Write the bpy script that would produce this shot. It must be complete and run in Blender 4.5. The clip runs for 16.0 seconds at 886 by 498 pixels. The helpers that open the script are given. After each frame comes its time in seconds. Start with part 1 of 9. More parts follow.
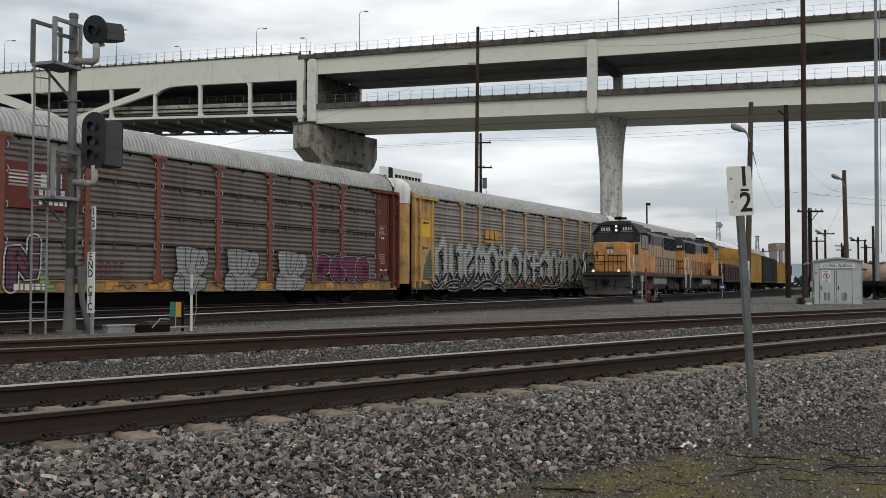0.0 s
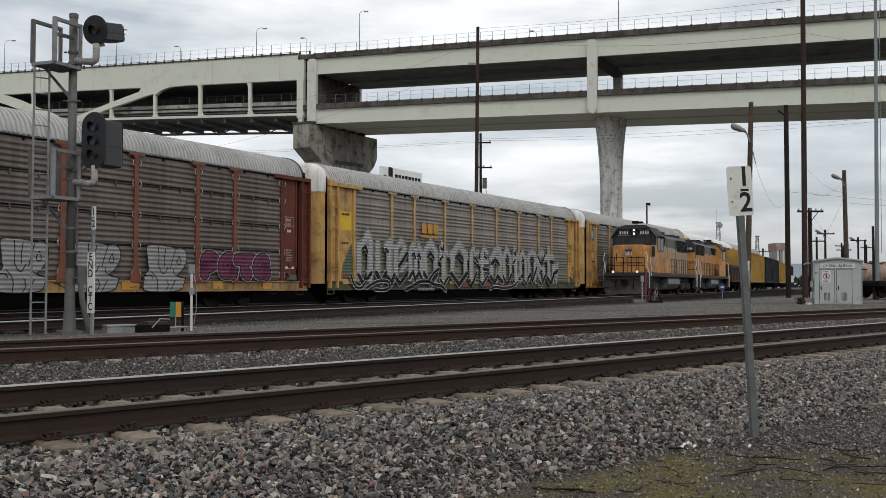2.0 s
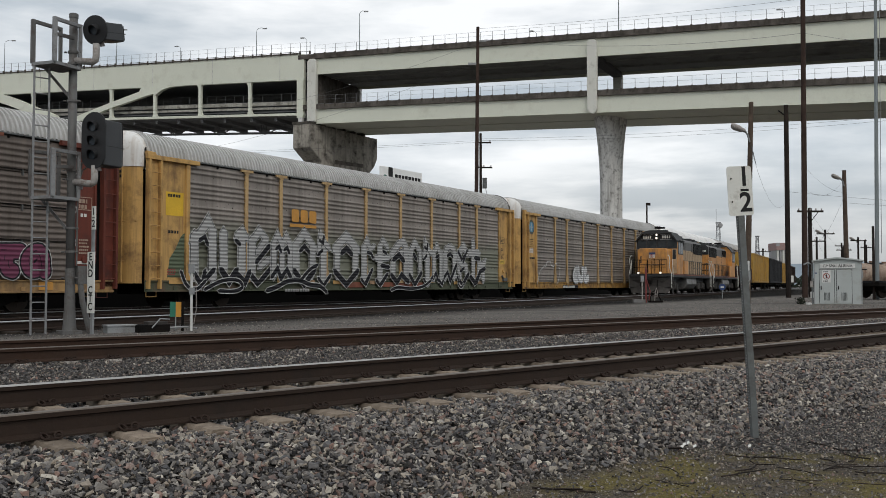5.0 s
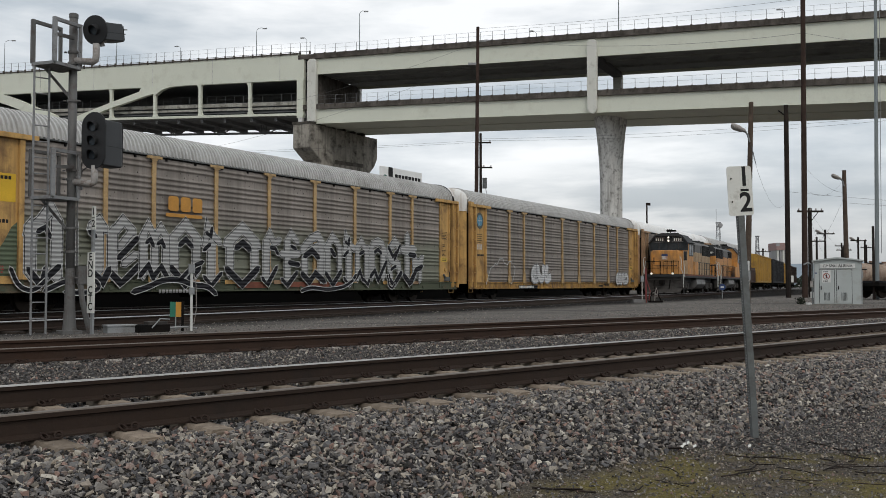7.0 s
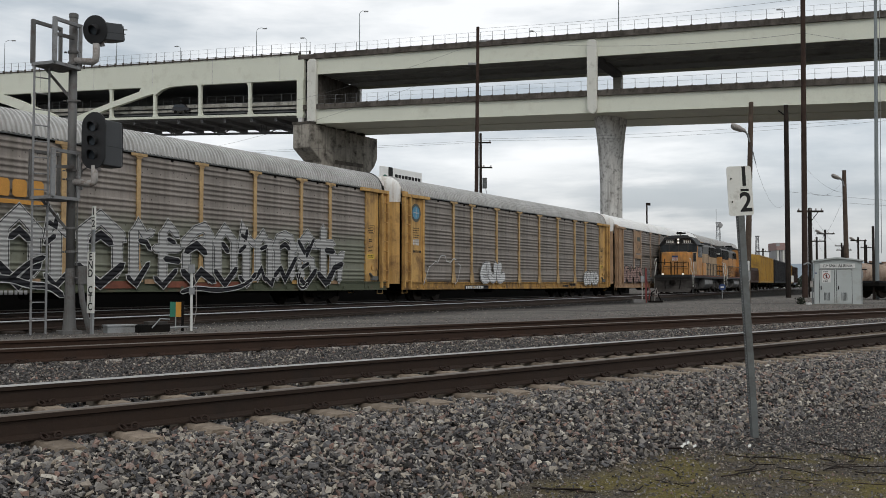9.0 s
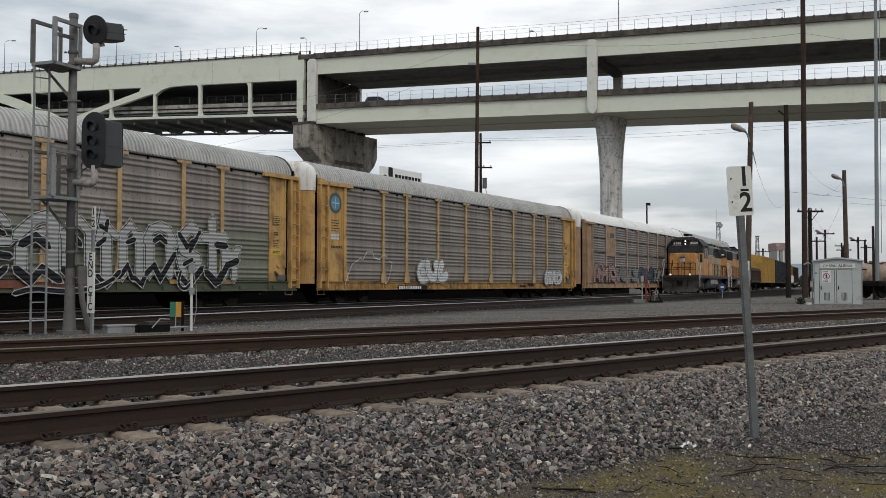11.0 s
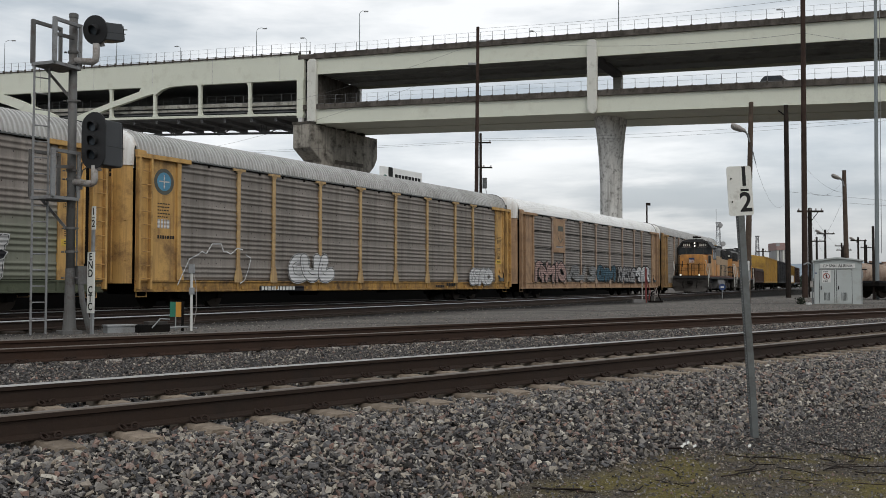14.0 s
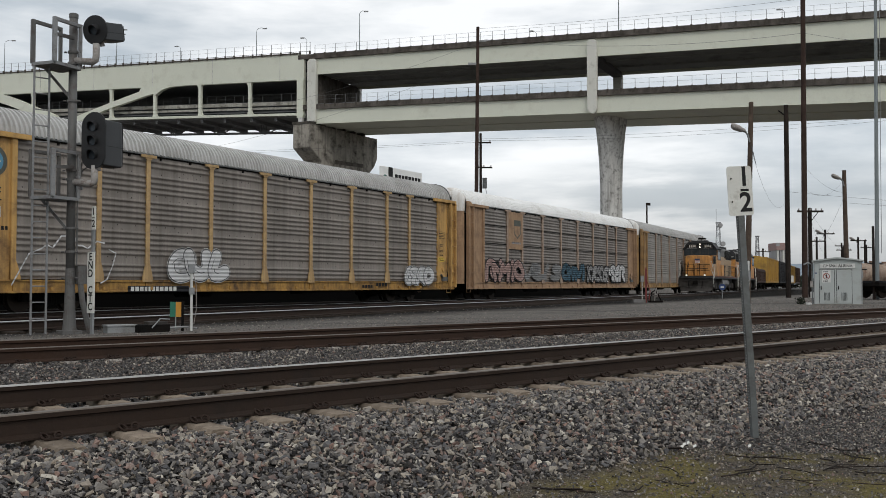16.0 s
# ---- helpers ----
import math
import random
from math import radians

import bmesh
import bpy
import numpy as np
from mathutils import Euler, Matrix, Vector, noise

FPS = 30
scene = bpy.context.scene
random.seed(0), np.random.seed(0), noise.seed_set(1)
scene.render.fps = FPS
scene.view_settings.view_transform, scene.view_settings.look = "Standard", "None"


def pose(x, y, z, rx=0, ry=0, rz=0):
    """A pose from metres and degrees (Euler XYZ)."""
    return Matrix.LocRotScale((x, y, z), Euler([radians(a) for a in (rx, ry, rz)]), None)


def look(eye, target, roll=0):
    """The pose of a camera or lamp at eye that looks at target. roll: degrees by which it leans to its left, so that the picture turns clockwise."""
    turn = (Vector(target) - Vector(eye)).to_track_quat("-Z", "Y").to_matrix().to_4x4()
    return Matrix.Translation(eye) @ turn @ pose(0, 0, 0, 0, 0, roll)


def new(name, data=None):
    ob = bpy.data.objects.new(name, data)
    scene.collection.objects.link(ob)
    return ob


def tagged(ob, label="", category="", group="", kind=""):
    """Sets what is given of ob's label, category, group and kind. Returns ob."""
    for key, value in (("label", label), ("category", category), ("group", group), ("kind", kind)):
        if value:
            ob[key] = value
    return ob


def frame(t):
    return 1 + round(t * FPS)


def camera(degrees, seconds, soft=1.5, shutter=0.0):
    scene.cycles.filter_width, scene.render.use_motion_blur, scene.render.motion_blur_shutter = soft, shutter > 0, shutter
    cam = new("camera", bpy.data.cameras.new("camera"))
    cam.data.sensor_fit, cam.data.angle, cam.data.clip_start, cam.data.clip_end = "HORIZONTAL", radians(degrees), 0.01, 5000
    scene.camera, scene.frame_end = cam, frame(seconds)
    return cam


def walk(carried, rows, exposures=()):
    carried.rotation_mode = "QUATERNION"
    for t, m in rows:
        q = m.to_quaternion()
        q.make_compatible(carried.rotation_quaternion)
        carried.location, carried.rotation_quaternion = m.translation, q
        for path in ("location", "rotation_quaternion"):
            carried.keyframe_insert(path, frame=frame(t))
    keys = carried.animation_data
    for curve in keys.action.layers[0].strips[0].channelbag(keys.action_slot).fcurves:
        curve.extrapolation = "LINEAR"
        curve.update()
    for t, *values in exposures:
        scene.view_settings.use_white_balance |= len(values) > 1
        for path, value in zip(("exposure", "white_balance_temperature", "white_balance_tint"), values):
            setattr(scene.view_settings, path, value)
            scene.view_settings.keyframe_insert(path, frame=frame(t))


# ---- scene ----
# camera: on a tripod, held still
cam = camera(49.52, 16.0, soft=0.85)
EYE = (0.0, 0.0, 0.82)
walk(cam, [(0.0, pose(*EYE, 92.122, 0, 0)), (16.0, pose(*EYE, 92.122, 0, 0))], exposures=[(0.0, 0.0), (16.0, 0.0)])

# overcast daylight: grey cloud deck over a physical sky, one very soft sun
world = bpy.data.worlds.new("overcast_sky")
scene.world = world
world.use_nodes = True
wn, wl = world.node_tree.nodes, world.node_tree.links
wn.clear()
sky = wn.new("ShaderNodeTexSky")
sky.sky_type, sky.sun_disc = "NISHITA", False
sky.sun_elevation, sky.sun_rotation = radians(40), radians(200)
sky_dim = wn.new("ShaderNodeVectorMath")
sky_dim.operation = "SCALE"
sky_dim.inputs["Scale"].default_value = 0.09
wl.new(sky.outputs[0], sky_dim.inputs[0])
wco = wn.new("ShaderNodeTexCoord")
wmap = wn.new("ShaderNodeMapping")
wmap.inputs["Scale"].default_value = (1.0, 1.0, 4.4)
wmap.inputs["Location"].default_value = (1.35, 0.6, 0.2)
wl.new(wco.outputs["Generated"], wmap.inputs[0])
cl = wn.new("ShaderNodeTexNoise")
cl.inputs["Scale"].default_value, cl.inputs["Detail"].default_value, cl.inputs["Roughness"].default_value = 3.0, 7, 0.52
wl.new(wmap.outputs[0], cl.inputs["Vector"])
ramp = wn.new("ShaderNodeValToRGB")
ramp.color_ramp.elements[0].position, ramp.color_ramp.elements[0].color = 0.40, (0.42, 0.47, 0.515, 1)
ramp.color_ramp.elements[1].position, ramp.color_ramp.elements[1].color = 0.615, (0.86, 0.872, 0.88, 1)
wl.new(cl.outputs[0], ramp.inputs[0])
wmix = wn.new("ShaderNodeMix")
wmix.data_type = "RGBA"
wmix.inputs[0].default_value = 0.93
wl.new(sky_dim.outputs[0], wmix.inputs[6])
wl.new(ramp.outputs[0], wmix.inputs[7])
# a low bank of grey-blue cloud in the north-east
wbank_map = wn.new("ShaderNodeMapping")
wbank_map.inputs["Scale"].default_value = (2.2, 2.2, 15.0)
wbank_map.inputs["Location"].default_value = (0.3, 0.1, 0.6)
wl.new(wco.outputs["Generated"], wbank_map.inputs[0])
wbank = wn.new("ShaderNodeTexNoise")
wbank.inputs["Scale"].default_value, wbank.inputs["Detail"].default_value, wbank.inputs["Roughness"].default_value = 2.4, 6, 0.55
wl.new(wbank_map.outputs[0], wbank.inputs["Vector"])
wsep = wn.new("ShaderNodeSeparateXYZ")
wl.new(wco.outputs["Generated"], wsep.inputs[0])


def between(socket, a, b, c, d):
    x = wn.new("ShaderNodeMapRange")
    x.interpolation_type = "SMOOTHSTEP"
    for i, v in enumerate((a, b, c, d)):
        x.inputs[i + 1].default_value = v
    wl.new(socket, x.inputs[0])
    return x.outputs[0]


def times(a, b):
    x = wn.new("ShaderNodeMath")
    x.operation = "MULTIPLY"
    wl.new(a, x.inputs[0])
    wl.new(b, x.inputs[1])
    return x.outputs[0]


bank = times(times(times(between(wsep.outputs[0], 0.02, 0.20, 0.0, 1.0), between(wsep.outputs[0], 0.24, 0.42, 1.0, 0.35)), between(wsep.outputs[2], 0.18, 0.08, 0.0, 1.0)), between(wbank.outputs[0], 0.36, 0.62, 0.0, 0.8))
wcloud = wn.new("ShaderNodeMix")
wcloud.data_type = "RGBA"
wcloud.inputs[7].default_value = (0.44, 0.49, 0.525, 1)
wl.new(bank, wcloud.inputs[0])
wl.new(wmix.outputs[2], wcloud.inputs[6])
bgd = wn.new("ShaderNodeBackground")
bgd.inputs["Strength"].default_value = 1.18
wlow = wn.new("ShaderNodeMapRange")
wlow.inputs[1].default_value, wlow.inputs[2].default_value, wlow.inputs[3].default_value, wlow.inputs[4].default_value = 0.02, 0.13, 0.62, 1.02
wl.new(wsep.outputs[2], wlow.inputs[0])
wthick = wn.new("ShaderNodeVectorMath")
wthick.operation = "SCALE"
wl.new(wcloud.outputs[2], wthick.inputs[0])
wl.new(wlow.outputs[0], wthick.inputs["Scale"])
wl.new(wthick.outputs[0], bgd.inputs["Color"])
wout = wn.new("ShaderNodeOutputWorld")
wl.new(bgd.outputs[0], wout.inputs["Surface"])
sun = new("sun", bpy.data.lights.new("sun", "SUN"))
sun.data.energy, sun.data.angle, sun.data.color = 0.9, radians(25), (1.0, 0.94, 0.86)
sun.matrix_world = look((20, -40, 60), (0, 20, 0))


# ---- materials ----
def nodes_of(name):
    m = bpy.data.materials.new(name)
    m.use_nodes = True
    return m, m.node_tree.nodes, m.node_tree.links, m.node_tree.nodes["Principled BSDF"]


def rgb(c):
    return (c[0], c[1], c[2], 1)


def mix_node(n, l, fac, a, b, blend="MIX"):
    x = n.new("ShaderNodeMix")
    x.data_type, x.blend_type = "RGBA", blend
    for sock, v in ((x.inputs[0], fac), (x.inputs[6], a), (x.inputs[7], b)):
        if isinstance(v, (int, float)):
            sock.default_value = v
        elif isinstance(v, tuple):
            sock.default_value = rgb(v)
        else:
            l.new(v, sock)
    return x.outputs[2]


def noise_node(n, l, vec, scale, detail=4, rough=0.6):
    x = n.new("ShaderNodeTexNoise")
    x.inputs["Scale"].default_value, x.inputs["Detail"].default_value, x.inputs["Roughness"].default_value = scale, detail, rough
    l.new(vec, x.inputs["Vector"])
    return x.outputs[0]


def ramp_node(n, l, fac, p0, p1, c0=(0, 0, 0), c1=(1, 1, 1)):
    x = n.new("ShaderNodeValToRGB")
    e = x.color_ramp.elements
    e[0].position, e[0].color, e[1].position, e[1].color = p0, rgb(c0), p1, rgb(c1)
    l.new(fac, x.inputs[0])
    return x.outputs[0]


def mapped(n, l, vec, scale):
    x = n.new("ShaderNodeMapping")
    x.inputs["Scale"].default_value = scale
    l.new(vec, x.inputs[0])
    return x.outputs[0]


def bump_node(n, l, height, strength, dist=0.01):
    x = n.new("ShaderNodeBump")
    x.inputs["Strength"].default_value, x.inputs["Distance"].default_value = strength, dist
    l.new(height, x.inputs["Height"])
    return x.outputs[0]


def mat(name, col, rough=0.6, metal=0.0, var=0.18, scale=1.5, bump=0.15, grain=30.0, dirt=None, amount=0.5, dscale=1.0, streak=0.0, piece=0.0, bdist=0.01):
    """A worn surface: broad and fine variation of colour, dirt patches, optional downward streaks, fine relief."""
    m, n, l, p = nodes_of(name)
    co = n.new("ShaderNodeTexCoord").outputs["Object"]
    broad = noise_node(n, l, co, scale, 5)
    fine = noise_node(n, l, co, grain, 4)
    lo, hi = tuple(c * (1 - var) for c in col), tuple(min(1, c * (1 + var)) for c in col)
    c = mix_node(n, l, ramp_node(n, l, broad, 0.3, 0.7), lo, hi)
    c = mix_node(n, l, ramp_node(n, l, fine, 0.35, 0.75), c, tuple(x * (1 - var * 0.8) for x in col))
    if dirt:
        d = noise_node(n, l, mapped(n, l, co, (dscale, dscale, dscale)), 1.0, 8, 0.7)
        c = mix_node(n, l, ramp_node(n, l, d, 0.62 - 0.3 * amount, 0.8 - 0.2 * amount), c, dirt)
    if dirt and streak:
        s = noise_node(n, l, mapped(n, l, co, (streak, streak, streak * 0.06)), 1.0, 5, 0.7)
        f = n.new("ShaderNodeMath")
        f.operation = "MULTIPLY"
        f.inputs[1].default_value = 0.7
        l.new(ramp_node(n, l, s, 0.48, 0.72), f.inputs[0])
        c = mix_node(n, l, f.outputs[0], c, dirt)
    if piece:
        info = n.new("ShaderNodeObjectInfo").outputs["Random"]
        c = mix_node(n, l, ramp_node(n, l, info, 0.0, 1.0, (1 - piece,) * 3, (1 + piece * 0.3,) * 3), c, c)
        k = n.new("ShaderNodeHueSaturation")
        mr = n.new("ShaderNodeMapRange")
        mr.inputs[3].default_value, mr.inputs[4].default_value = 1 - piece, 1 + piece
        l.new(info, mr.inputs[0])
        l.new(mr.outputs[0], k.inputs["Value"])
        l.new(c, k.inputs["Color"])
        c = k.outputs[0]
    l.new(c, p.inputs["Base Color"])
    rr = n.new("ShaderNodeMapRange")
    rr.inputs[3].default_value, rr.inputs[4].default_value = max(0.05, rough - 0.12), min(1, rough + 0.12)
    l.new(broad, rr.inputs[0])
    l.new(rr.outputs[0], p.inputs["Roughness"])
    p.inputs["Metallic"].default_value = metal
    p.inputs["Specular IOR Level"].default_value = 0.5 if rough < 0.6 else 0.28 if rough < 0.8 else 0.12
    if bump:
        l.new(bump_node(n, l, fine, bump, bdist), p.inputs["Normal"])
    return m


def glow(name, col, power):
    m, n, l, p = nodes_of(name)
    p.inputs["Base Color"].default_value = rgb(col)
    p.inputs["Emission Color"].default_value = rgb(col)
    p.inputs["Emission Strength"].default_value = power
    return m


def glass(name, col=(0.02, 0.025, 0.03), rough=0.06):
    m, n, l, p = nodes_of(name)
    co = n.new("ShaderNodeTexCoord").outputs["Object"]
    l.new(ramp_node(n, l, noise_node(n, l, co, 3.0), 0.3, 0.8, col, tuple(c * 2.2 for c in col)), p.inputs["Base Color"])
    p.inputs["Roughness"].default_value = rough
    p.inputs["Specular IOR Level"].default_value = 0.25
    return m


M_RAIL = mat("rusty_rail_steel", (0.034, 0.0205, 0.0140), 0.75, 0.05, 0.3, 2.0, 0.3, 45, (0.022, 0.016, 0.013), 0.5, 2.0)
M_RAILSHINE = mat("polished_rail_head", (0.55, 0.545, 0.54), 0.34, 0.85, 0.12, 1.0, 0.05, 60)
M_RAILTOP = mat("worn_rail_head", (0.145, 0.12, 0.10), 0.55, 0.5, 0.12, 1.0, 0.05, 60)
M_RAILPALE = mat("dull_pale_rail_head", (0.40, 0.385, 0.37), 0.5, 0.5, 0.15, 1.0, 0.05, 60)
M_TIE = mat("old_concrete_tie", (0.255, 0.208, 0.162), 0.9, 0, 0.25, 3, 0.5, 40, (0.09, 0.07, 0.055), 0.6, 4.0, piece=0.2)
M_TIEPALE = mat("dusty_pale_concrete_tie", (0.40, 0.37, 0.335), 0.9, 0, 0.2, 3, 0.5, 40, (0.16, 0.13, 0.11), 0.55, 4.0, piece=0.25)
M_WOODTIE = mat("creosoted_timber_tie", (0.035, 0.028, 0.023), 0.9, 0, 0.3, 3, 0.5, 30)
M_CLIP = mat("rusty_spring_clip", (0.032, 0.020, 0.015), 0.7, 0.4)
M_SHADEWALL = mat("tarred_wall", (0.004, 0.004, 0.004), 0.95)
M_BLACK = mat("black_underframe", (0.007, 0.0065, 0.006), 0.9, 0.0, 0.3, 2, 0.2, 30, (0.014, 0.011, 0.009), 0.5, 2)
M_WHEEL = mat("wheel_steel", (0.035, 0.026, 0.020), 0.6, 0.5)
M_GALV = mat("galvanised_steel", (0.30, 0.31, 0.315), 0.55, 0.35, 0.2, 2, 0.1, 50, (0.14, 0.13, 0.12), 0.4, 2)
M_MAST = mat("grey_painted_mast", (0.135, 0.133, 0.13), 0.6, 0.2, 0.15, 3, 0.12, 40, (0.08, 0.06, 0.05), 0.35, 5)
M_HOOP = mat("pale_grey_hoop_paint", (0.25, 0.255, 0.26), 0.6, 0.2, 0.15, 3, 0.12, 40, (0.12, 0.10, 0.09), 0.35, 5)
M_SIGBLACK = mat("matt_black_signal_paint", (0.012, 0.012, 0.013), 0.55, 0, 0.3, 4, 0.1, 60)
M_SIGDARK = mat("dark_grey_signal_case", (0.045, 0.047, 0.05), 0.5, 0.1, 0.2, 4, 0.1, 60)
M_PVC = mat("pale_conduit_elbow", (0.36, 0.34, 0.32), 0.6, 0, 0.2, 8, 0.1, 60, (0.12, 0.07, 0.05), 0.45, 9)
M_BOARD = mat("bright_white_billboard", (0.86, 0.86, 0.84), 0.5, 0, 0.03, 1.0, 0.03, 20, (0.55, 0.53, 0.48), 0.2, 0.6)
M_SIGNWHITE = mat("white_sign_sheet", (0.66, 0.66, 0.62), 0.55, 0, 0.08, 3, 0.05, 60, (0.30, 0.28, 0.24), 0.3, 5)
M_INK = mat("black_lettering", (0.012, 0.012, 0.012), 0.6)
M_CONC = mat("stained_pier_concrete", (0.34, 0.315, 0.275), 0.92, 0, 0.22, 0.25, 0.4, 6, (0.03, 0.026, 0.022), 0.5, 0.55, streak=1.5, bdist=0.05)
M_PARAPET = mat("weathered_parapet_concrete", (0.145, 0.13, 0.115), 0.95, 0, 0.3, 0.5, 0.4, 8, (0.05, 0.043, 0.037), 0.7, 0.6, streak=1.4, bdist=0.05)
M_GIRDER = mat("pale_green_painted_girder", (0.68, 0.695, 0.595), 0.6, 0, 0.05, 0.12, 0.06, 3, (0.56, 0.56, 0.47), 0.3, 0.25)
M_COLUMN = mat("pale_column_concrete", (0.66, 0.65, 0.625), 0.9, 0, 0.08, 0.3, 0.3, 5, (0.10, 0.095, 0.085), 0.40, 1.5, streak=1.3, bdist=0.04)
# soffit grey, also put on the left span's far rib and sheet as shade
M_SOFFITSHADE = mat("deck_soffit", (0.185, 0.187, 0.19), 0.9, 0, 0.25, 0.2, 0.2, 4)
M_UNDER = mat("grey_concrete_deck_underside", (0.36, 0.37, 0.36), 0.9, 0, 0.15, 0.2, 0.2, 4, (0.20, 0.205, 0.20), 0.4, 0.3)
M_PIERDARK = mat("black_stained_pier_concrete", (0.10, 0.092, 0.08), 0.95, 0, 0.3, 0.5, 0.4, 6, (0.03, 0.026, 0.022), 0.6, 0.7, streak=1.2, bdist=0.05)
M_UPRIGHT = mat("smooth_cream_concrete", (0.66, 0.655, 0.60), 0.9, 0, 0.05, 0.3, 0.2, 5, (0.42, 0.41, 0.36), 0.3, 0.8, bdist=0.02)
M_FENCE = mat("grey_fence_steel", (0.20, 0.205, 0.21), 0.6, 0.3)
M_WOODPOLE = mat("weathered_pole_wood", (0.115, 0.085, 0.066), 0.9, 0, 0.3, 1.0, 0.4, 25, (0.05, 0.038, 0.03), 0.6, 1.2, streak=6)
M_DARKPOLE = mat("tarred_pole_wood", (0.022, 0.018, 0.016), 0.85, 0, 0.3, 1.0, 0.4, 25, (0.05, 0.035, 0.028), 0.4, 1.2, streak=6)
M_BROWNPOLE = mat("brown_tarred_pole", (0.066, 0.044, 0.036), 0.85, 0, 0.3, 0.6, 0.3, 25, (0.028, 0.018, 0.015), 0.55, 1.0, streak=5)
M_STEELPOLE = mat("pale_steel_pole", (0.21, 0.235, 0.24), 0.5, 0.4, 0.12, 1)
M_WIRE = mat("wire", (0.10, 0.10, 0.105), 0.7)
M_SHED = mat("pale_grey_shed_panel", (0.41, 0.44, 0.43), 0.55, 0, 0.06, 1.0, 0.06, 40, (0.33, 0.33, 0.31), 0.35, 1.6)
M_ROOF = mat("galvanised_corrugated_roof", (0.49, 0.485, 0.475), 0.6, 0.1, 0.08, 0.6, 0.1, 30, (0.31, 0.30, 0.285), 0.4, 0.5, streak=2.5)
M_ROOFWHITE = mat("new_white_roof_sheet", (0.86, 0.86, 0.85), 0.5, 0.0, 0.04, 0.6, 0.05, 30, (0.66, 0.65, 0.62), 0.3, 0.9)
M_CAP = mat("white_end_cap", (0.74, 0.735, 0.715), 0.55, 0, 0.08, 1, 0.08, 30, (0.36, 0.27, 0.19), 0.44, 1.6, streak=2)
M_YELLOW = mat("faded_yellow_paint", (0.57, 0.345, 0.12), 0.6, 0, 0.14, 0.9, 0.08, 40, (0.155, 0.088, 0.045), 0.47, 1.1, streak=4)
M_SILL = mat("grimy_yellow_sill_paint", (0.45, 0.255, 0.07), 0.65, 0, 0.2, 1.4, 0.08, 40, (0.075, 0.046, 0.03), 0.68, 1.6, streak=5)
M_OCHRE = mat("dirty_ochre_paint", (0.40, 0.245, 0.10), 0.65, 0, 0.18, 1.1, 0.08, 40, (0.13, 0.085, 0.055), 0.6, 1.2, streak=4)
M_TAN = mat("chalky_tan_paint", (0.40, 0.26, 0.155), 0.7, 0, 0.16, 1.1, 0.08, 40, (0.19, 0.12, 0.08), 0.55, 1.2, streak=4)
M_PLACARD = mat("bright_yellow_placard", (0.62, 0.42, 0.05), 0.5, 0, 0.08, 3, 0.03, 40, (0.25, 0.17, 0.05), 0.35, 3)
M_POST = mat("bleached_tan_post_paint", (0.53, 0.36, 0.175), 0.65, 0, 0.16, 1.1, 0.08, 40, (0.17, 0.105, 0.06), 0.5, 1.2, streak=4)
M_POSTRED = mat("sun_faded_red_post_paint", (0.225, 0.078, 0.048), 0.65, 0, 0.2, 0.9, 0.08, 40, (0.09, 0.04, 0.03), 0.45, 1.0, streak=4)
M_POSTPALE = mat("chalky_pink_post_paint", (0.43, 0.33, 0.26), 0.7, 0, 0.16, 1.1, 0.08, 40, (0.22, 0.13, 0.09), 0.5, 1.2, streak=4)
M_RED = mat("faded_oxide_red_paint", (0.150, 0.038, 0.024), 0.65, 0, 0.2, 0.9, 0.08, 40, (0.06, 0.025, 0.02), 0.5, 1.0, streak=4)
M_LOCO = mat("locomotive_yellow_paint", (0.62, 0.275, 0.06), 0.5, 0, 0.12, 0.8, 0.05, 40, (0.22, 0.125, 0.06), 0.55, 0.9, streak=3)
M_LOCOPALE = mat("sun_bleached_yellow_paint", (0.52, 0.38, 0.24), 0.6, 0, 0.14, 0.8, 0.05, 40, (0.20, 0.13, 0.075), 0.6, 0.8, streak=3)
M_LOCOGREY = mat("dark_grey_roof_paint", (0.040, 0.041, 0.043), 0.6, 0, 0.25, 0.8, 0.08, 40, (0.03, 0.03, 0.03), 0.5, 1.0)
M_LOCOGREYP = mat("pale_grey_hood_paint", (0.13, 0.128, 0.125), 0.6, 0, 0.2, 0.8, 0.08, 40, (0.10, 0.10, 0.095), 0.5, 1.0)
M_TANK = mat("silver_fuel_tank", (0.21, 0.205, 0.20), 0.5, 0.4, 0.2, 1.5, 0.05, 30, (0.10, 0.085, 0.07), 0.5, 1.5)
M_PILOT = mat("road_dirty_pilot", (0.065, 0.060, 0.055), 0.75, 0.1, 0.25, 1.5, 0.1, 30, (0.035, 0.03, 0.028), 0.55, 1.8)
M_GLASS = glass("dark_window_glass")
M_CABGLASS = glass("sky_lit_cab_glass", (0.025, 0.03, 0.034), 0.12)
M_LAMP = glow("lit_headlight", (1.0, 0.93, 0.80), 1.4)
M_DITCH = glow("lit_ditch_light", (1.0, 0.93, 0.82), 0.45)
M_TANCAR = mat("rust_streaked_tan_tank", (0.36, 0.28, 0.22), 0.7, 0, 0.2, 0.6, 0.1, 20, (0.13, 0.07, 0.045), 0.6, 0.9, streak=2)
M_RUSTCAR = mat("rusty_tank_paint", (0.23, 0.12, 0.075), 0.8, 0, 0.25, 0.8, 0.1, 20, (0.30, 0.24, 0.20), 0.5, 0.6, streak=2)
M_BROWNCAR = mat("brown_freight_paint", (0.065, 0.037, 0.028), 0.75, 0, 0.25, 1, 0.1, 30, (0.03, 0.022, 0.018), 0.5, 1.2)
M_DARKCAR = mat("black_freight_paint", (0.016, 0.016, 0.018), 0.7, 0, 0.25, 1)
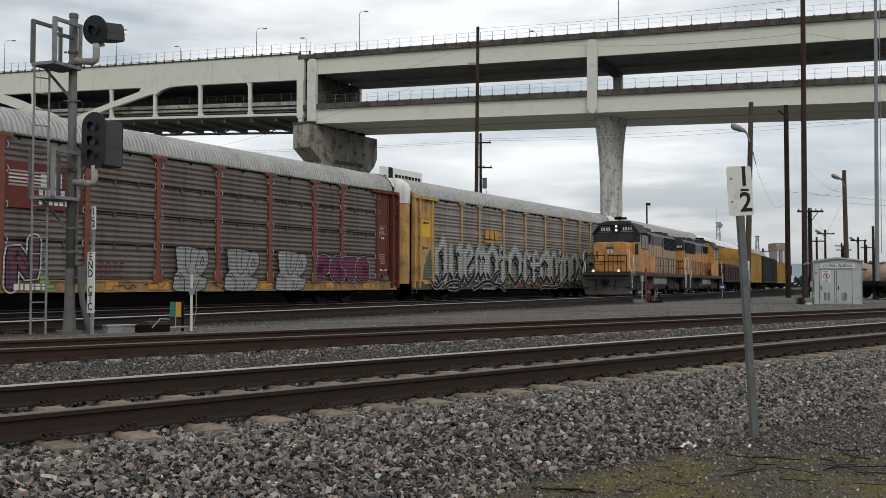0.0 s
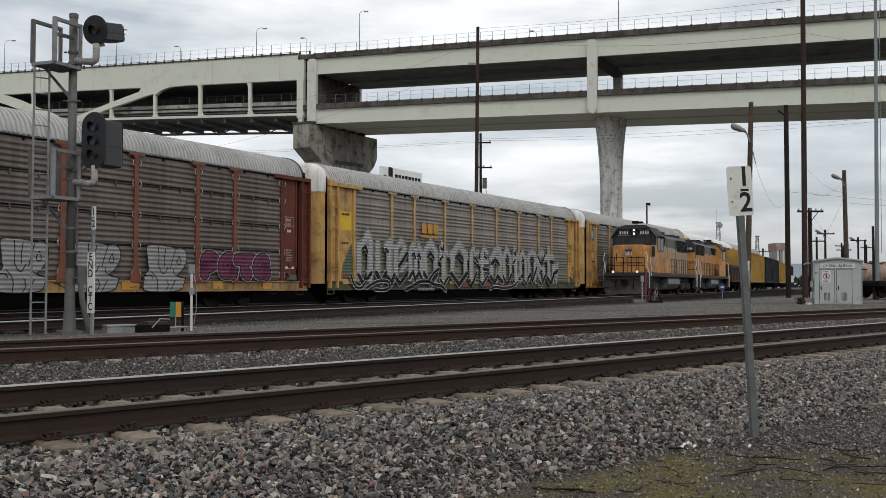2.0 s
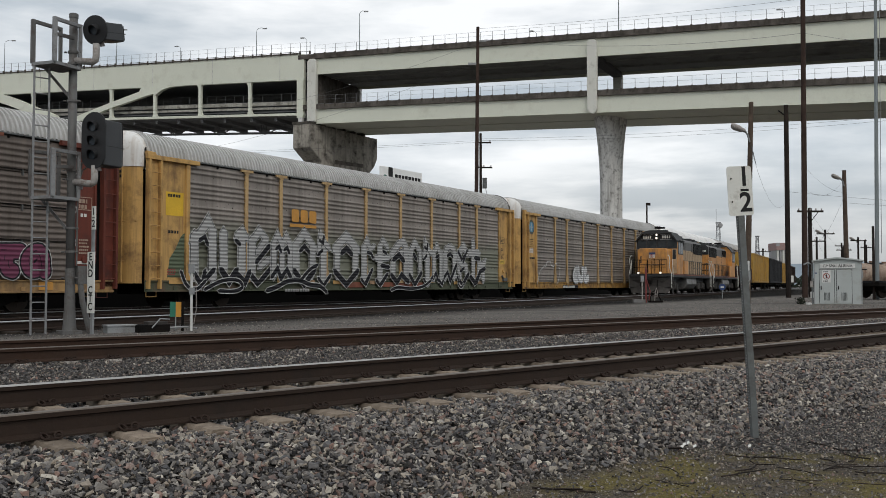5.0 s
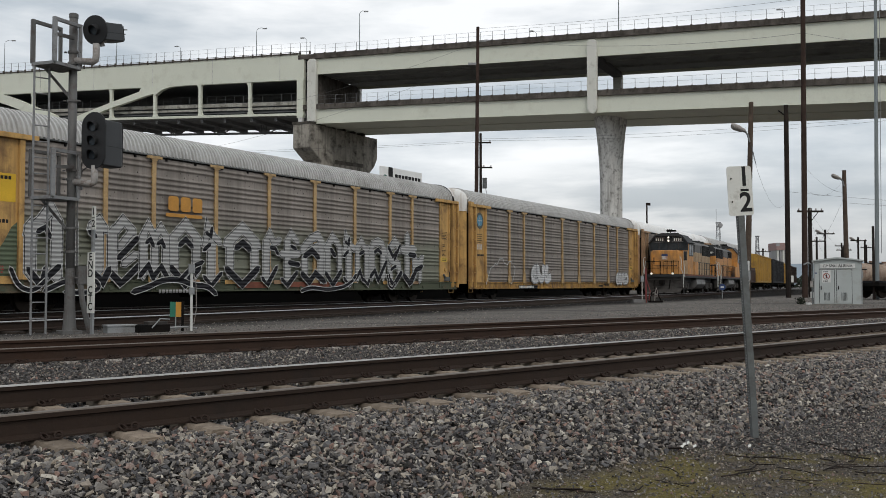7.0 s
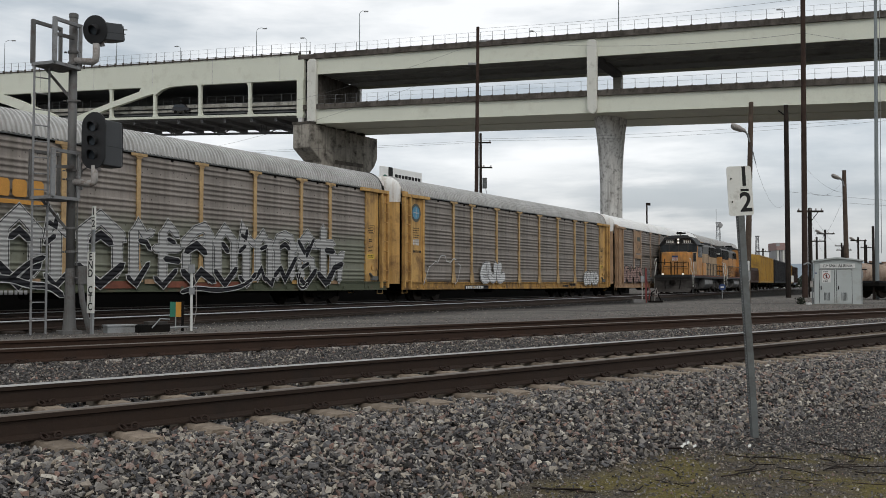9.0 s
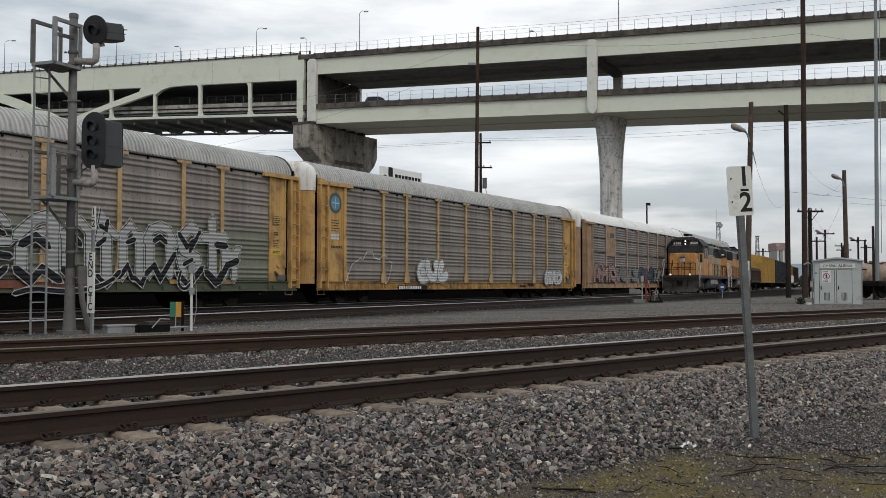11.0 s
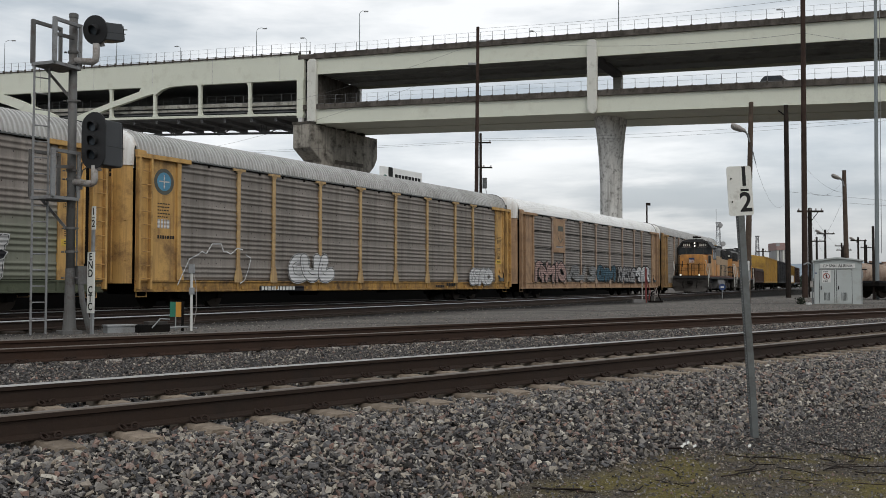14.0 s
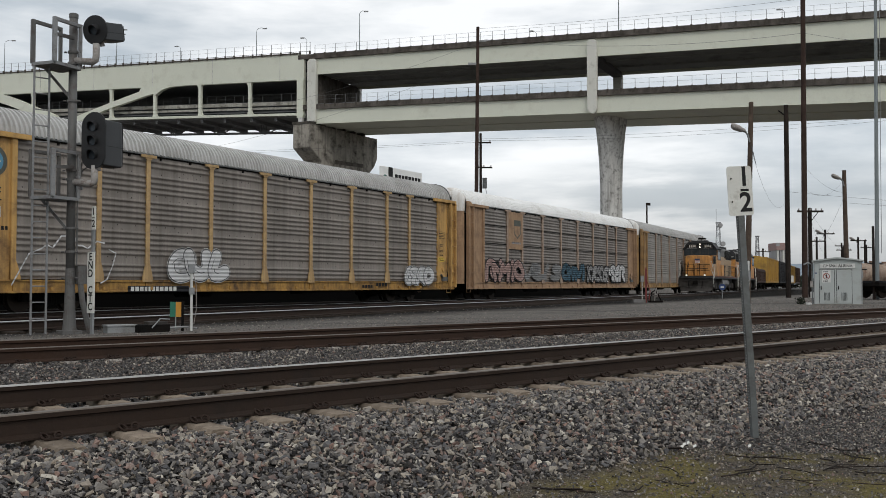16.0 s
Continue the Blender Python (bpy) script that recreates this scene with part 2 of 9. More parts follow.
M_BOXYEL = mat("boxcar_yellow_paint", (0.47, 0.28, 0.055), 0.65, 0, 0.18, 0.8, 0.08, 30, (0.22, 0.13, 0.05), 0.5, 1.0, streak=3)
M_GREENBOX = mat("green_marker_paint", (0.015, 0.16, 0.10), 0.5)
M_ORANGEBOX = mat("orange_marker_paint", (0.55, 0.26, 0.03), 0.5)
M_WHITEPIPE = mat("white_pipe", (0.62, 0.62, 0.60), 0.55)
M_REDPIPE = mat("red_marker_paint", (0.17, 0.028, 0.026), 0.55)


def spray(name, col, depth=0.45, patch=0.25):
    """Sprayed paint, patchily worn; the ribs' shading is put into bands of colour."""
    m, n, l, p = nodes_of(name)
    co = n.new("ShaderNodeTexCoord").outputs["Object"]
    w = n.new("ShaderNodeTexWave")
    w.bands_direction = "Z"
    w.inputs["Scale"].default_value, w.inputs["Distortion"].default_value, w.inputs["Detail"].default_value = 2.35, 0.8, 2
    l.new(mapped(n, l, co, (0.12, 0.12, 1)), w.inputs["Vector"])
    c = mix_node(n, l, ramp_node(n, l, w.outputs[1], 0.2, 0.8, (depth,) * 3, (0, 0, 0)), col, tuple(x * 0.35 for x in col))
    c = mix_node(n, l, ramp_node(n, l, noise_node(n, l, co, 1.4, 6, 0.7), 0.48, 0.72, (0, 0, 0), (patch * 2,) * 3), c, tuple(x * 0.4 + 0.02 for x in col))
    l.new(c, p.inputs["Base Color"])
    p.inputs["Roughness"].default_value = 0.65
    p.inputs["Specular IOR Level"].default_value = 0.2
    l.new(bump_node(n, l, w.outputs[1], 0.6, 0.03), p.inputs["Normal"])
    return m


M_SPRAYWHITE = spray("white_spray_paint", (0.60, 0.60, 0.60), 0.22)
M_SPRAYFADED = spray("faded_white_spray_paint", (0.335, 0.33, 0.325), 0.45, 0.4)
M_SPRAYLINE = spray("white_spray_line", (0.50, 0.50, 0.49), 0.25, 0.2)
M_SPRAYSILVER = spray("silver_spray_paint", (0.44, 0.438, 0.43), 0.55)
M_SPRAYGREY = spray("grey_spray_paint", (0.28, 0.28, 0.29))
M_SPRAYDARK = spray("black_spray_paint", (0.016, 0.016, 0.019), 0.2)
M_SPRAYPINK = spray("magenta_spray_paint", (0.175, 0.048, 0.092))
M_SPRAYWORN = spray("worn_off_grey_spray", (0.25, 0.25, 0.245), 0.5, 0.6)
M_SPRAYPINKDIM = spray("faded_magenta_spray", (0.20, 0.07, 0.10), 0.5, 0.4)
M_SPRAYMAUVE = spray("mauve_spray_paint", (0.125, 0.062, 0.085), 0.4)
M_SPRAYLIME = spray("pale_lime_spray", (0.21, 0.31, 0.12), 0.4)
M_SPRAYTEAL = spray("teal_spray_paint", (0.06, 0.12, 0.16))
M_SPRAYPALE = spray("pale_pink_spray_paint", (0.40, 0.27, 0.24))
M_SPRAYGREEN = spray("green_spray_haze", (0.125, 0.155, 0.10), 0.4)
M_GREENSILL = mat("green_grey_sprayed_sill", (0.085, 0.095, 0.062), 0.7, 0, 0.3, 0.8, 0.08, 30, (0.16, 0.075, 0.05), 0.35, 0.6)
M_BLUE = mat("pale_blue_decal", (0.10, 0.27, 0.40), 0.65, 0, 0.2, 4)
M_NAVYRING = mat("faded_dark_ring_decal", (0.10, 0.105, 0.09), 0.7, 0, 0.25, 6)
M_DECALYEL = mat("yellow_decal", (0.72, 0.45, 0.04), 0.6)
M_DECALORANGE = mat("orange_decal", (0.55, 0.27, 0.06), 0.6, 0, 0.2, 4)
M_SHIELDRED = mat("red_decal", (0.30, 0.06, 0.05), 0.6)
M_SHIELDBLUE = mat("navy_decal", (0.035, 0.06, 0.15), 0.6)
# the haze of distance is mixed into the hills' base colour
M_HILL = mat("hazy_far_hill", (0.27, 0.32, 0.37), 1.0, 0, 0.15, 0.01, 0)
M_FARWALL = mat("far_pale_wall", (0.34, 0.34, 0.34), 0.9, 0, 0.15, 0.2, 0.1, 2)
M_FARRED = mat("far_faded_red", (0.34, 0.235, 0.22), 0.9)
M_RAILRUST = mat("freshly_rusted_rail_steel", (0.054, 0.035, 0.027), 0.8, 0.15, 0.3, 2.0, 0.3, 45, (0.045, 0.026, 0.018), 0.5, 2.0)
M_DARKGALV = mat("dull_channel_steel", (0.15, 0.16, 0.16), 0.6, 0.3, 0.2, 3, 0.12, 50, (0.07, 0.065, 0.06), 0.5, 4)
M_BANDCONC = mat("pale_deck_edge_concrete", (0.42, 0.41, 0.37), 0.9, 0, 0.2, 0.4, 0.3, 6, (0.13, 0.12, 0.105), 0.5, 0.5, streak=1.0, bdist=0.03)
M_FARDARK = mat("far_dark_shrub", (0.028, 0.033, 0.024), 0.95, 0, 0.3, 0.4, 0.2, 3)
M_CARPAINT = mat("dark_car_paint", (0.03, 0.03, 0.032), 0.35, 0.2)


def side_metal(name, col, dirt, green=0.0, heavy=0.5):
    """Galvanised side sheets: long stains, rows of small dark holes, and where asked a sprayed green haze near the sill."""
    m, n, l, p = nodes_of(name)
    co = n.new("ShaderNodeTexCoord").outputs["Object"]
    broad = noise_node(n, l, mapped(n, l, co, (0.5, 0.5, 1.6)), 1.0, 6, 0.65)
    fine = noise_node(n, l, co, 25, 3)
    c = mix_node(n, l, ramp_node(n, l, broad, 0.3, 0.7), tuple(x * 0.72 for x in col), tuple(x * 1.2 for x in col))
    c = mix_node(n, l, ramp_node(n, l, fine, 0.4, 0.8), c, tuple(x * 0.8 for x in col))
    s = noise_node(n, l, mapped(n, l, co, (2.6, 2.6, 0.12)), 1.0, 5, 0.7)
    f = n.new("ShaderNodeMath")
    f.operation = "MULTIPLY"
    f.inputs[1].default_value = heavy
    l.new(ramp_node(n, l, s, 0.42, 0.7), f.inputs[0])
    c = mix_node(n, l, f.outputs[0], c, dirt)
    s2 = noise_node(n, l, mapped(n, l, co, (9.0, 9.0, 0.5)), 1.0, 4, 0.65)
    c = mix_node(n, l, ramp_node(n, l, s2, 0.55, 0.78, (0, 0, 0), (0.55, 0.55, 0.55)), c, tuple(x * 0.8 for x in dirt))
    sep = n.new("ShaderNodeSeparateXYZ")
    l.new(co, sep.inputs[0])
    if green:
        w = n.new("ShaderNodeMath")
        w.operation = "MULTIPLY_ADD"
        w.inputs[1].default_value, w.inputs[2].default_value = 1.6, -0.8
        l.new(noise_node(n, l, co, 0.6, 5), w.inputs[0])
        a = n.new("ShaderNodeMath")
        a.operation = "ADD"
        l.new(w.outputs[0], a.inputs[0])
        l.new(sep.outputs[2], a.inputs[1])
        mr = n.new("ShaderNodeMapRange")
        mr.inputs[1].default_value, mr.inputs[2].default_value = 3.25, 2.35
        mr.inputs[3].default_value, mr.inputs[4].default_value = 0.0, green
        l.new(a.outputs[0], mr.inputs[0])
        c = mix_node(n, l, mr.outputs[0], c, (0.122, 0.148, 0.095))
    l.new(c, p.inputs["Base Color"])
    p.inputs["Roughness"].default_value, p.inputs["Metallic"].default_value = 0.62, 0.15
    l.new(bump_node(n, l, fine, 0.08), p.inputs["Normal"])
    return m


M_SIDEDARK = side_metal("dark_dirty_side_sheet", (0.163, 0.132, 0.112), (0.06, 0.046, 0.038), 0, 0.6)
M_SIDEGREEN = side_metal("grey_side_sheet_with_green_haze", (0.275, 0.243, 0.215), (0.105, 0.085, 0.07), 0.6, 0.55)
M_SIDE = side_metal("dirty_galvanised_side_sheet", (0.25, 0.222, 0.196), (0.092, 0.077, 0.064), 0, 0.6)
M_SIDELIGHT = side_metal("bleached_side_sheet", (0.33, 0.31, 0.285), (0.14, 0.12, 0.10), 0, 0.5)
M_SIDEPALE = side_metal("pale_galvanised_side_sheet", (0.245, 0.222, 0.20), (0.115, 0.088, 0.075), 0, 0.5)


# ---- mesh building ----
class Mesh:
    """A plain list of corners and faces with a few shapes to add."""

    def __init__(self):
        self.v, self.f, self.smooth, self.weld = [], [], False, False

    def add(self, vs, fs):
        k = len(self.v)
        self.v += [tuple(p) for p in vs]
        self.f += [tuple(i + k for i in f) for f in fs]
        return self

    def box(self, x0, x1, y0, y1, z0, z1, c=0.0):
        if c <= 0:
            vs = [(x, y, z) for z in (z0, z1) for y in (y0, y1) for x in (x0, x1)]
            return self.add(vs, [(0, 2, 3, 1), (4, 5, 7, 6), (0, 1, 5, 4), (1, 3, 7, 5), (3, 2, 6, 7), (2, 0, 4, 6)])
        return self.prism([(x0 + c, y0), (x1 - c, y0), (x1, y0 + c), (x1, y1 - c), (x1 - c, y1), (x0 + c, y1), (x0, y1 - c), (x0, y0 + c)], z0, z1)

    def prism(self, pts, z0, z1, axis="z"):
        """Outline pts carried along an axis: z takes (x, y), x takes (y, z), y takes (x, z)."""
        n = len(pts)
        put = {"z": lambda p, h: (p[0], p[1], h), "x": lambda p, h: (h, p[0], p[1]), "y": lambda p, h: (p[0], h, p[1])}[axis]
        vs = [put(p, z0) for p in pts] + [put(p, z1) for p in pts]
        fs = [(i, (i + 1) % n, n + (i + 1) % n, n + i) for i in range(n)]
        fs += [tuple(range(n - 1, -1, -1)), tuple(range(n, 2 * n))]
        return self.add(vs, fs)

    def rod(self, a, b, r, r2=None, seg=8, caps=True):
        a, b = Vector(a), Vector(b)
        r2 = r if r2 is None else r2
        q = (b - a).to_track_quat("Z", "Y")
        ring = [(math.cos(2 * math.pi * i / seg), math.sin(2 * math.pi * i / seg)) for i in range(seg)]
        vs = [a + q @ Vector((c * r, s * r, 0)) for c, s in ring] + [b + q @ Vector((c * r2, s * r2, 0)) for c, s in ring]
        fs = [(i, (i + 1) % seg, seg + (i + 1) % seg, seg + i) for i in range(seg)]
        if caps:
            fs += [tuple(range(seg - 1, -1, -1)), tuple(range(seg, 2 * seg))]
        return self.add(vs, fs)

    def pipe(self, pts, r, seg=6):
        """One bent tube through the points."""
        pts = [Vector(p) for p in pts]
        n = len(pts)
        ds = [(pts[min(i + 1, n - 1)] - pts[max(i - 1, 0)]).normalized() for i in range(n)]
        q = ds[0].to_track_quat("Z", "Y")
        vs = []
        for i in range(n):
            if i:
                q = ds[i - 1].rotation_difference(ds[i]) @ q
            vs += [pts[i] + q @ Vector((r * math.cos(2 * math.pi * k / seg), r * math.sin(2 * math.pi * k / seg), 0)) for k in range(seg)]
        fs = [(j * seg + k, j * seg + (k + 1) % seg, (j + 1) * seg + (k + 1) % seg, (j + 1) * seg + k) for j in range(n - 1) for k in range(seg)]
        fs += [tuple(range(seg - 1, -1, -1)), tuple(range((n - 1) * seg, n * seg))]
        return self.add(vs, fs)

    def sheet(self, rows):
        """A grid of points, row by row."""
        n = len(rows[0])
        vs = [p for row in rows for p in row]
        fs = [(j * n + i, j * n + i + 1, (j + 1) * n + i + 1, (j + 1) * n + i) for j in range(len(rows) - 1) for i in range(n - 1)]
        return self.add(vs, fs)

    def data(self, name, material):
        d = bpy.data.meshes.new(name)
        d.from_pydata(self.v, [], self.f)
        if material:
            d.materials.append(material)
        b = bmesh.new()
        b.from_mesh(d)
        if self.weld:
            bmesh.ops.remove_doubles(b, verts=b.verts, dist=1e-5)
        bmesh.ops.recalc_face_normals(b, faces=b.faces)
        b.to_mesh(d)
        b.free()
        if self.smooth:
            d.shade_smooth()
        return d


def part(name, mesh, material, parent=None, label="", m=None, bevel=0.0):
    d = mesh.data(name, material) if isinstance(mesh, Mesh) else mesh
    ob = new(name, d)
    if parent:
        ob.parent = parent
    if m is not None:
        ob.matrix_basis = m
    if label:
        tagged(ob, label)
    if bevel:
        b = ob.modifiers.new("bevel", "BEVEL")
        b.width, b.segments, b.limit_method = bevel, 2, "ANGLE"
    return ob


def thing(name, m, label, category, group="", kind=""):
    ob = new(name)
    ob.matrix_basis = m
    return tagged(ob, label, category, group, kind)


def text(name, words, size, material, parent, m, label="", depth=0.002, align="CENTER", bold=0.02):
    c = bpy.data.curves.new(name, "FONT")
    c.body, c.size, c.extrude, c.align_x, c.align_y, c.offset = words, size, depth, align, "CENTER", size * bold
    tmp = bpy.data.objects.new(name, c)
    d = bpy.data.meshes.new_from_object(tmp)
    bpy.data.objects.remove(tmp)
    d.materials.clear()
    d.materials.append(material)
    return part(name, d, material, parent, label, m)


# ---- the tracks' lines ----
def line_frame(heading, off):
    """Along and across unit vectors of a line at that compass heading, and its point nearest to the eye."""
    a = radians(heading)
    d, n = Vector((math.sin(a), math.cos(a), 0)), Vector((-math.cos(a), math.sin(a), 0))
    return d, n, n * off


D1, N1, _ = line_frame(45.2, 0)
D2, N2, _ = line_frame(47.95, 0)


def loco_path(s):
    """Place and heading on the locomotives' track, s metres from where the leading pilot starts."""
    h0, k = radians(25.26), radians(0.029)
    if abs(s) < 1e-6:
        return Vector((9.95, 58.79, 0)), 25.26
    if s > 70:
        q, hd = loco_path(70.0)
        return q + Vector((math.sin(radians(hd)), math.cos(radians(hd)), 0)) * (s - 70), hd
    x = (math.cos(h0 - k * s) - math.cos(h0)) / k
    y = (math.sin(h0) - math.sin(h0 - k * s)) / k
    return Vector((9.95 + x, 58.79 + y, 0)), 25.26 - 0.029 * s


def train_path(s):
    """Place and heading on the far train's track, s metres along."""
    h0, s1, k, hm, k0 = 30.036, 58.54, 0.1387, 25.0, 0.0625
    d, n, p = line_frame(h0, 25.822)
    if s < 32:
        u = 32 - s
        bend = 0.5 * radians(k0) * u * u
        return p + d * s - n * bend, h0 + k0 * u
    p = p + d * min(s, s1)
    head, q = h0, s1
    while q < s:
        st = min(1.0, s - q)
        head = max(hm, h0 - k * (q + st / 2 - s1))
        p = p + Vector((math.sin(radians(head)), math.cos(radians(head)), 0)) * st
        q += st
    return p, head


# ---- ground ----
def smooth(a, b, x):
    t = min(1.0, max(0.0, (x - a) / (b - a)))
    return t * t * (3 - 2 * t)


def ground_z(x, y):
    d1, d2 = N1.x * x + N1.y * y, N2.x * x + N2.y * y
    z = -0.63 + 0.27 * smooth(3.7, 6.25, d1) + 0.06 * smooth(6.9, 9.2, d1)
    z += (-0.215 - z) * smooth(10.0, 12.2, d2)
    z += (-0.13 + 0.215) * smooth(15.0, 16.5, d2) if d2 > 12 else 0.0
    if d1 < 5.5:
        z += 0.035 * noise.noise((x * 0.55, y * 0.55, 3.1)) * (1 - smooth(4.5, 5.5, d1))
    if d2 > 15:
        z += 0.025 * noise.noise((x * 0.25, y * 0.25, 7.7)) * smooth(15, 18, d2)
    return z


def ground_material():
    m, n, l, p = nodes_of("gravel_and_mossy_ground")
    co = n.new("ShaderNodeTexCoord").outputs["Object"]

    def across(v):
        x = n.new("ShaderNodeVectorMath")
        x.operation = "DOT_PRODUCT"
        x.inputs[1].default_value = v
        l.new(co, x.inputs[0])
        return x.outputs["Value"]

    def plus(a, b, k):
        x = n.new("ShaderNodeMath")
        x.operation = "MULTIPLY_ADD"
        x.inputs[1].default_value = k
        l.new(b, x.inputs[0])
        l.new(a, x.inputs[2])
        return x.outputs[0]

    def band(v, a, b):
        x = n.new("ShaderNodeMapRange")
        x.inputs[1].default_value, x.inputs[2].default_value = a, b
        l.new(v, x.inputs[0])
        return x.outputs[0]

    wob = noise_node(n, l, co, 0.9, 5)
    vor = n.new("ShaderNodeTexVoronoi")
    vor.inputs["Scale"].default_value = 26
    l.new(co, vor.inputs["Vector"])
    sep = n.new("ShaderNodeSeparateColor")
    l.new(vor.outputs["Color"], sep.inputs[0])
    cr = n.new("ShaderNodeValToRGB")
    e = cr.color_ramp.elements
    e[0].position, e[0].color = 0.0, (0.065, 0.062, 0.062, 1)
    e[1].position, e[1].color = 1.0, (0.25, 0.24, 0.23, 1)
    k = e.new(0.55)
    k.color = (0.125, 0.117, 0.114, 1)
    k = e.new(0.8)
    k.color = (0.15, 0.115, 0.10, 1)
    l.new(sep.outputs[0], cr.inputs[0])
    # gaps between pebbles darkened in the colour, like shade between stones
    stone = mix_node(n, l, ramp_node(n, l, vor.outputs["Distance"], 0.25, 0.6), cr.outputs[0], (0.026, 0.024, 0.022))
    fine = noise_node(n, l, co, 60, 4, 0.7)
    grit = ramp_node(n, l, fine, 0.38, 0.66, (0.026, 0.021, 0.017), (0.150, 0.128, 0.103))
    soil = mix_node(n, l, ramp_node(n, l, noise_node(n, l, co, 1.1, 6), 0.5, 0.75), grit, (0.085, 0.073, 0.062))
    moss = ramp_node(n, l, fine, 0.3, 0.7, (0.052, 0.043, 0.016), (0.185, 0.153, 0.056))
    d1 = plus(across(tuple(N1)), wob, 0.9)
    north = plus(across((0.0, 1.0, 0.0)), wob, 0.9)
    mossy = noise_node(n, l, mapped(n, l, co, (1, 1, 1)), 1.5, 6, 0.7)
    mm = n.new("ShaderNodeMath")
    mm.operation = "MULTIPLY"
    l.new(band(d1, 4.95, 4.6), mm.inputs[0])
    l.new(ramp_node(n, l, mossy, 0.43, 0.58), mm.inputs[1])
    soil = mix_node(n, l, mm.outputs[0], soil, moss)
    edge = n.new("ShaderNodeMath")
    edge.operation = "MAXIMUM"
    l.new(band(d1, 4.8, 5.1), edge.inputs[0])
    l.new(band(north, 8.4, 8.8), edge.inputs[1])
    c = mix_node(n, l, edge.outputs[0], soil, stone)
    d2 = plus(across(tuple(N2)), wob, 1.2)
    coarse = ramp_node(n, l, noise_node(n, l, co, 34, 3, 0.75), 0.38, 0.64, (0.035, 0.031, 0.028), (0.27, 0.248, 0.225))
    packed = ramp_node(n, l, noise_node(n, l, co, 22, 4, 0.75), 0.36, 0.66, (0.07, 0.064, 0.059), (0.215, 0.198, 0.182))
    oiled = ramp_node(n, l, noise_node(n, l, co, 28, 3, 0.75), 0.38, 0.66, (0.04, 0.037, 0.034), (0.15, 0.14, 0.13))
    yard = mix_node(n, l, ramp_node(n, l, noise_node(n, l, co, 0.25, 6), 0.35, 0.7), coarse, packed)
    yard = mix_node(n, l, ramp_node(n, l, noise_node(n, l, mapped(n, l, co, (0.12, 0.4, 1)), 1.0, 6), 0.5, 0.62), yard, oiled)
    c = mix_node(n, l, band(d2, 15.2, 16.2), c, yard)
    # oil stain and the train's shade put into one dark band of ground colour
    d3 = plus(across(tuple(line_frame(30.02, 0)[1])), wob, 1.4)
    oily_shade = n.new("ShaderNodeMath")
    oily_shade.operation = "MULTIPLY"
    l.new(band(d3, 15.4, 17.6), oily_shade.inputs[0])
    l.new(band(d3, 34.0, 32.0), oily_shade.inputs[1])
    c = mix_node(n, l, oily_shade.outputs[0], c, (0.009, 0.008, 0.007))
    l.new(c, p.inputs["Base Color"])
    p.inputs["Roughness"].default_value = 0.95
    p.inputs["Specular IOR Level"].default_value = 0.08
    h = mix_node(n, l, band(d2, 15.2, 16.2), vor.outputs["Distance"], fine)
    l.new(bump_node(n, l, h, 0.7, -0.03), p.inputs["Normal"])
    return m


def grow(lo, hi, step, far, factor=1.45):
    """Even steps from lo to hi, then growing ones out to far on both sides."""
    mid = [lo + step * i for i in range(int((hi - lo) / step) + 1)]
    up, dn, s = [mid[-1]], [mid[0]], step
    while up[-1] < far:
        s *= factor
        up.append(up[-1] + s)
        dn.append(dn[-1] - s)
    return dn[:0:-1] + mid + up[1:]


acrosses, alongs = grow(-4.0, 24.0, 0.3, 4000), grow(-8.0, 44.0, 0.5, 4000)
sheet = Mesh()
rows = []
for a in alongs:
    row = []
    for c in acrosses:
        q = D1 * a + N1 * c
        row.append((q.x, q.y, ground_z(q.x, q.y)))
    rows.append(row)
sheet.sheet(rows)
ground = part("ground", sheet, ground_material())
ground.data.shade_smooth()
tagged(ground, "grey gravel yard ground with mossy dirt beside the track", "ground", kind="structure")


# ---- tracks ----
def rail_profile(h=0.186, z=0.0):
    return [(-0.075, z), (0.075, z), (0.075, z + 0.014), (0.012, z + 0.038), (0.009, z + h - 0.052), (0.036, z + h - 0.040),
            (0.037, z + h - 0.010), (0.026, z + h - 0.001), (-0.026, z + h - 0.001), (-0.037, z + h - 0.010), (-0.036, z + h - 0.040),
            (-0.009, z + h - 0.052), (-0.012, z + h * 0.2), (-0.075, z + 0.014)]


def clip_mesh():
    """A sprung steel rail clip: two leaning coils joined by a low bar over the rail foot."""
    b = Mesh()
    path = []
    for side in (-1, 1):
        coil = [(side * (0.050 + 0.030 * math.sin(t)), -0.120 - 0.030 * math.cos(t), 0.030 - 0.019 * math.cos(t) + 0.010 * math.sin(t)) for t in [0.2 + 0.52 * k for k in range(12)]]
        path += coil[::-1] if side < 0 else coil
    b.pipe(path, 0.0105, 5)
    b.pipe([(-0.045, -0.07, 0.03), (0.0, -0.085, 0.042), (0.045, -0.07, 0.03)], 0.009, 5)
    b.box(-0.04, 0.04, -0.125, -0.08, 0.0, 0.028)
    return b.data("rail_clip", M_CLIP)


CLIP = clip_mesh()


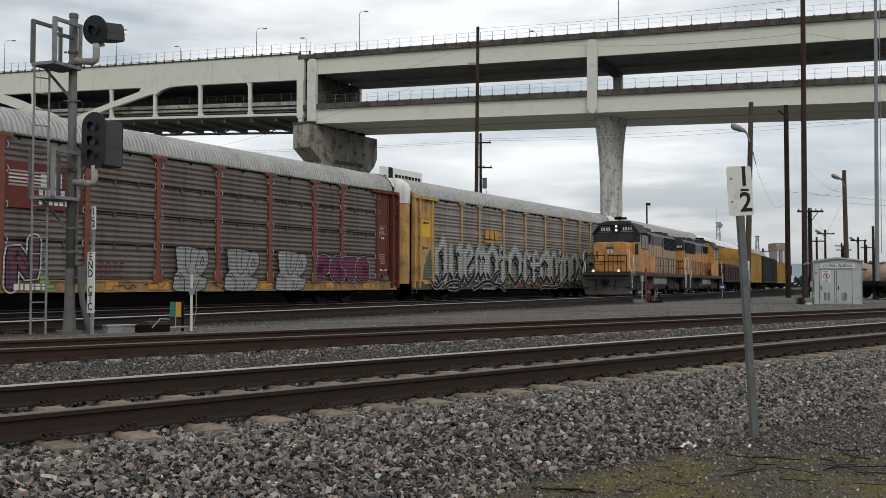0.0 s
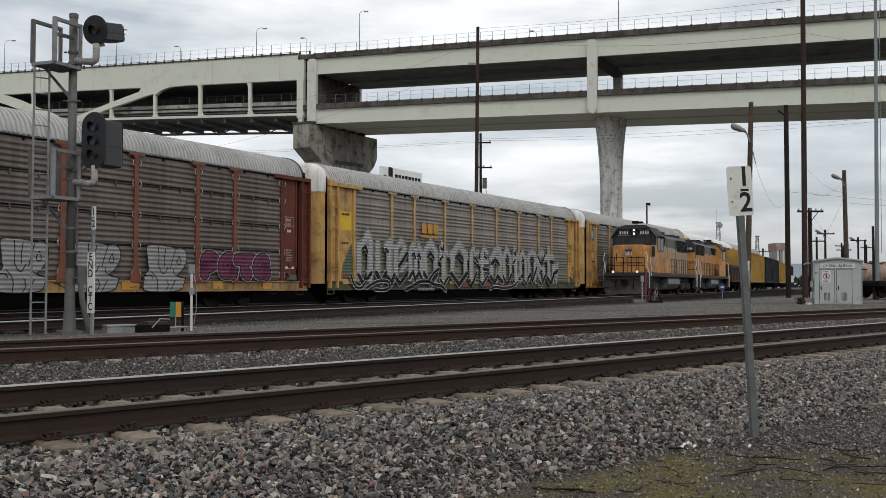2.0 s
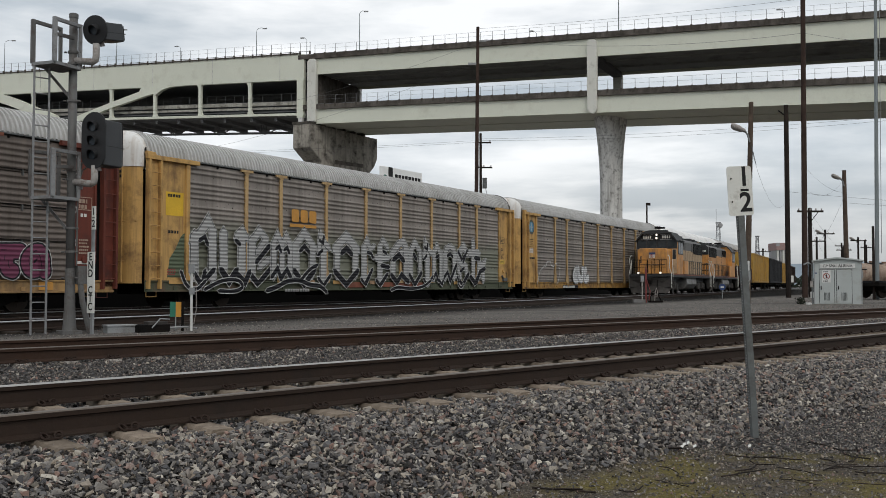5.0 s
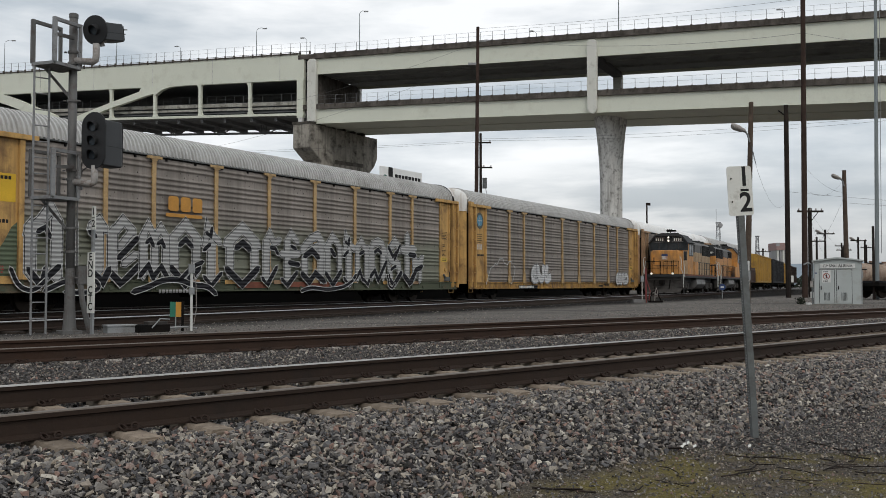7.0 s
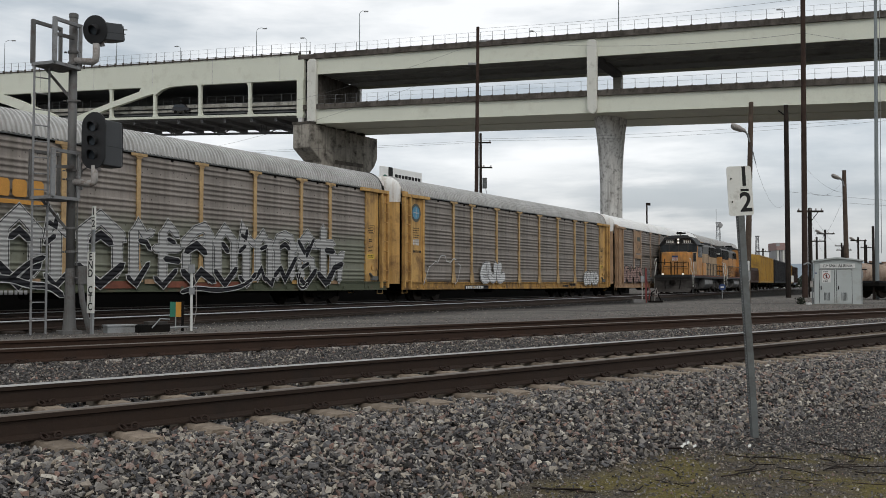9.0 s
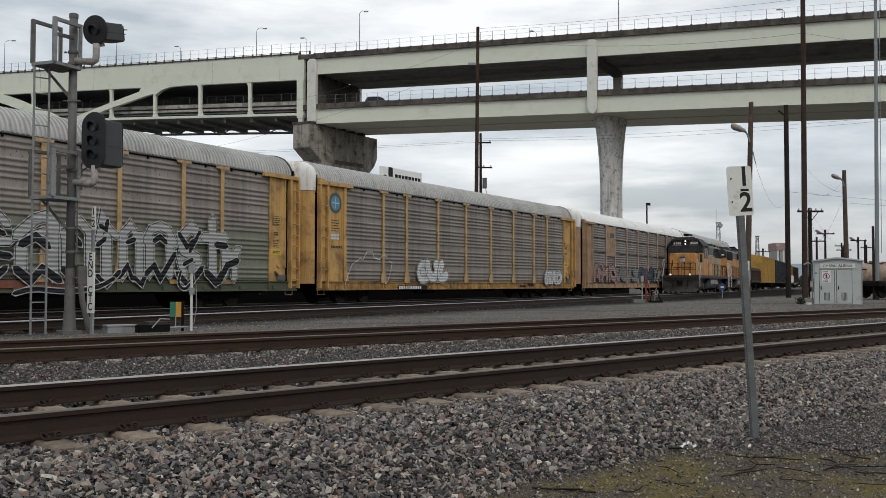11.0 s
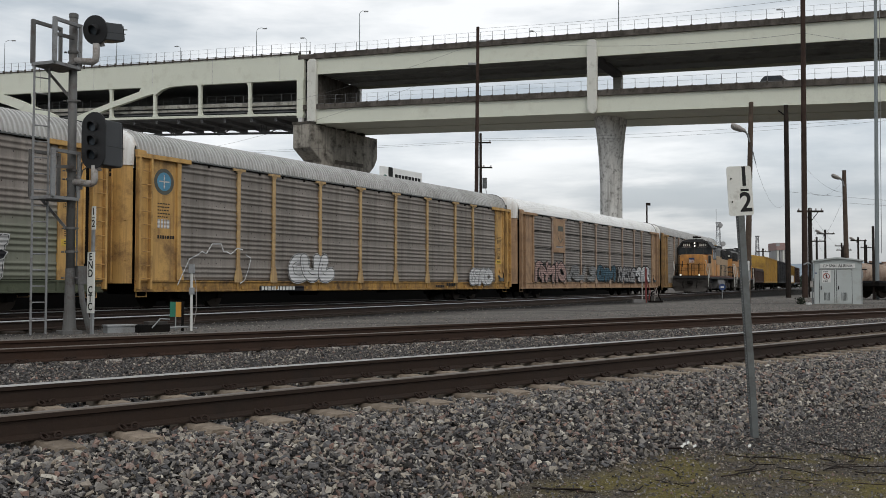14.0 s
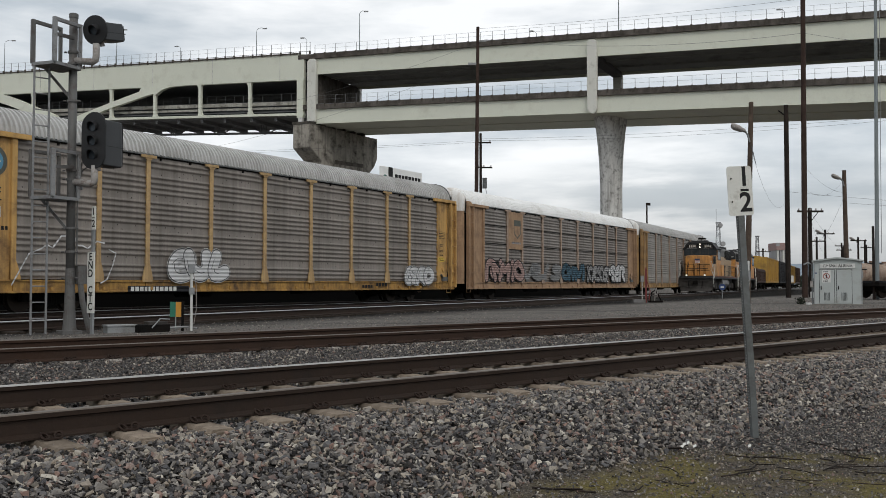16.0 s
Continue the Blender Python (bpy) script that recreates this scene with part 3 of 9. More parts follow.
def tie_mesh(length, width, z, name, material):
    b = Mesh()
    h, w = length / 2, width / 2
    prof = [(-w, z - 0.2), (w, z - 0.2), (w * 0.9, z - 0.03), (w * 0.72, z), (-w * 0.72, z), (-w * 0.9, z - 0.03)]
    b.prism(prof, -h + 0.03, h - 0.03, "y")
    for s in (-1, 1):
        b.prism([(-w * 0.9, z - 0.2), (w * 0.9, z - 0.2), (w * 0.72, z - 0.04), (w * 0.55, z - 0.015), (-w * 0.55, z - 0.015), (-w * 0.72, z - 0.04)], s * (h - 0.03), s * h, "y")
    return b.data(name, material)


CONCRETE_TIE = tie_mesh(2.52, 0.245, 0.0, "tie", M_TIE)
BURIED_TIE = tie_mesh(2.05, 0.19, 0.0, "tie", M_TIEPALE)
TIMBER_TIE = tie_mesh(2.59, 0.23, 0.0, "tie", M_WOODTIE)


def make_track(label, d, n, off, z_near, z_far, a0, a1, tie0, tie1, tie_data, clips, steel=None, worn=0.007, group="railway tracks", pale=True):
    """A track of two rails on ties; off is the near rail's distance across."""
    mid = n * (off + 0.755)
    cant = math.degrees(math.atan2(z_far - z_near, 1.51))
    rz = math.degrees(math.atan2(d.y, d.x))
    root = thing("track", pose(mid.x, mid.y, (z_near + z_far) / 2 - 0.186, 0, 0, rz) @ pose(0, 0, 0, cant, 0, 0), label, "railway track", group, "structure")
    for y in (-0.755, 0.755):
        body = Mesh()
        body.prism([(y + p[0], p[1]) for p in rail_profile()], a0, a1, "x")
        r = part("rail", body, steel or M_RAIL, root)
        top = Mesh().prism([(y - 0.0385, 0.1865 - worn), (y + 0.0385, 0.1865 - worn), (y + 0.0385, 0.180), (y + 0.031, 0.1885), (y - 0.031, 0.1885), (y - 0.0385, 0.180)], a0, a1, "x")
        part("rail_head", top, M_RAILPALE if y > 0 and pale else M_RAILTOP, r, "worn shiny running surface")
    k, a = 0, tie0
    while a < tie1:
        t = part("tie", tie_data, None, root, m=pose(a + random.uniform(-0.02, 0.02), random.uniform(-0.02, 0.02), -0.003, 0, 0, random.uniform(-0.6, 0.6)))
        if clips and a < clips:
            for y in (-0.755, 0.755):
                for s, rz2 in ((1, 0), (-1, 180)):
                    part("rail_clip", CLIP, None, t, m=pose(0, y, 0, 0, 0, rz2))
        a += 0.61
    return root


make_track("main line track with rusty rails on concrete ties", D1, N1, 7.02, -0.10, -0.047, -40, 160, 1.66, 42, CONCRETE_TIE, 30)
make_track("second main track with rusty rails on concrete ties", D2, N2, 12.9, 0.0, 0.024, -40, 160, 1.2, 48, BURIED_TIE, 16, M_RAILRUST, pale=False)

def curved_track(label, path, ss, z, tie0, tie1):
    root = thing("track", pose(0, 0, z - 0.186), label, "railway track", "railway tracks", "structure")
    for y in (-0.755, 0.755):
        body, top = Mesh(), Mesh()
        for b, prof in ((body, rail_profile()), (top, [(-0.0385, 0.166), (0.0385, 0.166), (0.0385, 0.180), (0.031, 0.1885), (-0.031, 0.1885), (-0.0385, 0.180)])):
            ring = []
            for s in ss:
                q, hd = path(s)
                lat = Vector((-math.cos(radians(hd)), math.sin(radians(hd)), 0))
                ring.append([q + lat * (y + c) + Vector((0, 0, h)) for c, h in prof + prof[:1]])
            b.sheet(ring)
            b.weld = True
        r = part("rail", body, M_RAIL, root)
        part("rail_head", top, M_RAILSHINE if y < 0 else M_RAIL, r, "worn shiny running surface")
    s = tie0
    while s < tie1:
        q, hd = path(s)
        part("tie", TIMBER_TIE, None, root, m=pose(q.x, q.y, -0.003, 0, 0, 90 - hd))
        s += 0.61
    return root


curved_track("yard track under the auto carriers, curving away", train_path, [-30 + 4 * i for i in range(80)], 0.0, 2.0, 100.0)
curved_track("yard track with dull rails on timber ties", loco_path, [-70 + 6 * i for i in range(60)], 0.10, -55.0, 45.0)


# ---- loose ballast stones ----
def ballast_material():
    m, n, l, p = nodes_of("crushed_ballast_stone")
    g = n.new("ShaderNodeNewGeometry").outputs["Random Per Island"]
    cr = n.new("ShaderNodeValToRGB")
    e = cr.color_ramp.elements
    e[0].position, e[0].color = 0.0, (0.014, 0.013, 0.013, 1)
    e[1].position, e[1].color = 1.0, (0.40, 0.37, 0.32, 1)
    for pos, col in ((0.16, (0.040, 0.038, 0.040)), (0.30, (0.088, 0.088, 0.092)), (0.42, (0.128, 0.116, 0.106)), (0.56, (0.185, 0.172, 0.158)), (0.63, (0.205, 0.132, 0.108)), (0.69, (0.066, 0.064, 0.068)), (0.79, (0.225, 0.208, 0.19)), (0.86, (0.21, 0.175, 0.14)), (0.96, (0.31, 0.285, 0.245))):
        k = e.new(pos)
        k.color = rgb(col)
    l.new(g, cr.inputs[0])
    co = n.new("ShaderNodeTexCoord").outputs["Object"]
    c = mix_node(n, l, ramp_node(n, l, noise_node(n, l, co, 70, 4), 0.5, 0.85), cr.outputs[0], (0.105, 0.088, 0.07))
    k = n.new("ShaderNodeHueSaturation")
    k.inputs["Saturation"].default_value, k.inputs["Value"].default_value = 1.06, 1.24
    l.new(c, k.inputs["Color"])
    l.new(k.outputs[0], p.inputs["Base Color"])
    p.inputs["Roughness"].default_value = 0.85
    p.inputs["Specular IOR Level"].default_value = 0.25
    l.new(bump_node(n, l, noise_node(n, l, co, 120, 3), 0.3, 0.004), p.inputs["Normal"])
    return m


M_BALLAST = ballast_material()


def crushed_forms(count, seed):
    """A set of sharp broken-stone shapes: hulls of a few uneven points."""
    rng, forms = random.Random(seed), []
    for _ in range(count):
        b = bmesh.new()
        for i in range(rng.choice((7, 8, 9, 10))):
            p = Vector((rng.uniform(-1, 1), rng.uniform(-1, 1), rng.uniform(-1, 1)))
            p /= max(0.35, max(abs(p.x), abs(p.y), abs(p.z))) ** rng.uniform(0.5, 1.0)
            b.verts.new(p)
        bmesh.ops.convex_hull(b, input=b.verts)
        bmesh.ops.delete(b, geom=[v for v in b.verts if not v.link_faces], context="VERTS")
        bmesh.ops.recalc_face_normals(b, faces=b.faces)
        b.verts.index_update()
        forms.append((np.array([v.co[:] for v in b.verts]), np.array([[v.index for v in f.verts] for f in b.faces])))
        b.free()
    return forms


FORMS = crushed_forms(48, 5)


def stones(name, label, spots, size, seed):
    """Many small broken stones at the given spots, one mesh."""
    rng = np.random.default_rng(seed)
    spots = np.asarray(spots)
    k = len(spots)
    r = size[0] + (size[1] - size[0]) * rng.random(k) ** 1.5
    stretch = np.array([1.0, 0.76, 0.54]) * (0.72 + 0.5 * rng.random((k, 3))) * r[:, None] * 0.82
    q = rng.normal(size=(k, 4)) * np.array([1, 0.45, 0.45, 1])
    q /= np.linalg.norm(q, axis=1)[:, None]
    w, x, y, z = q.T
    rot = np.stack([np.stack([1 - 2 * (y * y + z * z), 2 * (x * y - z * w), 2 * (x * z + y * w)], 1),
                    np.stack([2 * (x * y + z * w), 1 - 2 * (x * x + z * z), 2 * (y * z - x * w)], 1),
                    np.stack([2 * (x * z - y * w), 2 * (y * z + x * w), 1 - 2 * (x * x + y * y)], 1)], 1)
    pick = rng.integers(0, len(FORMS), k)
    vs, fs, n = [], [], 0
    for i, (base, tri) in enumerate(FORMS):
        own = np.nonzero(pick == i)[0]
        v = np.einsum("kij,kvj->kvi", rot[own], base[None] * stretch[own][:, None, :]) + spots[own][:, None, :]
        v[:, :, 2] += (r[own] * 0.28)[:, None]
        vs.append(v.reshape(-1, 3))
        fs.append((tri[None] + n + len(base) * np.arange(len(own))[:, None, None]).reshape(-1))
        n += len(base) * len(own)
    v, f = np.concatenate(vs), np.concatenate(fs)
    d = bpy.data.meshes.new(name)
    d.vertices.add(len(v))
    d.vertices.foreach_set("co", v.reshape(-1))
    d.loops.add(len(f))
    d.loops.foreach_set("vertex_index", f.astype(np.int32))
    d.polygons.add(len(f) // 3)
    d.polygons.foreach_set("loop_start", np.arange(0, len(f), 3, dtype=np.int32))
    d.update()
    d.validate()
    d.shade_flat()
    d.materials.append(M_BALLAST)
    return tagged(new(name, d), label, "ballast", kind="stuff")


def bare(x, y):
    """Whether a spot lies on the mossy dirt at the foot of the ballast."""
    c = N1.x * x + N1.y * y
    return c < 4.45 + 0.3 * noise.noise((x * 0.9, y * 0.9, 1.7)) and y < 8.05 + 0.4 * noise.noise((x * 0.8, y * 0.8, 5.2))


CLEAR = line_frame(30.02, 0)[1]


def scatter(count, c0, c1, a0, a1, seed, d, n, spread=1.0, lift=0.0, avoid=None, ties=False, clear=False, keep=1.0):
    rng = random.Random(seed)
    out = []
    while len(out) < count:
        c, a = c0 + (c1 - c0) * rng.random() ** spread, rng.uniform(a0, a1)
        q = d * a + n * c
        if abs(q.x) > 0.50 * q.y + 0.6 or q.y < 5.0:
            continue
        if avoid and any(abs(c - k) < 0.06 for k in avoid):
            continue
        if ties and 6.72 + 0.10 * math.sin(a * 5.3) < c < 9.05 and abs((a - 1.66 + 0.305) % 0.61 - 0.305) < 0.118:
            continue
        if clear and 18.8 < CLEAR.x * q.x + CLEAR.y * q.y < 33:
            continue
        if keep < 1 and bare(q.x, q.y) and rng.random() > keep:
            continue
        out.append((q.x, q.y, ground_z(q.x, q.y) + lift * rng.random()))
    return out


# ---- the two-level viaduct ----
# its own frame: x along the near face (falling towards +x), y back across the deck, z up
BX, BY = 26.5, 169.9
BROT = math.degrees(math.atan2(-0.4257, 0.905))
viaduct = thing("viaduct", pose(BX, BY, 0, 0, 0, BROT), "two-level road viaduct with pale green girders on concrete piers", "bridge")
SEAM, LEFT, RIGHT = -59.0, -380.0, 130.0


def low_z(s):
    return 31.35 - 0.038 * s


def up_z(s):
    return 41.45 - 0.0385 * s


def beam(name, s0, s1, zb, zt, y0, y1, material, step=12.0, parent=None, label=""):
    """A long member whose lower and upper levels follow zb(s) and zt(s)."""
    n = max(1, int((s1 - s0) / step))
    ss = [s0 + (s1 - s0) * i / n for i in range(n + 1)]
    b = Mesh()
    b.weld = True
    for a, c in zip(ss, ss[1:]):
        b.add([(a, y0, zb(a)), (c, y0, zb(c)), (c, y0, zt(c)), (a, y0, zt(a)), (a, y1, zb(a)), (c, y1, zb(c)), (c, y1, zt(c)), (a, y1, zt(a))],
              [(0, 1, 2, 3), (5, 4, 7, 6), (4, 5, 1, 0), (3, 2, 6, 7)] + ([(4, 0, 3, 7)] if a == ss[0] else []) + ([(1, 5, 6, 2)] if c == ss[-1] else []))
    return part(name, b, material, parent or viaduct, label)


DEPTH = 17.0
for zf, h in ((low_z, 2.95), (up_z, 3.2)):
    beam("girder", SEAM + 1.0, RIGHT, zf, lambda s: zf(s) + h, 0.0, 0.35, M_GIRDER, label="pale green steel girder")
    beam("girder", SEAM + 1.0, RIGHT, zf, lambda s: zf(s) + h, DEPTH - 0.35, DEPTH, M_GIRDER)
    for y in (5.5, 11.0) if zf is up_z else ():
        beam("stringer", SEAM + 1.0, RIGHT, lambda s: zf(s) + 0.2, lambda s: zf(s) + h - 0.2, y, y + 0.4, M_UNDER)
    if zf is low_z:
        beam("soffit", SEAM + 1.0, RIGHT, lambda s: zf(s) + 0.06, lambda s: zf(s) + 0.5, 0.36, 8.2, M_GIRDER, label="painted steel underside of the deck")
        beam("soffit", SEAM + 1.0, RIGHT, lambda s: zf(s) + 0.06, lambda s: zf(s) + 0.5, 9.2, DEPTH - 0.36, M_GIRDER)
    beam("soffit", SEAM + 1.0, RIGHT, lambda s: zf(s) + 0.52, lambda s: zf(s) + 0.7, 0.4, DEPTH - 0.4, M_UNDER, label="grey underside of the deck")
    beam("deck", SEAM - 3, RIGHT, lambda s: zf(s) + h, lambda s: zf(s) + h + 0.25, -0.45, DEPTH + 0.45, M_PARAPET)
    # vertical splice plates on the near girder
    for s in range(-52, 125, 33):
        b = Mesh().box(s - 0.45, s + 0.45, -0.03, 0.0, zf(s) + 0.02, zf(s) + h - 0.05)
        part("splice_plate", b, M_GIRDER, viaduct)
    for y0, y1 in ((-0.45, -0.15), (DEPTH + 0.15, DEPTH + 0.45)):
        beam("parapet", SEAM - 3, RIGHT, lambda s: zf(s) + h + 0.25, lambda s: zf(s) + h + 0.95, y0, y1, M_PARAPET, label="stained concrete parapet")


def left_top(s):
    return 48.05 - 0.0476 * (s + 60)


def left_bot(s):
    return 42.75 - 0.0495 * (s + 60)


def left_low(s):
    return 35.05 - 0.0545 * (s + 60)


beam("girder", LEFT, SEAM - 1.6, left_bot, left_top, -0.4, 0.4, M_GIRDER, label="deep pale green box girder")
beam("girder", LEFT, SEAM - 1.6, left_bot, left_top, DEPTH - 0.4, DEPTH + 0.4, M_GIRDER)
beam("soffit", LEFT, SEAM - 1.6, lambda s: left_bot(s) + 0.5, lambda s: left_bot(s) + 0.8, 0.4, DEPTH - 0.4, M_SOFFITSHADE)
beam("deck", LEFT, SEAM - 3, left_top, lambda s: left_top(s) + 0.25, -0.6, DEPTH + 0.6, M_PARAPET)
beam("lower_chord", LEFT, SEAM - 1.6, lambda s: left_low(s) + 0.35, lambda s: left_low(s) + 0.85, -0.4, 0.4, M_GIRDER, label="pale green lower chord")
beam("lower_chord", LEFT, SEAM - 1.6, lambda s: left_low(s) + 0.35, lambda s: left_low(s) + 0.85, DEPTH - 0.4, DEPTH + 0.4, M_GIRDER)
beam("soffit", LEFT, SEAM - 1.6, lambda s: left_low(s) + 0.1, lambda s: left_low(s) + 0.5, 0.5, DEPTH - 0.5, M_SOFFITSHADE)
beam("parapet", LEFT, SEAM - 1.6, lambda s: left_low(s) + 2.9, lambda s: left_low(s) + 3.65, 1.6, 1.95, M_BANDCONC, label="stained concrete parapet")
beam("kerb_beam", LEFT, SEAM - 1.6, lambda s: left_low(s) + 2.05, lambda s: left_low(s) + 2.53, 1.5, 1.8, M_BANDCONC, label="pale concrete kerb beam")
beam("deck", LEFT, SEAM - 1.6, lambda s: left_low(s) + 1.5, lambda s: left_low(s) + 1.72, 1.85, DEPTH - 0.5, M_SOFFITSHADE)
beam("parapet", LEFT, SEAM - 1.6, lambda s: left_low(s) + 1.72, lambda s: left_low(s) + 2.9, DEPTH - 1.95, DEPTH - 1.6, M_PARAPET)
for i, s in enumerate((-74.3, -87.45, -100.1, -112.9, -125.2, -137.6, -150, -162.5, -175, -187.5)):
    for y in (0.0, DEPTH):
        b = Mesh()
        w, zb, zt = 0.34, left_low(s) + 0.85, left_bot(s)
        prof = [(s - w * 1.5, zb), (s + w * 3.0, zb), (s + w * 1.5, zb + 0.45), (s + w, zb + 1.3), (s + w, zt - 0.9), (s + w * 1.3, zt - 0.3), (s + w * 2.0, zt), (s - w * 2.4, zt), (s - w * 1.3, zt - 0.5), (s - w, zt - 1.2), (s - w, zb + 0.6)]
        b.prism(prof, y - 0.3, y + 0.3, "y")
        part("hanger", b, M_GIRDER, viaduct, "pale green vertical hanger")
    for ds in (0, 6.2):
        z = left_low(s + ds)
        part("floor_beam", Mesh().box(s + ds - 0.3, s + ds + 0.3, 0.5, DEPTH - 0.5, z - 0.65, z + 0.1), M_SOFFITSHADE, viaduct)
for s in (-66.5, -84.0, -100.5, -118.0, -135.0, -152.0):
    part("girder_seam", Mesh().box(s - 0.06, s + 0.06, -0.43, -0.40, left_bot(s) + 0.05, left_top(s) - 0.03), M_COLUMN, viaduct, "welded girder seam")
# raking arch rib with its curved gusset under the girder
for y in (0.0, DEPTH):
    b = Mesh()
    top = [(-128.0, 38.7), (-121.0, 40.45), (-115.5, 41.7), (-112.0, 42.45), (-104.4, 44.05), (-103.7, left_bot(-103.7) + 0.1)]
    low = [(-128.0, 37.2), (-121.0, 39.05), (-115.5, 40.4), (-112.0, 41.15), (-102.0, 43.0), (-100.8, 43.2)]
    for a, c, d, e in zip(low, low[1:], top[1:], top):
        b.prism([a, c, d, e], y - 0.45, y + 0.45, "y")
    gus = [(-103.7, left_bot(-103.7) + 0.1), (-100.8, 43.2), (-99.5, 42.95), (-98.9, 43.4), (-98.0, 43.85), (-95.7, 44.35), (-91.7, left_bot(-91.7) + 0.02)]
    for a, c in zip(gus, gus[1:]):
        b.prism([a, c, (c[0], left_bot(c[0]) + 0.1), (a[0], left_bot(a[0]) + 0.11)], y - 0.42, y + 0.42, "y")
    # the far rib takes the dark grey, so its shade is in the colour
    part("arch_rib", b, M_GIRDER if y == 0 else M_SOFFITSHADE, viaduct, "pale green raking arch rib" if y == 0 else "far arch rib with its shade painted dark")
# the next arch rib rises to the other side from the same springing
for y in (0.0, DEPTH):
    b = Mesh()
    top = [(-128, 38.6), (-130, 40.7), (-132.4, 41.7), (-136.9, 43.3), (-140.7, 44.8), (-145.1, 46.4), (-149, 47.6), (-158, 48.4)]
    for (s0, t0), (s1, t1) in zip(top, top[1:]):
        b.prism([(s0, t0 - 2.3), (s0, t0), (s1, t1), (s1, t1 - 2.3)], y - 0.55, y + 0.55, "y")
    part("arch_rib", b, M_GIRDER, viaduct, "pale green raking arch rib")
part("pier", Mesh().prism([(-130.5, 0), (-125.5, 0), (-125.8, 37.0), (-130.2, 37.0)], 1.0, DEPTH - 1.0, "y"), M_CONC, viaduct, "stained concrete pier")
# inspection truss hanging under the left span
lat = Mesh()
for i in range(9):
    s = -64.0 - 12.6 * i
    zl, zr = left_low(s - 12.6) - 1.85, left_low(s) - 1.85
    lat.rod((s, 8, zr), (s - 12.6, 8, zl), 0.17)
    lat.rod((s, 10.5, zr + 0.15), (s - 12.6, 10.5, zl + 0.15), 0.12)
    for ds in (-11.9, -12.6, -13.3):
        lat.rod((s + ds, 8, left_low(s + ds) - 1.85), (s + ds, 8, left_low(s + ds) + 0.1), 0.15)
    lat.rod((s - 11.0, 8, left_low(s - 11) - 1.85), (s - 6.3, 8, left_low(s - 6.3) + 0.1), 0.15)
    lat.rod((s - 14.0, 10.5, left_low(s - 14) - 1.85), (s - 18.0, 10.5, left_low(s - 18) + 0.1), 0.12)
part("lower_lattice", lat, M_SOFFITSHADE, viaduct, "dark steel bracing under the deck")
# dark sheet added along the far side, standing for the shade inside
beam("far_web", LEFT, SEAM - 1.6, lambda s: left_low(s) + 1.75, lambda s: left_bot(s) + 0.4, DEPTH - 1.3, DEPTH - 1.0, M_SOFFITSHADE, label="dark sheet added for the shade inside the span")
# end post of the left span
zb = left_low(-61)
part("end_post", Mesh().box(-62.25, -60.75, -0.5, 0.5, zb - 0.1, left_bot(-62)), M_GIRDER, viaduct)
part("bearing", Mesh().rod((-61.5, 0.0, 33.2), (-61.5, 0.0, zb - 0.1), 0.62, seg=16), M_COLUMN, viaduct)


def fence(s0, s1, zf, y, h=1.75, step=2.44):
    rail = Mesh()
    n = int((s1 - s0) / step)
    for k in (0.02, 0.55, 1.0):
        rail.rod((s0, y, zf(s0) + h * k), (s0 + n * step, y, zf(s0 + n * step) + h * k), 0.05 if k < 0.1 else 0.017, seg=5)
    r = part("fence_rail", rail, M_FENCE, viaduct, "thin grey steel fence")
    post = Mesh().box(-0.033, 0.033, -0.033, 0.033, -0.15, h).data("fence_post", M_FENCE)
    foot = Mesh().box(-0.16, 0.16, -0.12, 0.12, -0.55, 0.12).data("post_bracket", M_PARAPET)
    for i in range(n + 1):
        s = s0 + i * step
        part("fence_post", post, None, viaduct, m=pose(s, y, zf(s)))
        if y < 0:
            part("post_bracket", foot, None, viaduct, m=pose(s, y - 0.1, zf(s)))


def rail_u(s):
    return up_z(s) + 3.2 + 1.0


def rail_w(s):
    return left_top(s) + 0.45


def rail_l(s):
    return low_z(s) + 2.95 + 1.0


fence(SEAM + 1, 92, rail_u, -0.3)
fence(SEAM + 1, 92, rail_l, -0.3)
fence(-190, SEAM + 1, rail_w, -0.4, 1.9, 2.38)
fence(-170, SEAM - 3, lambda s: left_low(s) + 3.65, 1.75, 1.7)


def column(s, base_z, with_shaft):
    """A two-level frame: slim uprights at both faces, cross beams, and a flared round shaft."""
    z0, z1 = low_z(s) - 0.3, up_z(s) + 3.0
    for y in (-0.75, DEPTH - 0.15):
        b = Mesh()
        w = 0.9
        prof = [(s - w, z0 + 1.2), (s - w + 0.35, z0 + 0.4), (s - w + 1.0, z0), (s + w - 0.4, z0 + 0.1), (s + w, z0 + 0.7), (s + w, z1 - 0.5), (s + w - 0.4, z1), (s - w + 0.4, z1), (s - w, z1 - 0.5)]
        b.prism(prof, y, y + 0.95, "y")
        part("upright", b, M_UPRIGHT, viaduct, "rounded pale concrete upright", bevel=0.12)
    for zc in (low_z(s) + 0.75, up_z(s) + 0.2):
        part("cross_beam", Mesh().box(s - 0.9, s + 0.9, 0.2, DEPTH - 0.2, zc - 0.6, zc + 1.9), M_SOFFITSHADE, viaduct)
    if with_shaft:
        b = Mesh()
        rings = []
        zt = low_z(s) + 0.05
        for k, (zz, rx, ry) in enumerate(((zt, 2.85, 5.2), (zt - 2.4, 2.5, 4.3), (zt - 6, 2.25, 3.2), (zt - 9, 2.1, 2.7), (zt - 13, 2.0, 2.4), (base_z, 2.0, 2.1))):
            rings.append([(s + 0.9 + rx * math.cos(2 * math.pi * i / 28), DEPTH / 2 + ry * math.sin(2 * math.pi * i / 28), zz) for i in range(29)])
        b.sheet(rings)
        b.smooth = True
        part("shaft", b, M_COLUMN, viaduct, "flared pale concrete column shaft with peeling patches")


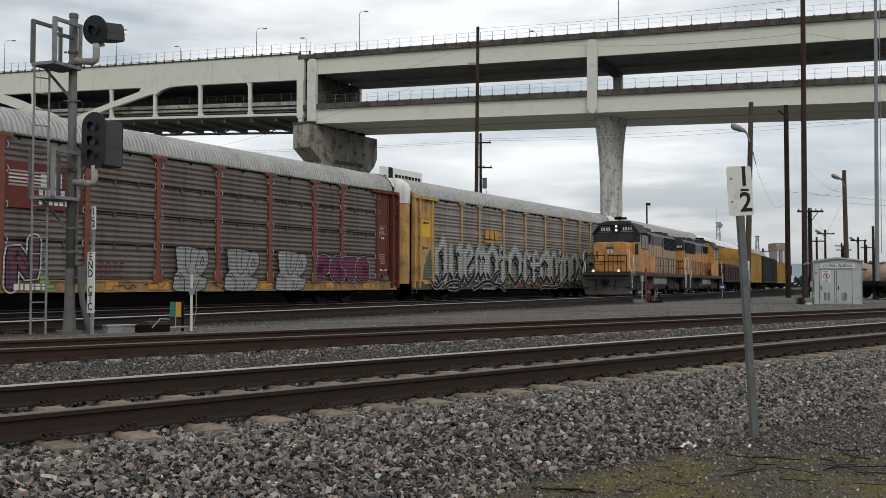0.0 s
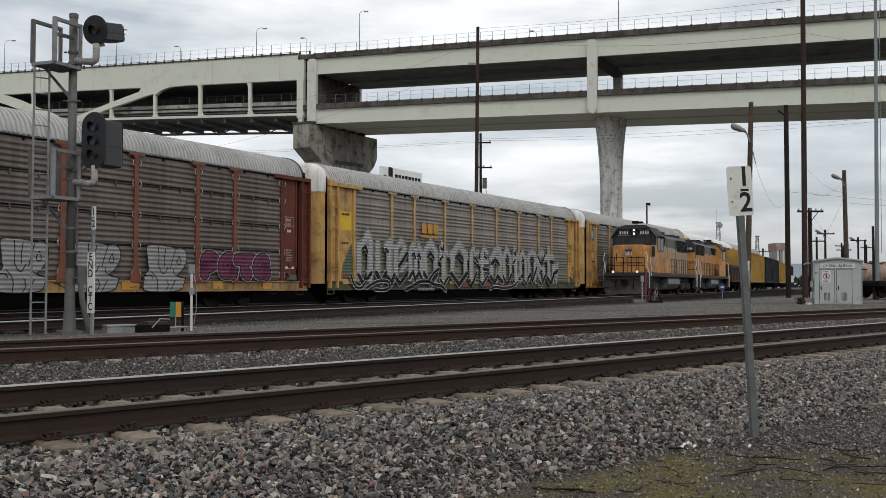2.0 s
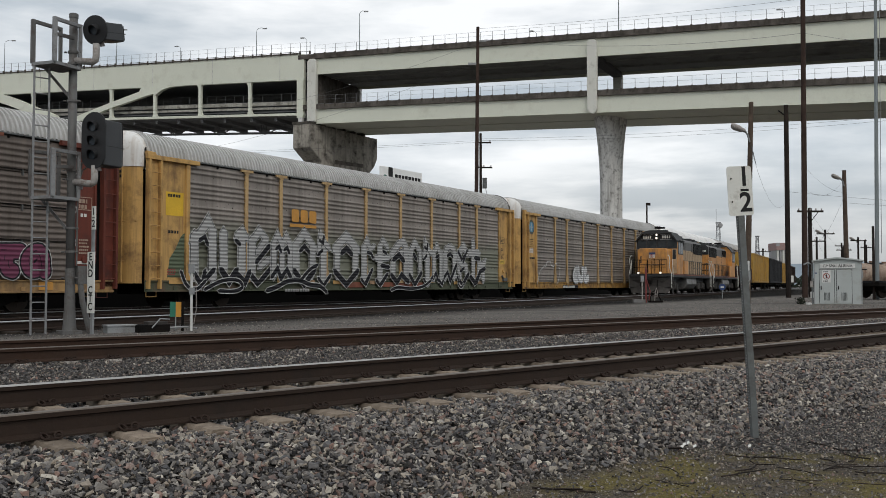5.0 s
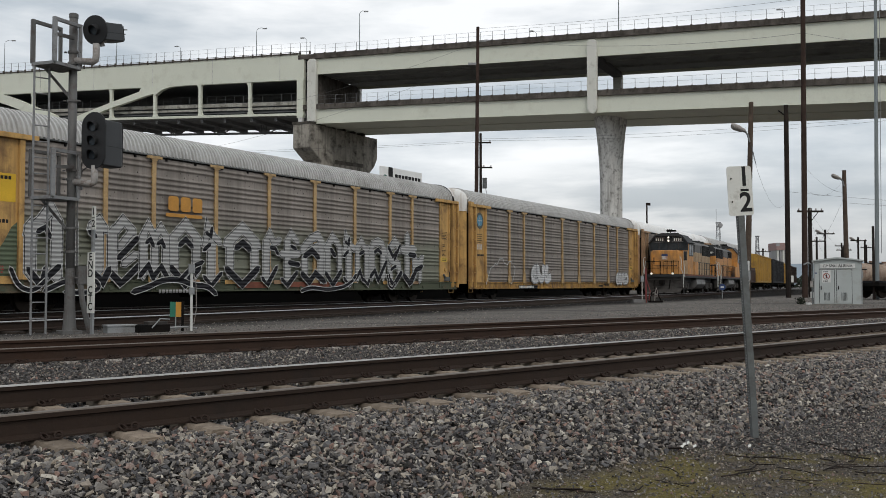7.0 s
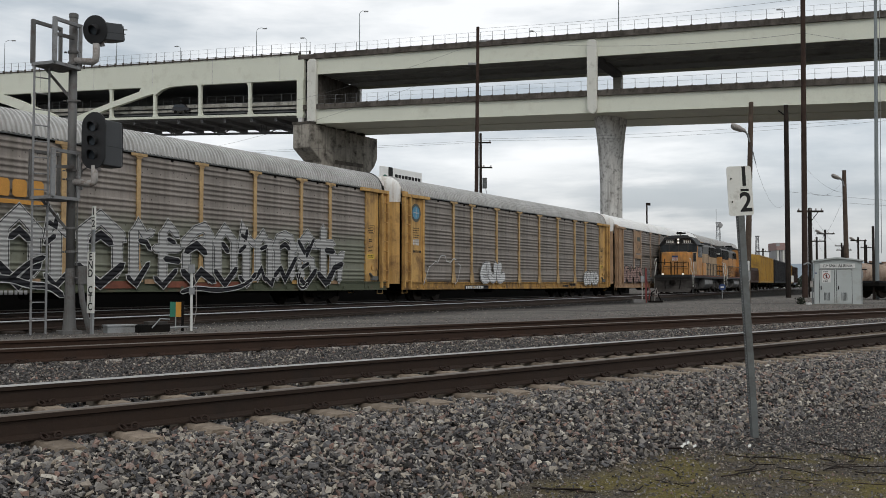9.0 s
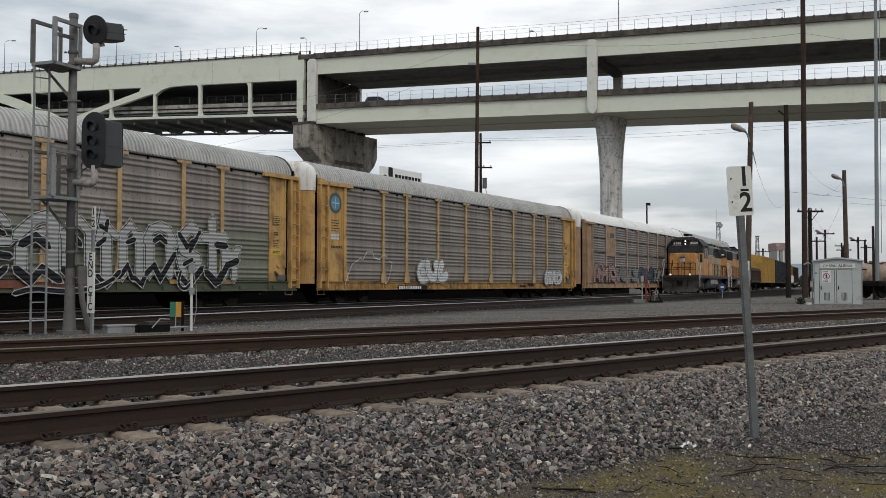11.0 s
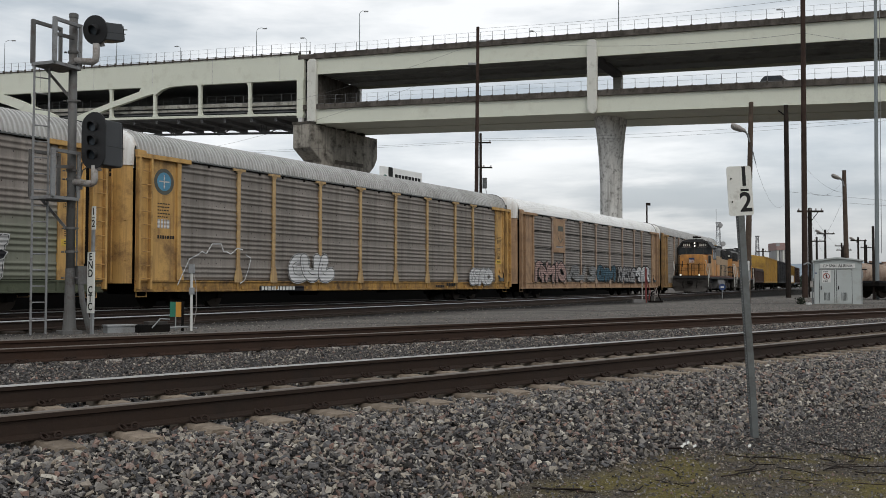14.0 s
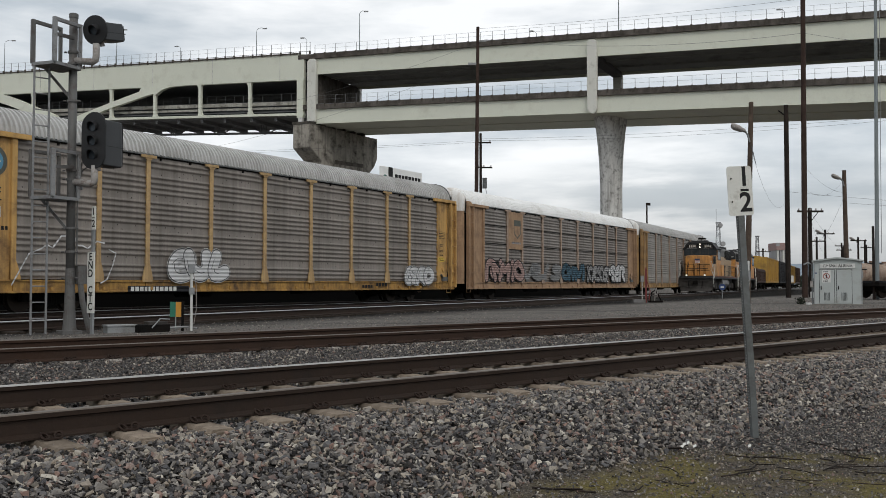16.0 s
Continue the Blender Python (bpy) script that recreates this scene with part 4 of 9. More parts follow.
column(0.2, -0.2, True)
column(92.0, -0.2, True)


# big concrete pier between the spans
def pier():
    s, b = -58.6, Mesh()
    zt = 33.9
    prof = [(-1.5, zt), (2.6, zt - 0.1), (2.6, zt - 0.55), (17.0, zt - 1.15), (18.5, zt - 1.15), (18.5, zt - 5.6), (17.6, zt - 7.4), (15.5, zt - 9.5), (15.5, -0.2), (1.8, -0.2), (1.8, zt - 7.9), (-1.5, zt - 5.3)]
    b.prism(prof, s - 3.9, s + 0.4, "x")
    b.v = [(x + 0.2165 * (y + 1.5), y, z) for x, y, z in b.v]
    part("pier", b, M_CONC, viaduct, "dark stained concrete pier with a wide head", bevel=0.2)
    lip = Mesh().box(s - 4.0, s + 0.5, -1.6, 2.6, zt - 0.5, zt + 0.02)
    lip.v = [(x + 0.2165 * (y + 1.5), y, z) for x, y, z in lip.v]
    part("pier_lip", lip, M_PIERDARK, viaduct)
    # recess drawn as a darker strip on the face, its shade in the colour
    rec = Mesh().box(s + 0.4, s + 0.46, 5.5, 14, zt - 8.0, zt - 7.2)
    rec.v = [(x + 0.2165 * (y + 1.5), y, z) for x, y, z in rec.v]
    part("pier_recess", rec, M_PARAPET, viaduct)
    for y in range(3, 18, 3):
        part("bearing", Mesh().box(s - 1.6 + 0.22 * y, s + 0.2 + 0.22 * y, y - 0.4, y + 0.4, zt - 1.3, low_z(s) + 0.3, 0.1), M_PARAPET, viaduct)
    b = Mesh()
    w = 1.05
    z1 = up_z(s) + 3.1
    b.prism([(s - w, zt), (s + w, zt), (s + w, z1 - 0.5), (s + w - 0.4, z1), (s - w + 0.4, z1), (s - w, z1 - 0.5)], -0.75, 0.2, "y")
    part("upright", b, M_UPRIGHT, viaduct, "rounded pale concrete upright", bevel=0.12)
    b = Mesh().box(s - w, s + w, DEPTH, DEPTH + 0.9, zt - 0.2, z1)
    part("upright", b, M_COLUMN, viaduct)
    # wall added across the deck to fill the dark space between the levels
    part("cross_wall", Mesh().box(s - 0.3, s + 0.9, 0.3, DEPTH - 0.3, low_z(s) + 3.2, up_z(s) + 0.3), M_PARAPET, viaduct)


pier()


def viaduct_lamp(s, y, base, h, arm, turn=0.0):
    p = viaduct.matrix_basis @ Vector((s, y, base))
    lamp = thing("street_lamp", pose(p.x, p.y, p.z, 0, 0, turn), "slim grey street lamp on the viaduct parapet", "street lamp", "viaduct street lamps")
    part("pole", Mesh().rod((0, 0, 0), (0, 0, h), 0.10, 0.055, 8), M_STEELPOLE, lamp)
    part("arm", Mesh().pipe([(0, 0, h), (arm * 0.3, 0, h + 0.45), (arm * 0.7, 0, h + 0.6), (arm, 0, h + 0.5)], 0.045), M_STEELPOLE, lamp)
    part("lamp_head", Mesh().box(arm - 0.15, arm + 0.75, -0.17, 0.17, h + 0.35, h + 0.55, 0.08), M_GALV, lamp, "grey lamp head")
    return lamp


for s, y, h, arm in ((-147.4, -0.2, 7.5, 1.9), (-111.4, -0.2, 7.8, 1.6), (-72.6, -0.2, 5.5, 1.4), (-47.6, -0.2, 7.7, 1.0), (5.0, -0.2, 12.0, 1.2)):
    viaduct_lamp(s, y, (rail_u(s) if s > SEAM else rail_w(s)) - 0.3, h, arm)
for s, h in ((-107.8, 7.7), (-71.5, 7.5), (-16.5, 5.6), (31.0, 6.0)):
    viaduct_lamp(s, DEPTH + 0.2, (rail_u(s) if s > SEAM else rail_w(s)) - 0.3, h, -1.3)


def road_car():
    """A dark, tall car on the lower deck."""
    car = thing("car", pose(0, 0, 0), "dark sport utility car driving along the lower deck", "car")
    b = Mesh()
    side = [(-2.3, 0.4), (2.3, 0.38), (2.4, 0.95), (1.6, 1.15), (0.9, 1.85), (-1.7, 1.92), (-2.25, 1.3), (-2.35, 1.0)]
    b.prism(side, -0.85, 0.85, "y")
    part("body", b, M_CARPAINT, car, bevel=0.08)
    part("window", Mesh().prism([(1.35, 1.2), (0.85, 1.75), (-1.6, 1.8), (-2.0, 1.25)], -0.87, 0.87, "y"), M_GLASS, car, "dark glass")
    for x in (-1.4, 1.4):
        for y in (-0.8, 0.8):
            part("wheel", Mesh().rod((0, -0.1, 0), (0, 0.1, 0), 0.32, seg=16), M_BLACK, car, m=pose(x, y, 0.32))
    return car


ROAD_CAR = road_car()


# ---- auto carriers ----
POSTS = (1.90, 4.80, 6.78, 9.71, 12.60, 15.45, 18.29, 21.09, 23.02, 25.70)
CAR_LEN, PITCH = 27.4, 28.75
SILL0, SILL1, EAVE = 0.58, 0.96, 5.07


SEAMS = (2.08, 3.08, 4.08)


BANDS = (1.60, 2.62, 3.64, 4.50)


def rib(z, k=1.0):
    return [(z, 0.0), (z + 0.025, 0.010 * k), (z + 0.05, 0.044 * k), (z + 0.072, 0.058 * k), (z + 0.095, 0.050 * k), (z + 0.125, 0.016 * k), (z + 0.15, 0.0)]


def wavy_profile(z0, z1, lapped):
    """Heights and depths of the pressed side sheets: broad ribs with flat bands, or an open lap between sheets."""
    out, z = [(z0, 0.0)], z0 + 0.03
    while z < z1 - 0.16:
        near = [s for s in (SEAMS if lapped else BANDS) if z <= s < z + 0.18]
        if near and lapped:
            out += [(z + 0.012, 0.0), (z + 0.014, -0.08), (z + 0.036, -0.08), (z + 0.038, 0.03), (z + 0.07, 0.0)]
            z += 0.08
        elif near:
            z = near[0] + 0.13
            out += [(z - 0.01, 0.0)]
        else:
            out += rib(z, 0.6 if lapped else 0.66)
            z += 0.172
    return out + [(z1, 0.0)]


PROFILES = {k: wavy_profile(SILL1 + 0.02, EAVE - 0.05, k) for k in (True, False)}
PANELS = {}


def hole_data():
    """Rows of small dark slots along the flat bands of one side."""
    b = Mesh()
    rng = random.Random(6)
    for a, c in zip(POSTS, POSTS[1:]):
        n = int((c - a) / 0.42)
        for zc in BANDS:
            for dz in (-0.03, 0.10):
                for i in range(n):
                    x = a + 0.25 + (c - a - 0.5) * (i + (0.5 if dz > 0 else 0.0)) / n
                    if rng.random() < 0.5:
                        b.box(x - 0.008, x + 0.008, -1.622, -1.60, zc + dz - 0.018, zc + dz + 0.018)
    return b.data("slot_holes", M_BLACK)


HOLES = []


def side_panel(x0, x1, material):
    key = (round(x1 - x0, 2), material.name)
    if key not in PANELS:
        b = Mesh()
        w = x1 - x0
        prof = PROFILES[material in (M_SIDEDARK, M_SIDEPALE)]
        b.sheet([[(0, -d, z), (w, -d, z)] for z, d in prof])
        b.sheet([[(0, 0.09, z), (w, 0.09, z)] for z in (prof[0][0], prof[-1][0])])
        b.smooth = True
        PANELS[key] = b.data("side_panel", material)
    return PANELS[key]


def roof_z(y):
    u = abs(y) / 1.56
    return EAVE + 0.86 * (1 - u ** 3.6) ** 0.55 if u < 1 else EAVE


def roof_mesh():
    b = Mesh()
    ys = [-1.56 + 3.12 * (0.5 - 0.5 * math.cos(math.pi * i / 18)) for i in range(19)]
    rows, x, up = [], 0.10, 0
    while x < CAR_LEN - 0.25:
        for dx, r in ((0, 0.0), (0.018, 0.07), (0.08, 0.07), (0.098, 0.0)):
            rows.append([(x + dx, y * (1 + r * 0.5), roof_z(y) + r) for y in ys])
        x += 0.165
    b.sheet(rows)
    return b


ROOF_DATA = {}


def end_shell(x, sgn, z0, z1, bulge=0.38, half=1.5, taper=1.0):
    """A bowed end, as a half ellipse in plan, carried from z0 to z1."""
    b = Mesh()
    pts = [(x + sgn * bulge * (1 - abs(u) ** 4) ** 0.5, u * half) for u in [i / 10 - 1 for i in range(21)]]
    b.sheet([[(p[0], p[1], z) for p in pts] for z in (z0, (z0 + z1) / 2, z1)])
    return b


def cap_mesh(x, sgn):
    b = Mesh()
    us = [i / 10 - 1 for i in range(21)]
    plan = [(x + sgn * 0.40 * (1 - abs(u) ** 4) ** 0.5, u * 1.54) for u in us]
    rows = [[(p[0], p[1], z) for p in plan] for z in (4.70, 4.85, EAVE)]
    for k in (0.25, 0.5, 0.75, 0.9, 1.0):
        rows.append([(p[0] + (x - sgn * 0.12 - p[0]) * (0.45 * k ** 5 + 0.55 * (k > 0.95)), p[1], EAVE + (roof_z(p[1] * 0.985) + 0.045 - EAVE) * min(1, 0.1 + 0.98 * k)) for p in plan])
    b.sheet(rows)
    b.smooth = True
    return b


def wheelset():
    b = Mesh()
    b.smooth = False
    for y in (-0.75, 0.75):
        o = -1 if y < 0 else 1
        b.rod((0, y - 0.065, 0), (0, y + 0.065, 0), 0.42, seg=24)
        b.rod((0, y - o * 0.065, 0), (0, y - o * 0.10, 0), 0.455, seg=24)
        b.rod((0, y + o * 0.065, 0), (0, y + o * 0.11, 0), 0.12, seg=10)
        for i in range(4):
            b.rod((0.24 * math.cos(i * 1.571), y + o * 0.06, 0.24 * math.sin(i * 1.571)), (0.24 * math.cos(i * 1.571), y + o * 0.075, 0.24 * math.sin(i * 1.571)), 0.05, seg=6)
    b.rod((0, -1.0, 0), (0, 1.0, 0), 0.075, seg=8)
    return b.data("wheelset", M_WHEEL)


WHEELSET = wheelset()
ROLLERS = []


def bogie(parent, x, base=1.78):
    root = Mesh()
    for y in (-1.0, 1.0):
        prof = [(-base / 2 - 0.25, 0.36), (-base / 2 - 0.22, 0.56), (-0.45, 0.74), (0.45, 0.74), (base / 2 + 0.22, 0.56), (base / 2 + 0.25, 0.36), (base / 2 - 0.1, 0.36), (0.5, 0.30), (0.35, 0.22), (-0.35, 0.22), (-0.5, 0.30), (-base / 2 + 0.1, 0.36)]
        root.prism(prof, y - 0.07, y + 0.07, "y")
        for k in (-0.12, 0.0, 0.12):
            root.rod((k * 1.5, y * 1.02, 0.26), (k * 1.5, y * 1.02, 0.6), 0.06, seg=8)
        for k in (-base / 2, base / 2):
            root.box(k - 0.15, k + 0.15, y - 0.12, y + 0.12, 0.32, 0.56, 0.04)
    root.box(-0.2, 0.2, -1.05, 1.05, 0.45, 0.66)
    b = part("bogie", root, M_BLACK, parent, "dark steel bogie", m=pose(x, 0, 0))
    for k in (-base / 2, base / 2):
        w = part("wheelset", WHEELSET, None, b, m=pose(k, 0, 0.42))
        ROLLERS.append((w, k, 0.42, parent))
    return b


def post_mesh(material, wide=0.105):
    b = Mesh()
    b.box(-wide, wide, -0.11, -0.085, SILL1 - 0.02, EAVE - 0.02)
    b.box(-0.035, 0.035, -0.09, 0.02, SILL1 - 0.02, EAVE - 0.02)
    b.box(-0.32, 0.32, -0.14, -0.08, EAVE - 0.10, EAVE - 0.01)
    b.prism([(-0.17, EAVE - 0.10), (0.17, EAVE - 0.10), (wide, EAVE - 0.18), (-wide, EAVE - 0.18)], -0.125, -0.08, "y")
    b.prism([(-0.20, SILL1 - 0.06), (0.20, SILL1 - 0.06), (0.20, SILL1 + 0.12), (wide, SILL1 + 0.55), (-wide, SILL1 + 0.55), (-0.20, SILL1 + 0.12)], -0.125, -0.08, "y")
    return b.data("post", material)


def flat(b, pts, y):
    b.add([(x, y, z) for x, z in pts], [tuple(range(len(pts)))])


def strip(b, pts, y, w, closed=False):
    p = pts + pts[:1] if closed else pts
    for (x0, z0), (x1, z1) in zip(p, p[1:]):
        dx, dz = x1 - x0, z1 - z0
        q = math.hypot(dx, dz) or 1
        nx, nz = -dz / q * w / 2, dx / q * w / 2
        ex, ez = dx / q * w * 0.3, dz / q * w * 0.3
        b.add([(x0 + nx - ex, y, z0 + nz - ez), (x1 + nx + ex, y, z1 + nz + ez), (x1 - nx + ex, y, z1 - nz + ez), (x0 - nx - ex, y, z0 - nz - ez)], [(0, 1, 2, 3)])


def rounded(path, n=2):
    """Cut the corners of a line, keeping its ends."""
    for _ in range(n):
        out = [path[0]]
        for (x0, z0), (x1, z1) in zip(path, path[1:]):
            out += [(0.75 * x0 + 0.25 * x1, 0.75 * z0 + 0.25 * z1), (0.25 * x0 + 0.75 * x1, 0.25 * z0 + 0.75 * z1)]
        path = out + [path[-1]]
    return path


def brush(b, path, w, y, tip=0.0, ends=False):
    """A painted stroke of width w along a line: pointed ends drawn out by tip, or round ones."""
    n = len(path)
    d = []
    for i in range(n):
        (x0, z0), (x1, z1) = path[max(i - 1, 0)], path[min(i + 1, n - 1)]
        q = math.hypot(x1 - x0, z1 - z0) or 1
        d.append(((x1 - x0) / q, (z1 - z0) / q))
    row = []
    for i, ((x, z), (dx, dz)) in enumerate(zip(path, d)):
        k = 0.5 * w
        if 0 < i < n - 1:
            (ax, az), (bx, bz) = path[i - 1], path[i + 1]
            qa, qb = math.hypot(x - ax, z - az) or 1, math.hypot(bx - x, bz - z) or 1
            c = ((x - ax) * (bx - x) + (z - az) * (bz - z)) / (qa * qb)
            k *= min(1.7, 1 / max(0.3, math.sqrt(max(0.0, (1 + c) / 2))))
        row.append([(x - dz * k, y, z + dx * k), (x + dz * k, y, z - dx * k)])
    b.sheet(row)
    for (x, z), (dx, dz), s in ((path[0], d[0], -1), (path[-1], d[-1], 1)):
        if ends:
            arc = [(s * math.cos(t) * w / 2, math.sin(t) * w / 2) for t in [math.pi * (k / 8 - 0.5) for k in range(9)]]
            b.add([(x + dx * u - dz * v, y, z + dz * u + dx * v) for u, v in arc], [tuple(range(9))])
        elif tip:
            b.add([(x - dz * w / 2, y, z + dx * w / 2), (x + s * dx * tip, y, z + s * dz * tip), (x + dz * w / 2, y, z - dx * w / 2)], [(0, 1, 2)])


# round letter forms in a unit box, each one or more lines of the spray can
ROUND = {
    "S": [[(.85, .85), (.5, 1.0), (.12, .78), (.45, .52), (.88, .30), (.55, .0), (.1, .10)]],
    "M": [[(.08, .0), (.14, .95), (.5, .35), (.86, .95), (.92, .0)]],
    "E": [[(.15, .48), (.82, .55), (.75, .95), (.35, 1.0), (.08, .55), (.2, .08), (.6, .0), (.95, .16)]],
    "P": [[(.15, .0), (.15, .95), (.6, 1.02), (.95, .76), (.6, .45), (.2, .45)]],
    "A": [[(.9, .0), (.82, .95), (.42, 1.0), (.05, .55), (.2, .05), (.55, .02), (.82, .4)]],
    "T": [[(-.05, .9), (1.05, .95)], [(.5, .9), (.42, .12), (.72, .0)]],
    "G": [[(.92, .85), (.5, 1.02), (.08, .6), (.18, .08), (.6, -.02), (.95, .2), (.85, .5), (.5, .48)]],
    "U": [[(.1, 1.0), (.1, .3), (.45, -.02), (.88, .3), (.9, 1.0)]],
    "L": [[(.35, 1.0), (.3, .15), (.6, .0), (.95, .2)]],
    "N": [[(.08, .0), (.1, .97), (.88, .05), (.92, 1.0)]],
    "R": [[(.12, .0), (.12, .95), (.6, 1.0), (.92, .75), (.3, .48), (.95, .0)]],
    "O": [[(.5, 1.0), (.05, .7), (.08, .2), (.5, .0), (.92, .25), (.92, .75), (.55, 1.0)]],
    "V": [[(.08, 1.0), (.42, .02), (.58, .02), (.92, 1.0)]],
    "I": [[(.5, 1.0), (.45, .5), (.52, .0)]],
}


def bubble_tag(parent, word, x0, x1, z0, z1, fill, line, label, fat=0.40, rim=0.0, edge=0.05, over=1.0):
    """A word of fat round sprayed letters that overlap, each with a dark edge and where asked a pale rim."""
    step = (x1 - x0) / len(word)
    tall = z1 - z0
    for i, ch in enumerate(word):
        w = fat * step
        a, o, e = Mesh(), Mesh(), Mesh()
        y = -1.752 - 0.009 * i
        lines = [[(x0 + step * (i + 0.5 + 0.80 * over * (px - 0.5 + 0.22 * (over - 1) * math.sin(i * 2.1 + pz * 3))), z0 + w * 0.5 + (tall - w) * pz) for px, pz in p] for p in ROUND[ch]]
        for k, p in enumerate(lines):
            p = rounded(p)
            brush(a, p, w, y - 0.003 - 0.0006 * k, ends=True)
            brush(o, p, w + 2 * edge, y - 0.0006 * k, ends=True)
            if rim:
                brush(e, p, w + 2 * edge + 2 * rim, y + 0.003 - 0.0006 * k, ends=True)
            # thin inner strokes that shape the letter
            m = len(p) // 3
            strip(o, [(qx + w * 0.12, qz + w * 0.10) for qx, qz in p[m:2 * m]], y - 0.0055, 0.022)
            strip(o, [(qx - w * 0.22, qz - w * 0.16) for qx, qz in p[m // 3:m]], y - 0.0055, 0.02)
        g = part("graffiti_letter", a, fill, parent, label)
        part("outline", o, line, g)
        if rim:
            part("rim", e, M_SPRAYLINE, g)


def cloud_tag(parent, x0, x1, z0, z1):
    """One swollen three-letter shape that runs down over the sill, with thin dark lines between its letters."""
    rim = [(.06, .96), (.17, 1.0), (.30, .985), (.36, 1.0), (.49, .98), (.62, .97), (.72, .93), (.85, .97), (.96, .91), (1.0, .76), (.96, .59), (.85, .43), (.745, .37),
           (.79, .33), (.98, .30), (.94, .22), (.87, .01), (.02, .01), (-.02, .13), (.01, .24), (.01, .37), (.13, .48), (.085, .565), (.085, .72), (.055, .85)]
    cuts = [[(.32, .96), (.34, .72), (.32, .54), (.45, .35), (.55, .54)], [(.49, .93), (.45, .67), (.47, .54)], [(.72, .91), (.64, .67), (.60, .50)], [(.81, .78), (.72, .61), (.87, .59), (.81, .78)],
            [(.0, .35), (.17, .37), (.21, .28)], [(.17, .43), (.32, .28), (.30, .02)], [(.51, .28), (.57, .15), (.49, .02)], [(.72, .26), (.60, .02)], [(.68, .50), (.66, .39), (.97, .29)]]

    def at(q):
        return x0 + (x1 - x0) * q[0], z0 + (z1 - z0) * q[1]
    fill, line = Mesh(), Mesh()
    edge = rounded([at(q) for q in rim + rim[:1]])
    flat(fill, edge[:-1], -1.752)
    brush(line, edge, 0.035, -1.756)
    for i, c in enumerate(cuts):
        brush(line, rounded([at(q) for q in c]), 0.032, -1.757 - 0.0004 * i)
    g = part("graffiti_tag", fill, M_SPRAYFADED, parent, "faded white swollen graffiti")
    part("outline", line, M_SPRAYDARK, g)


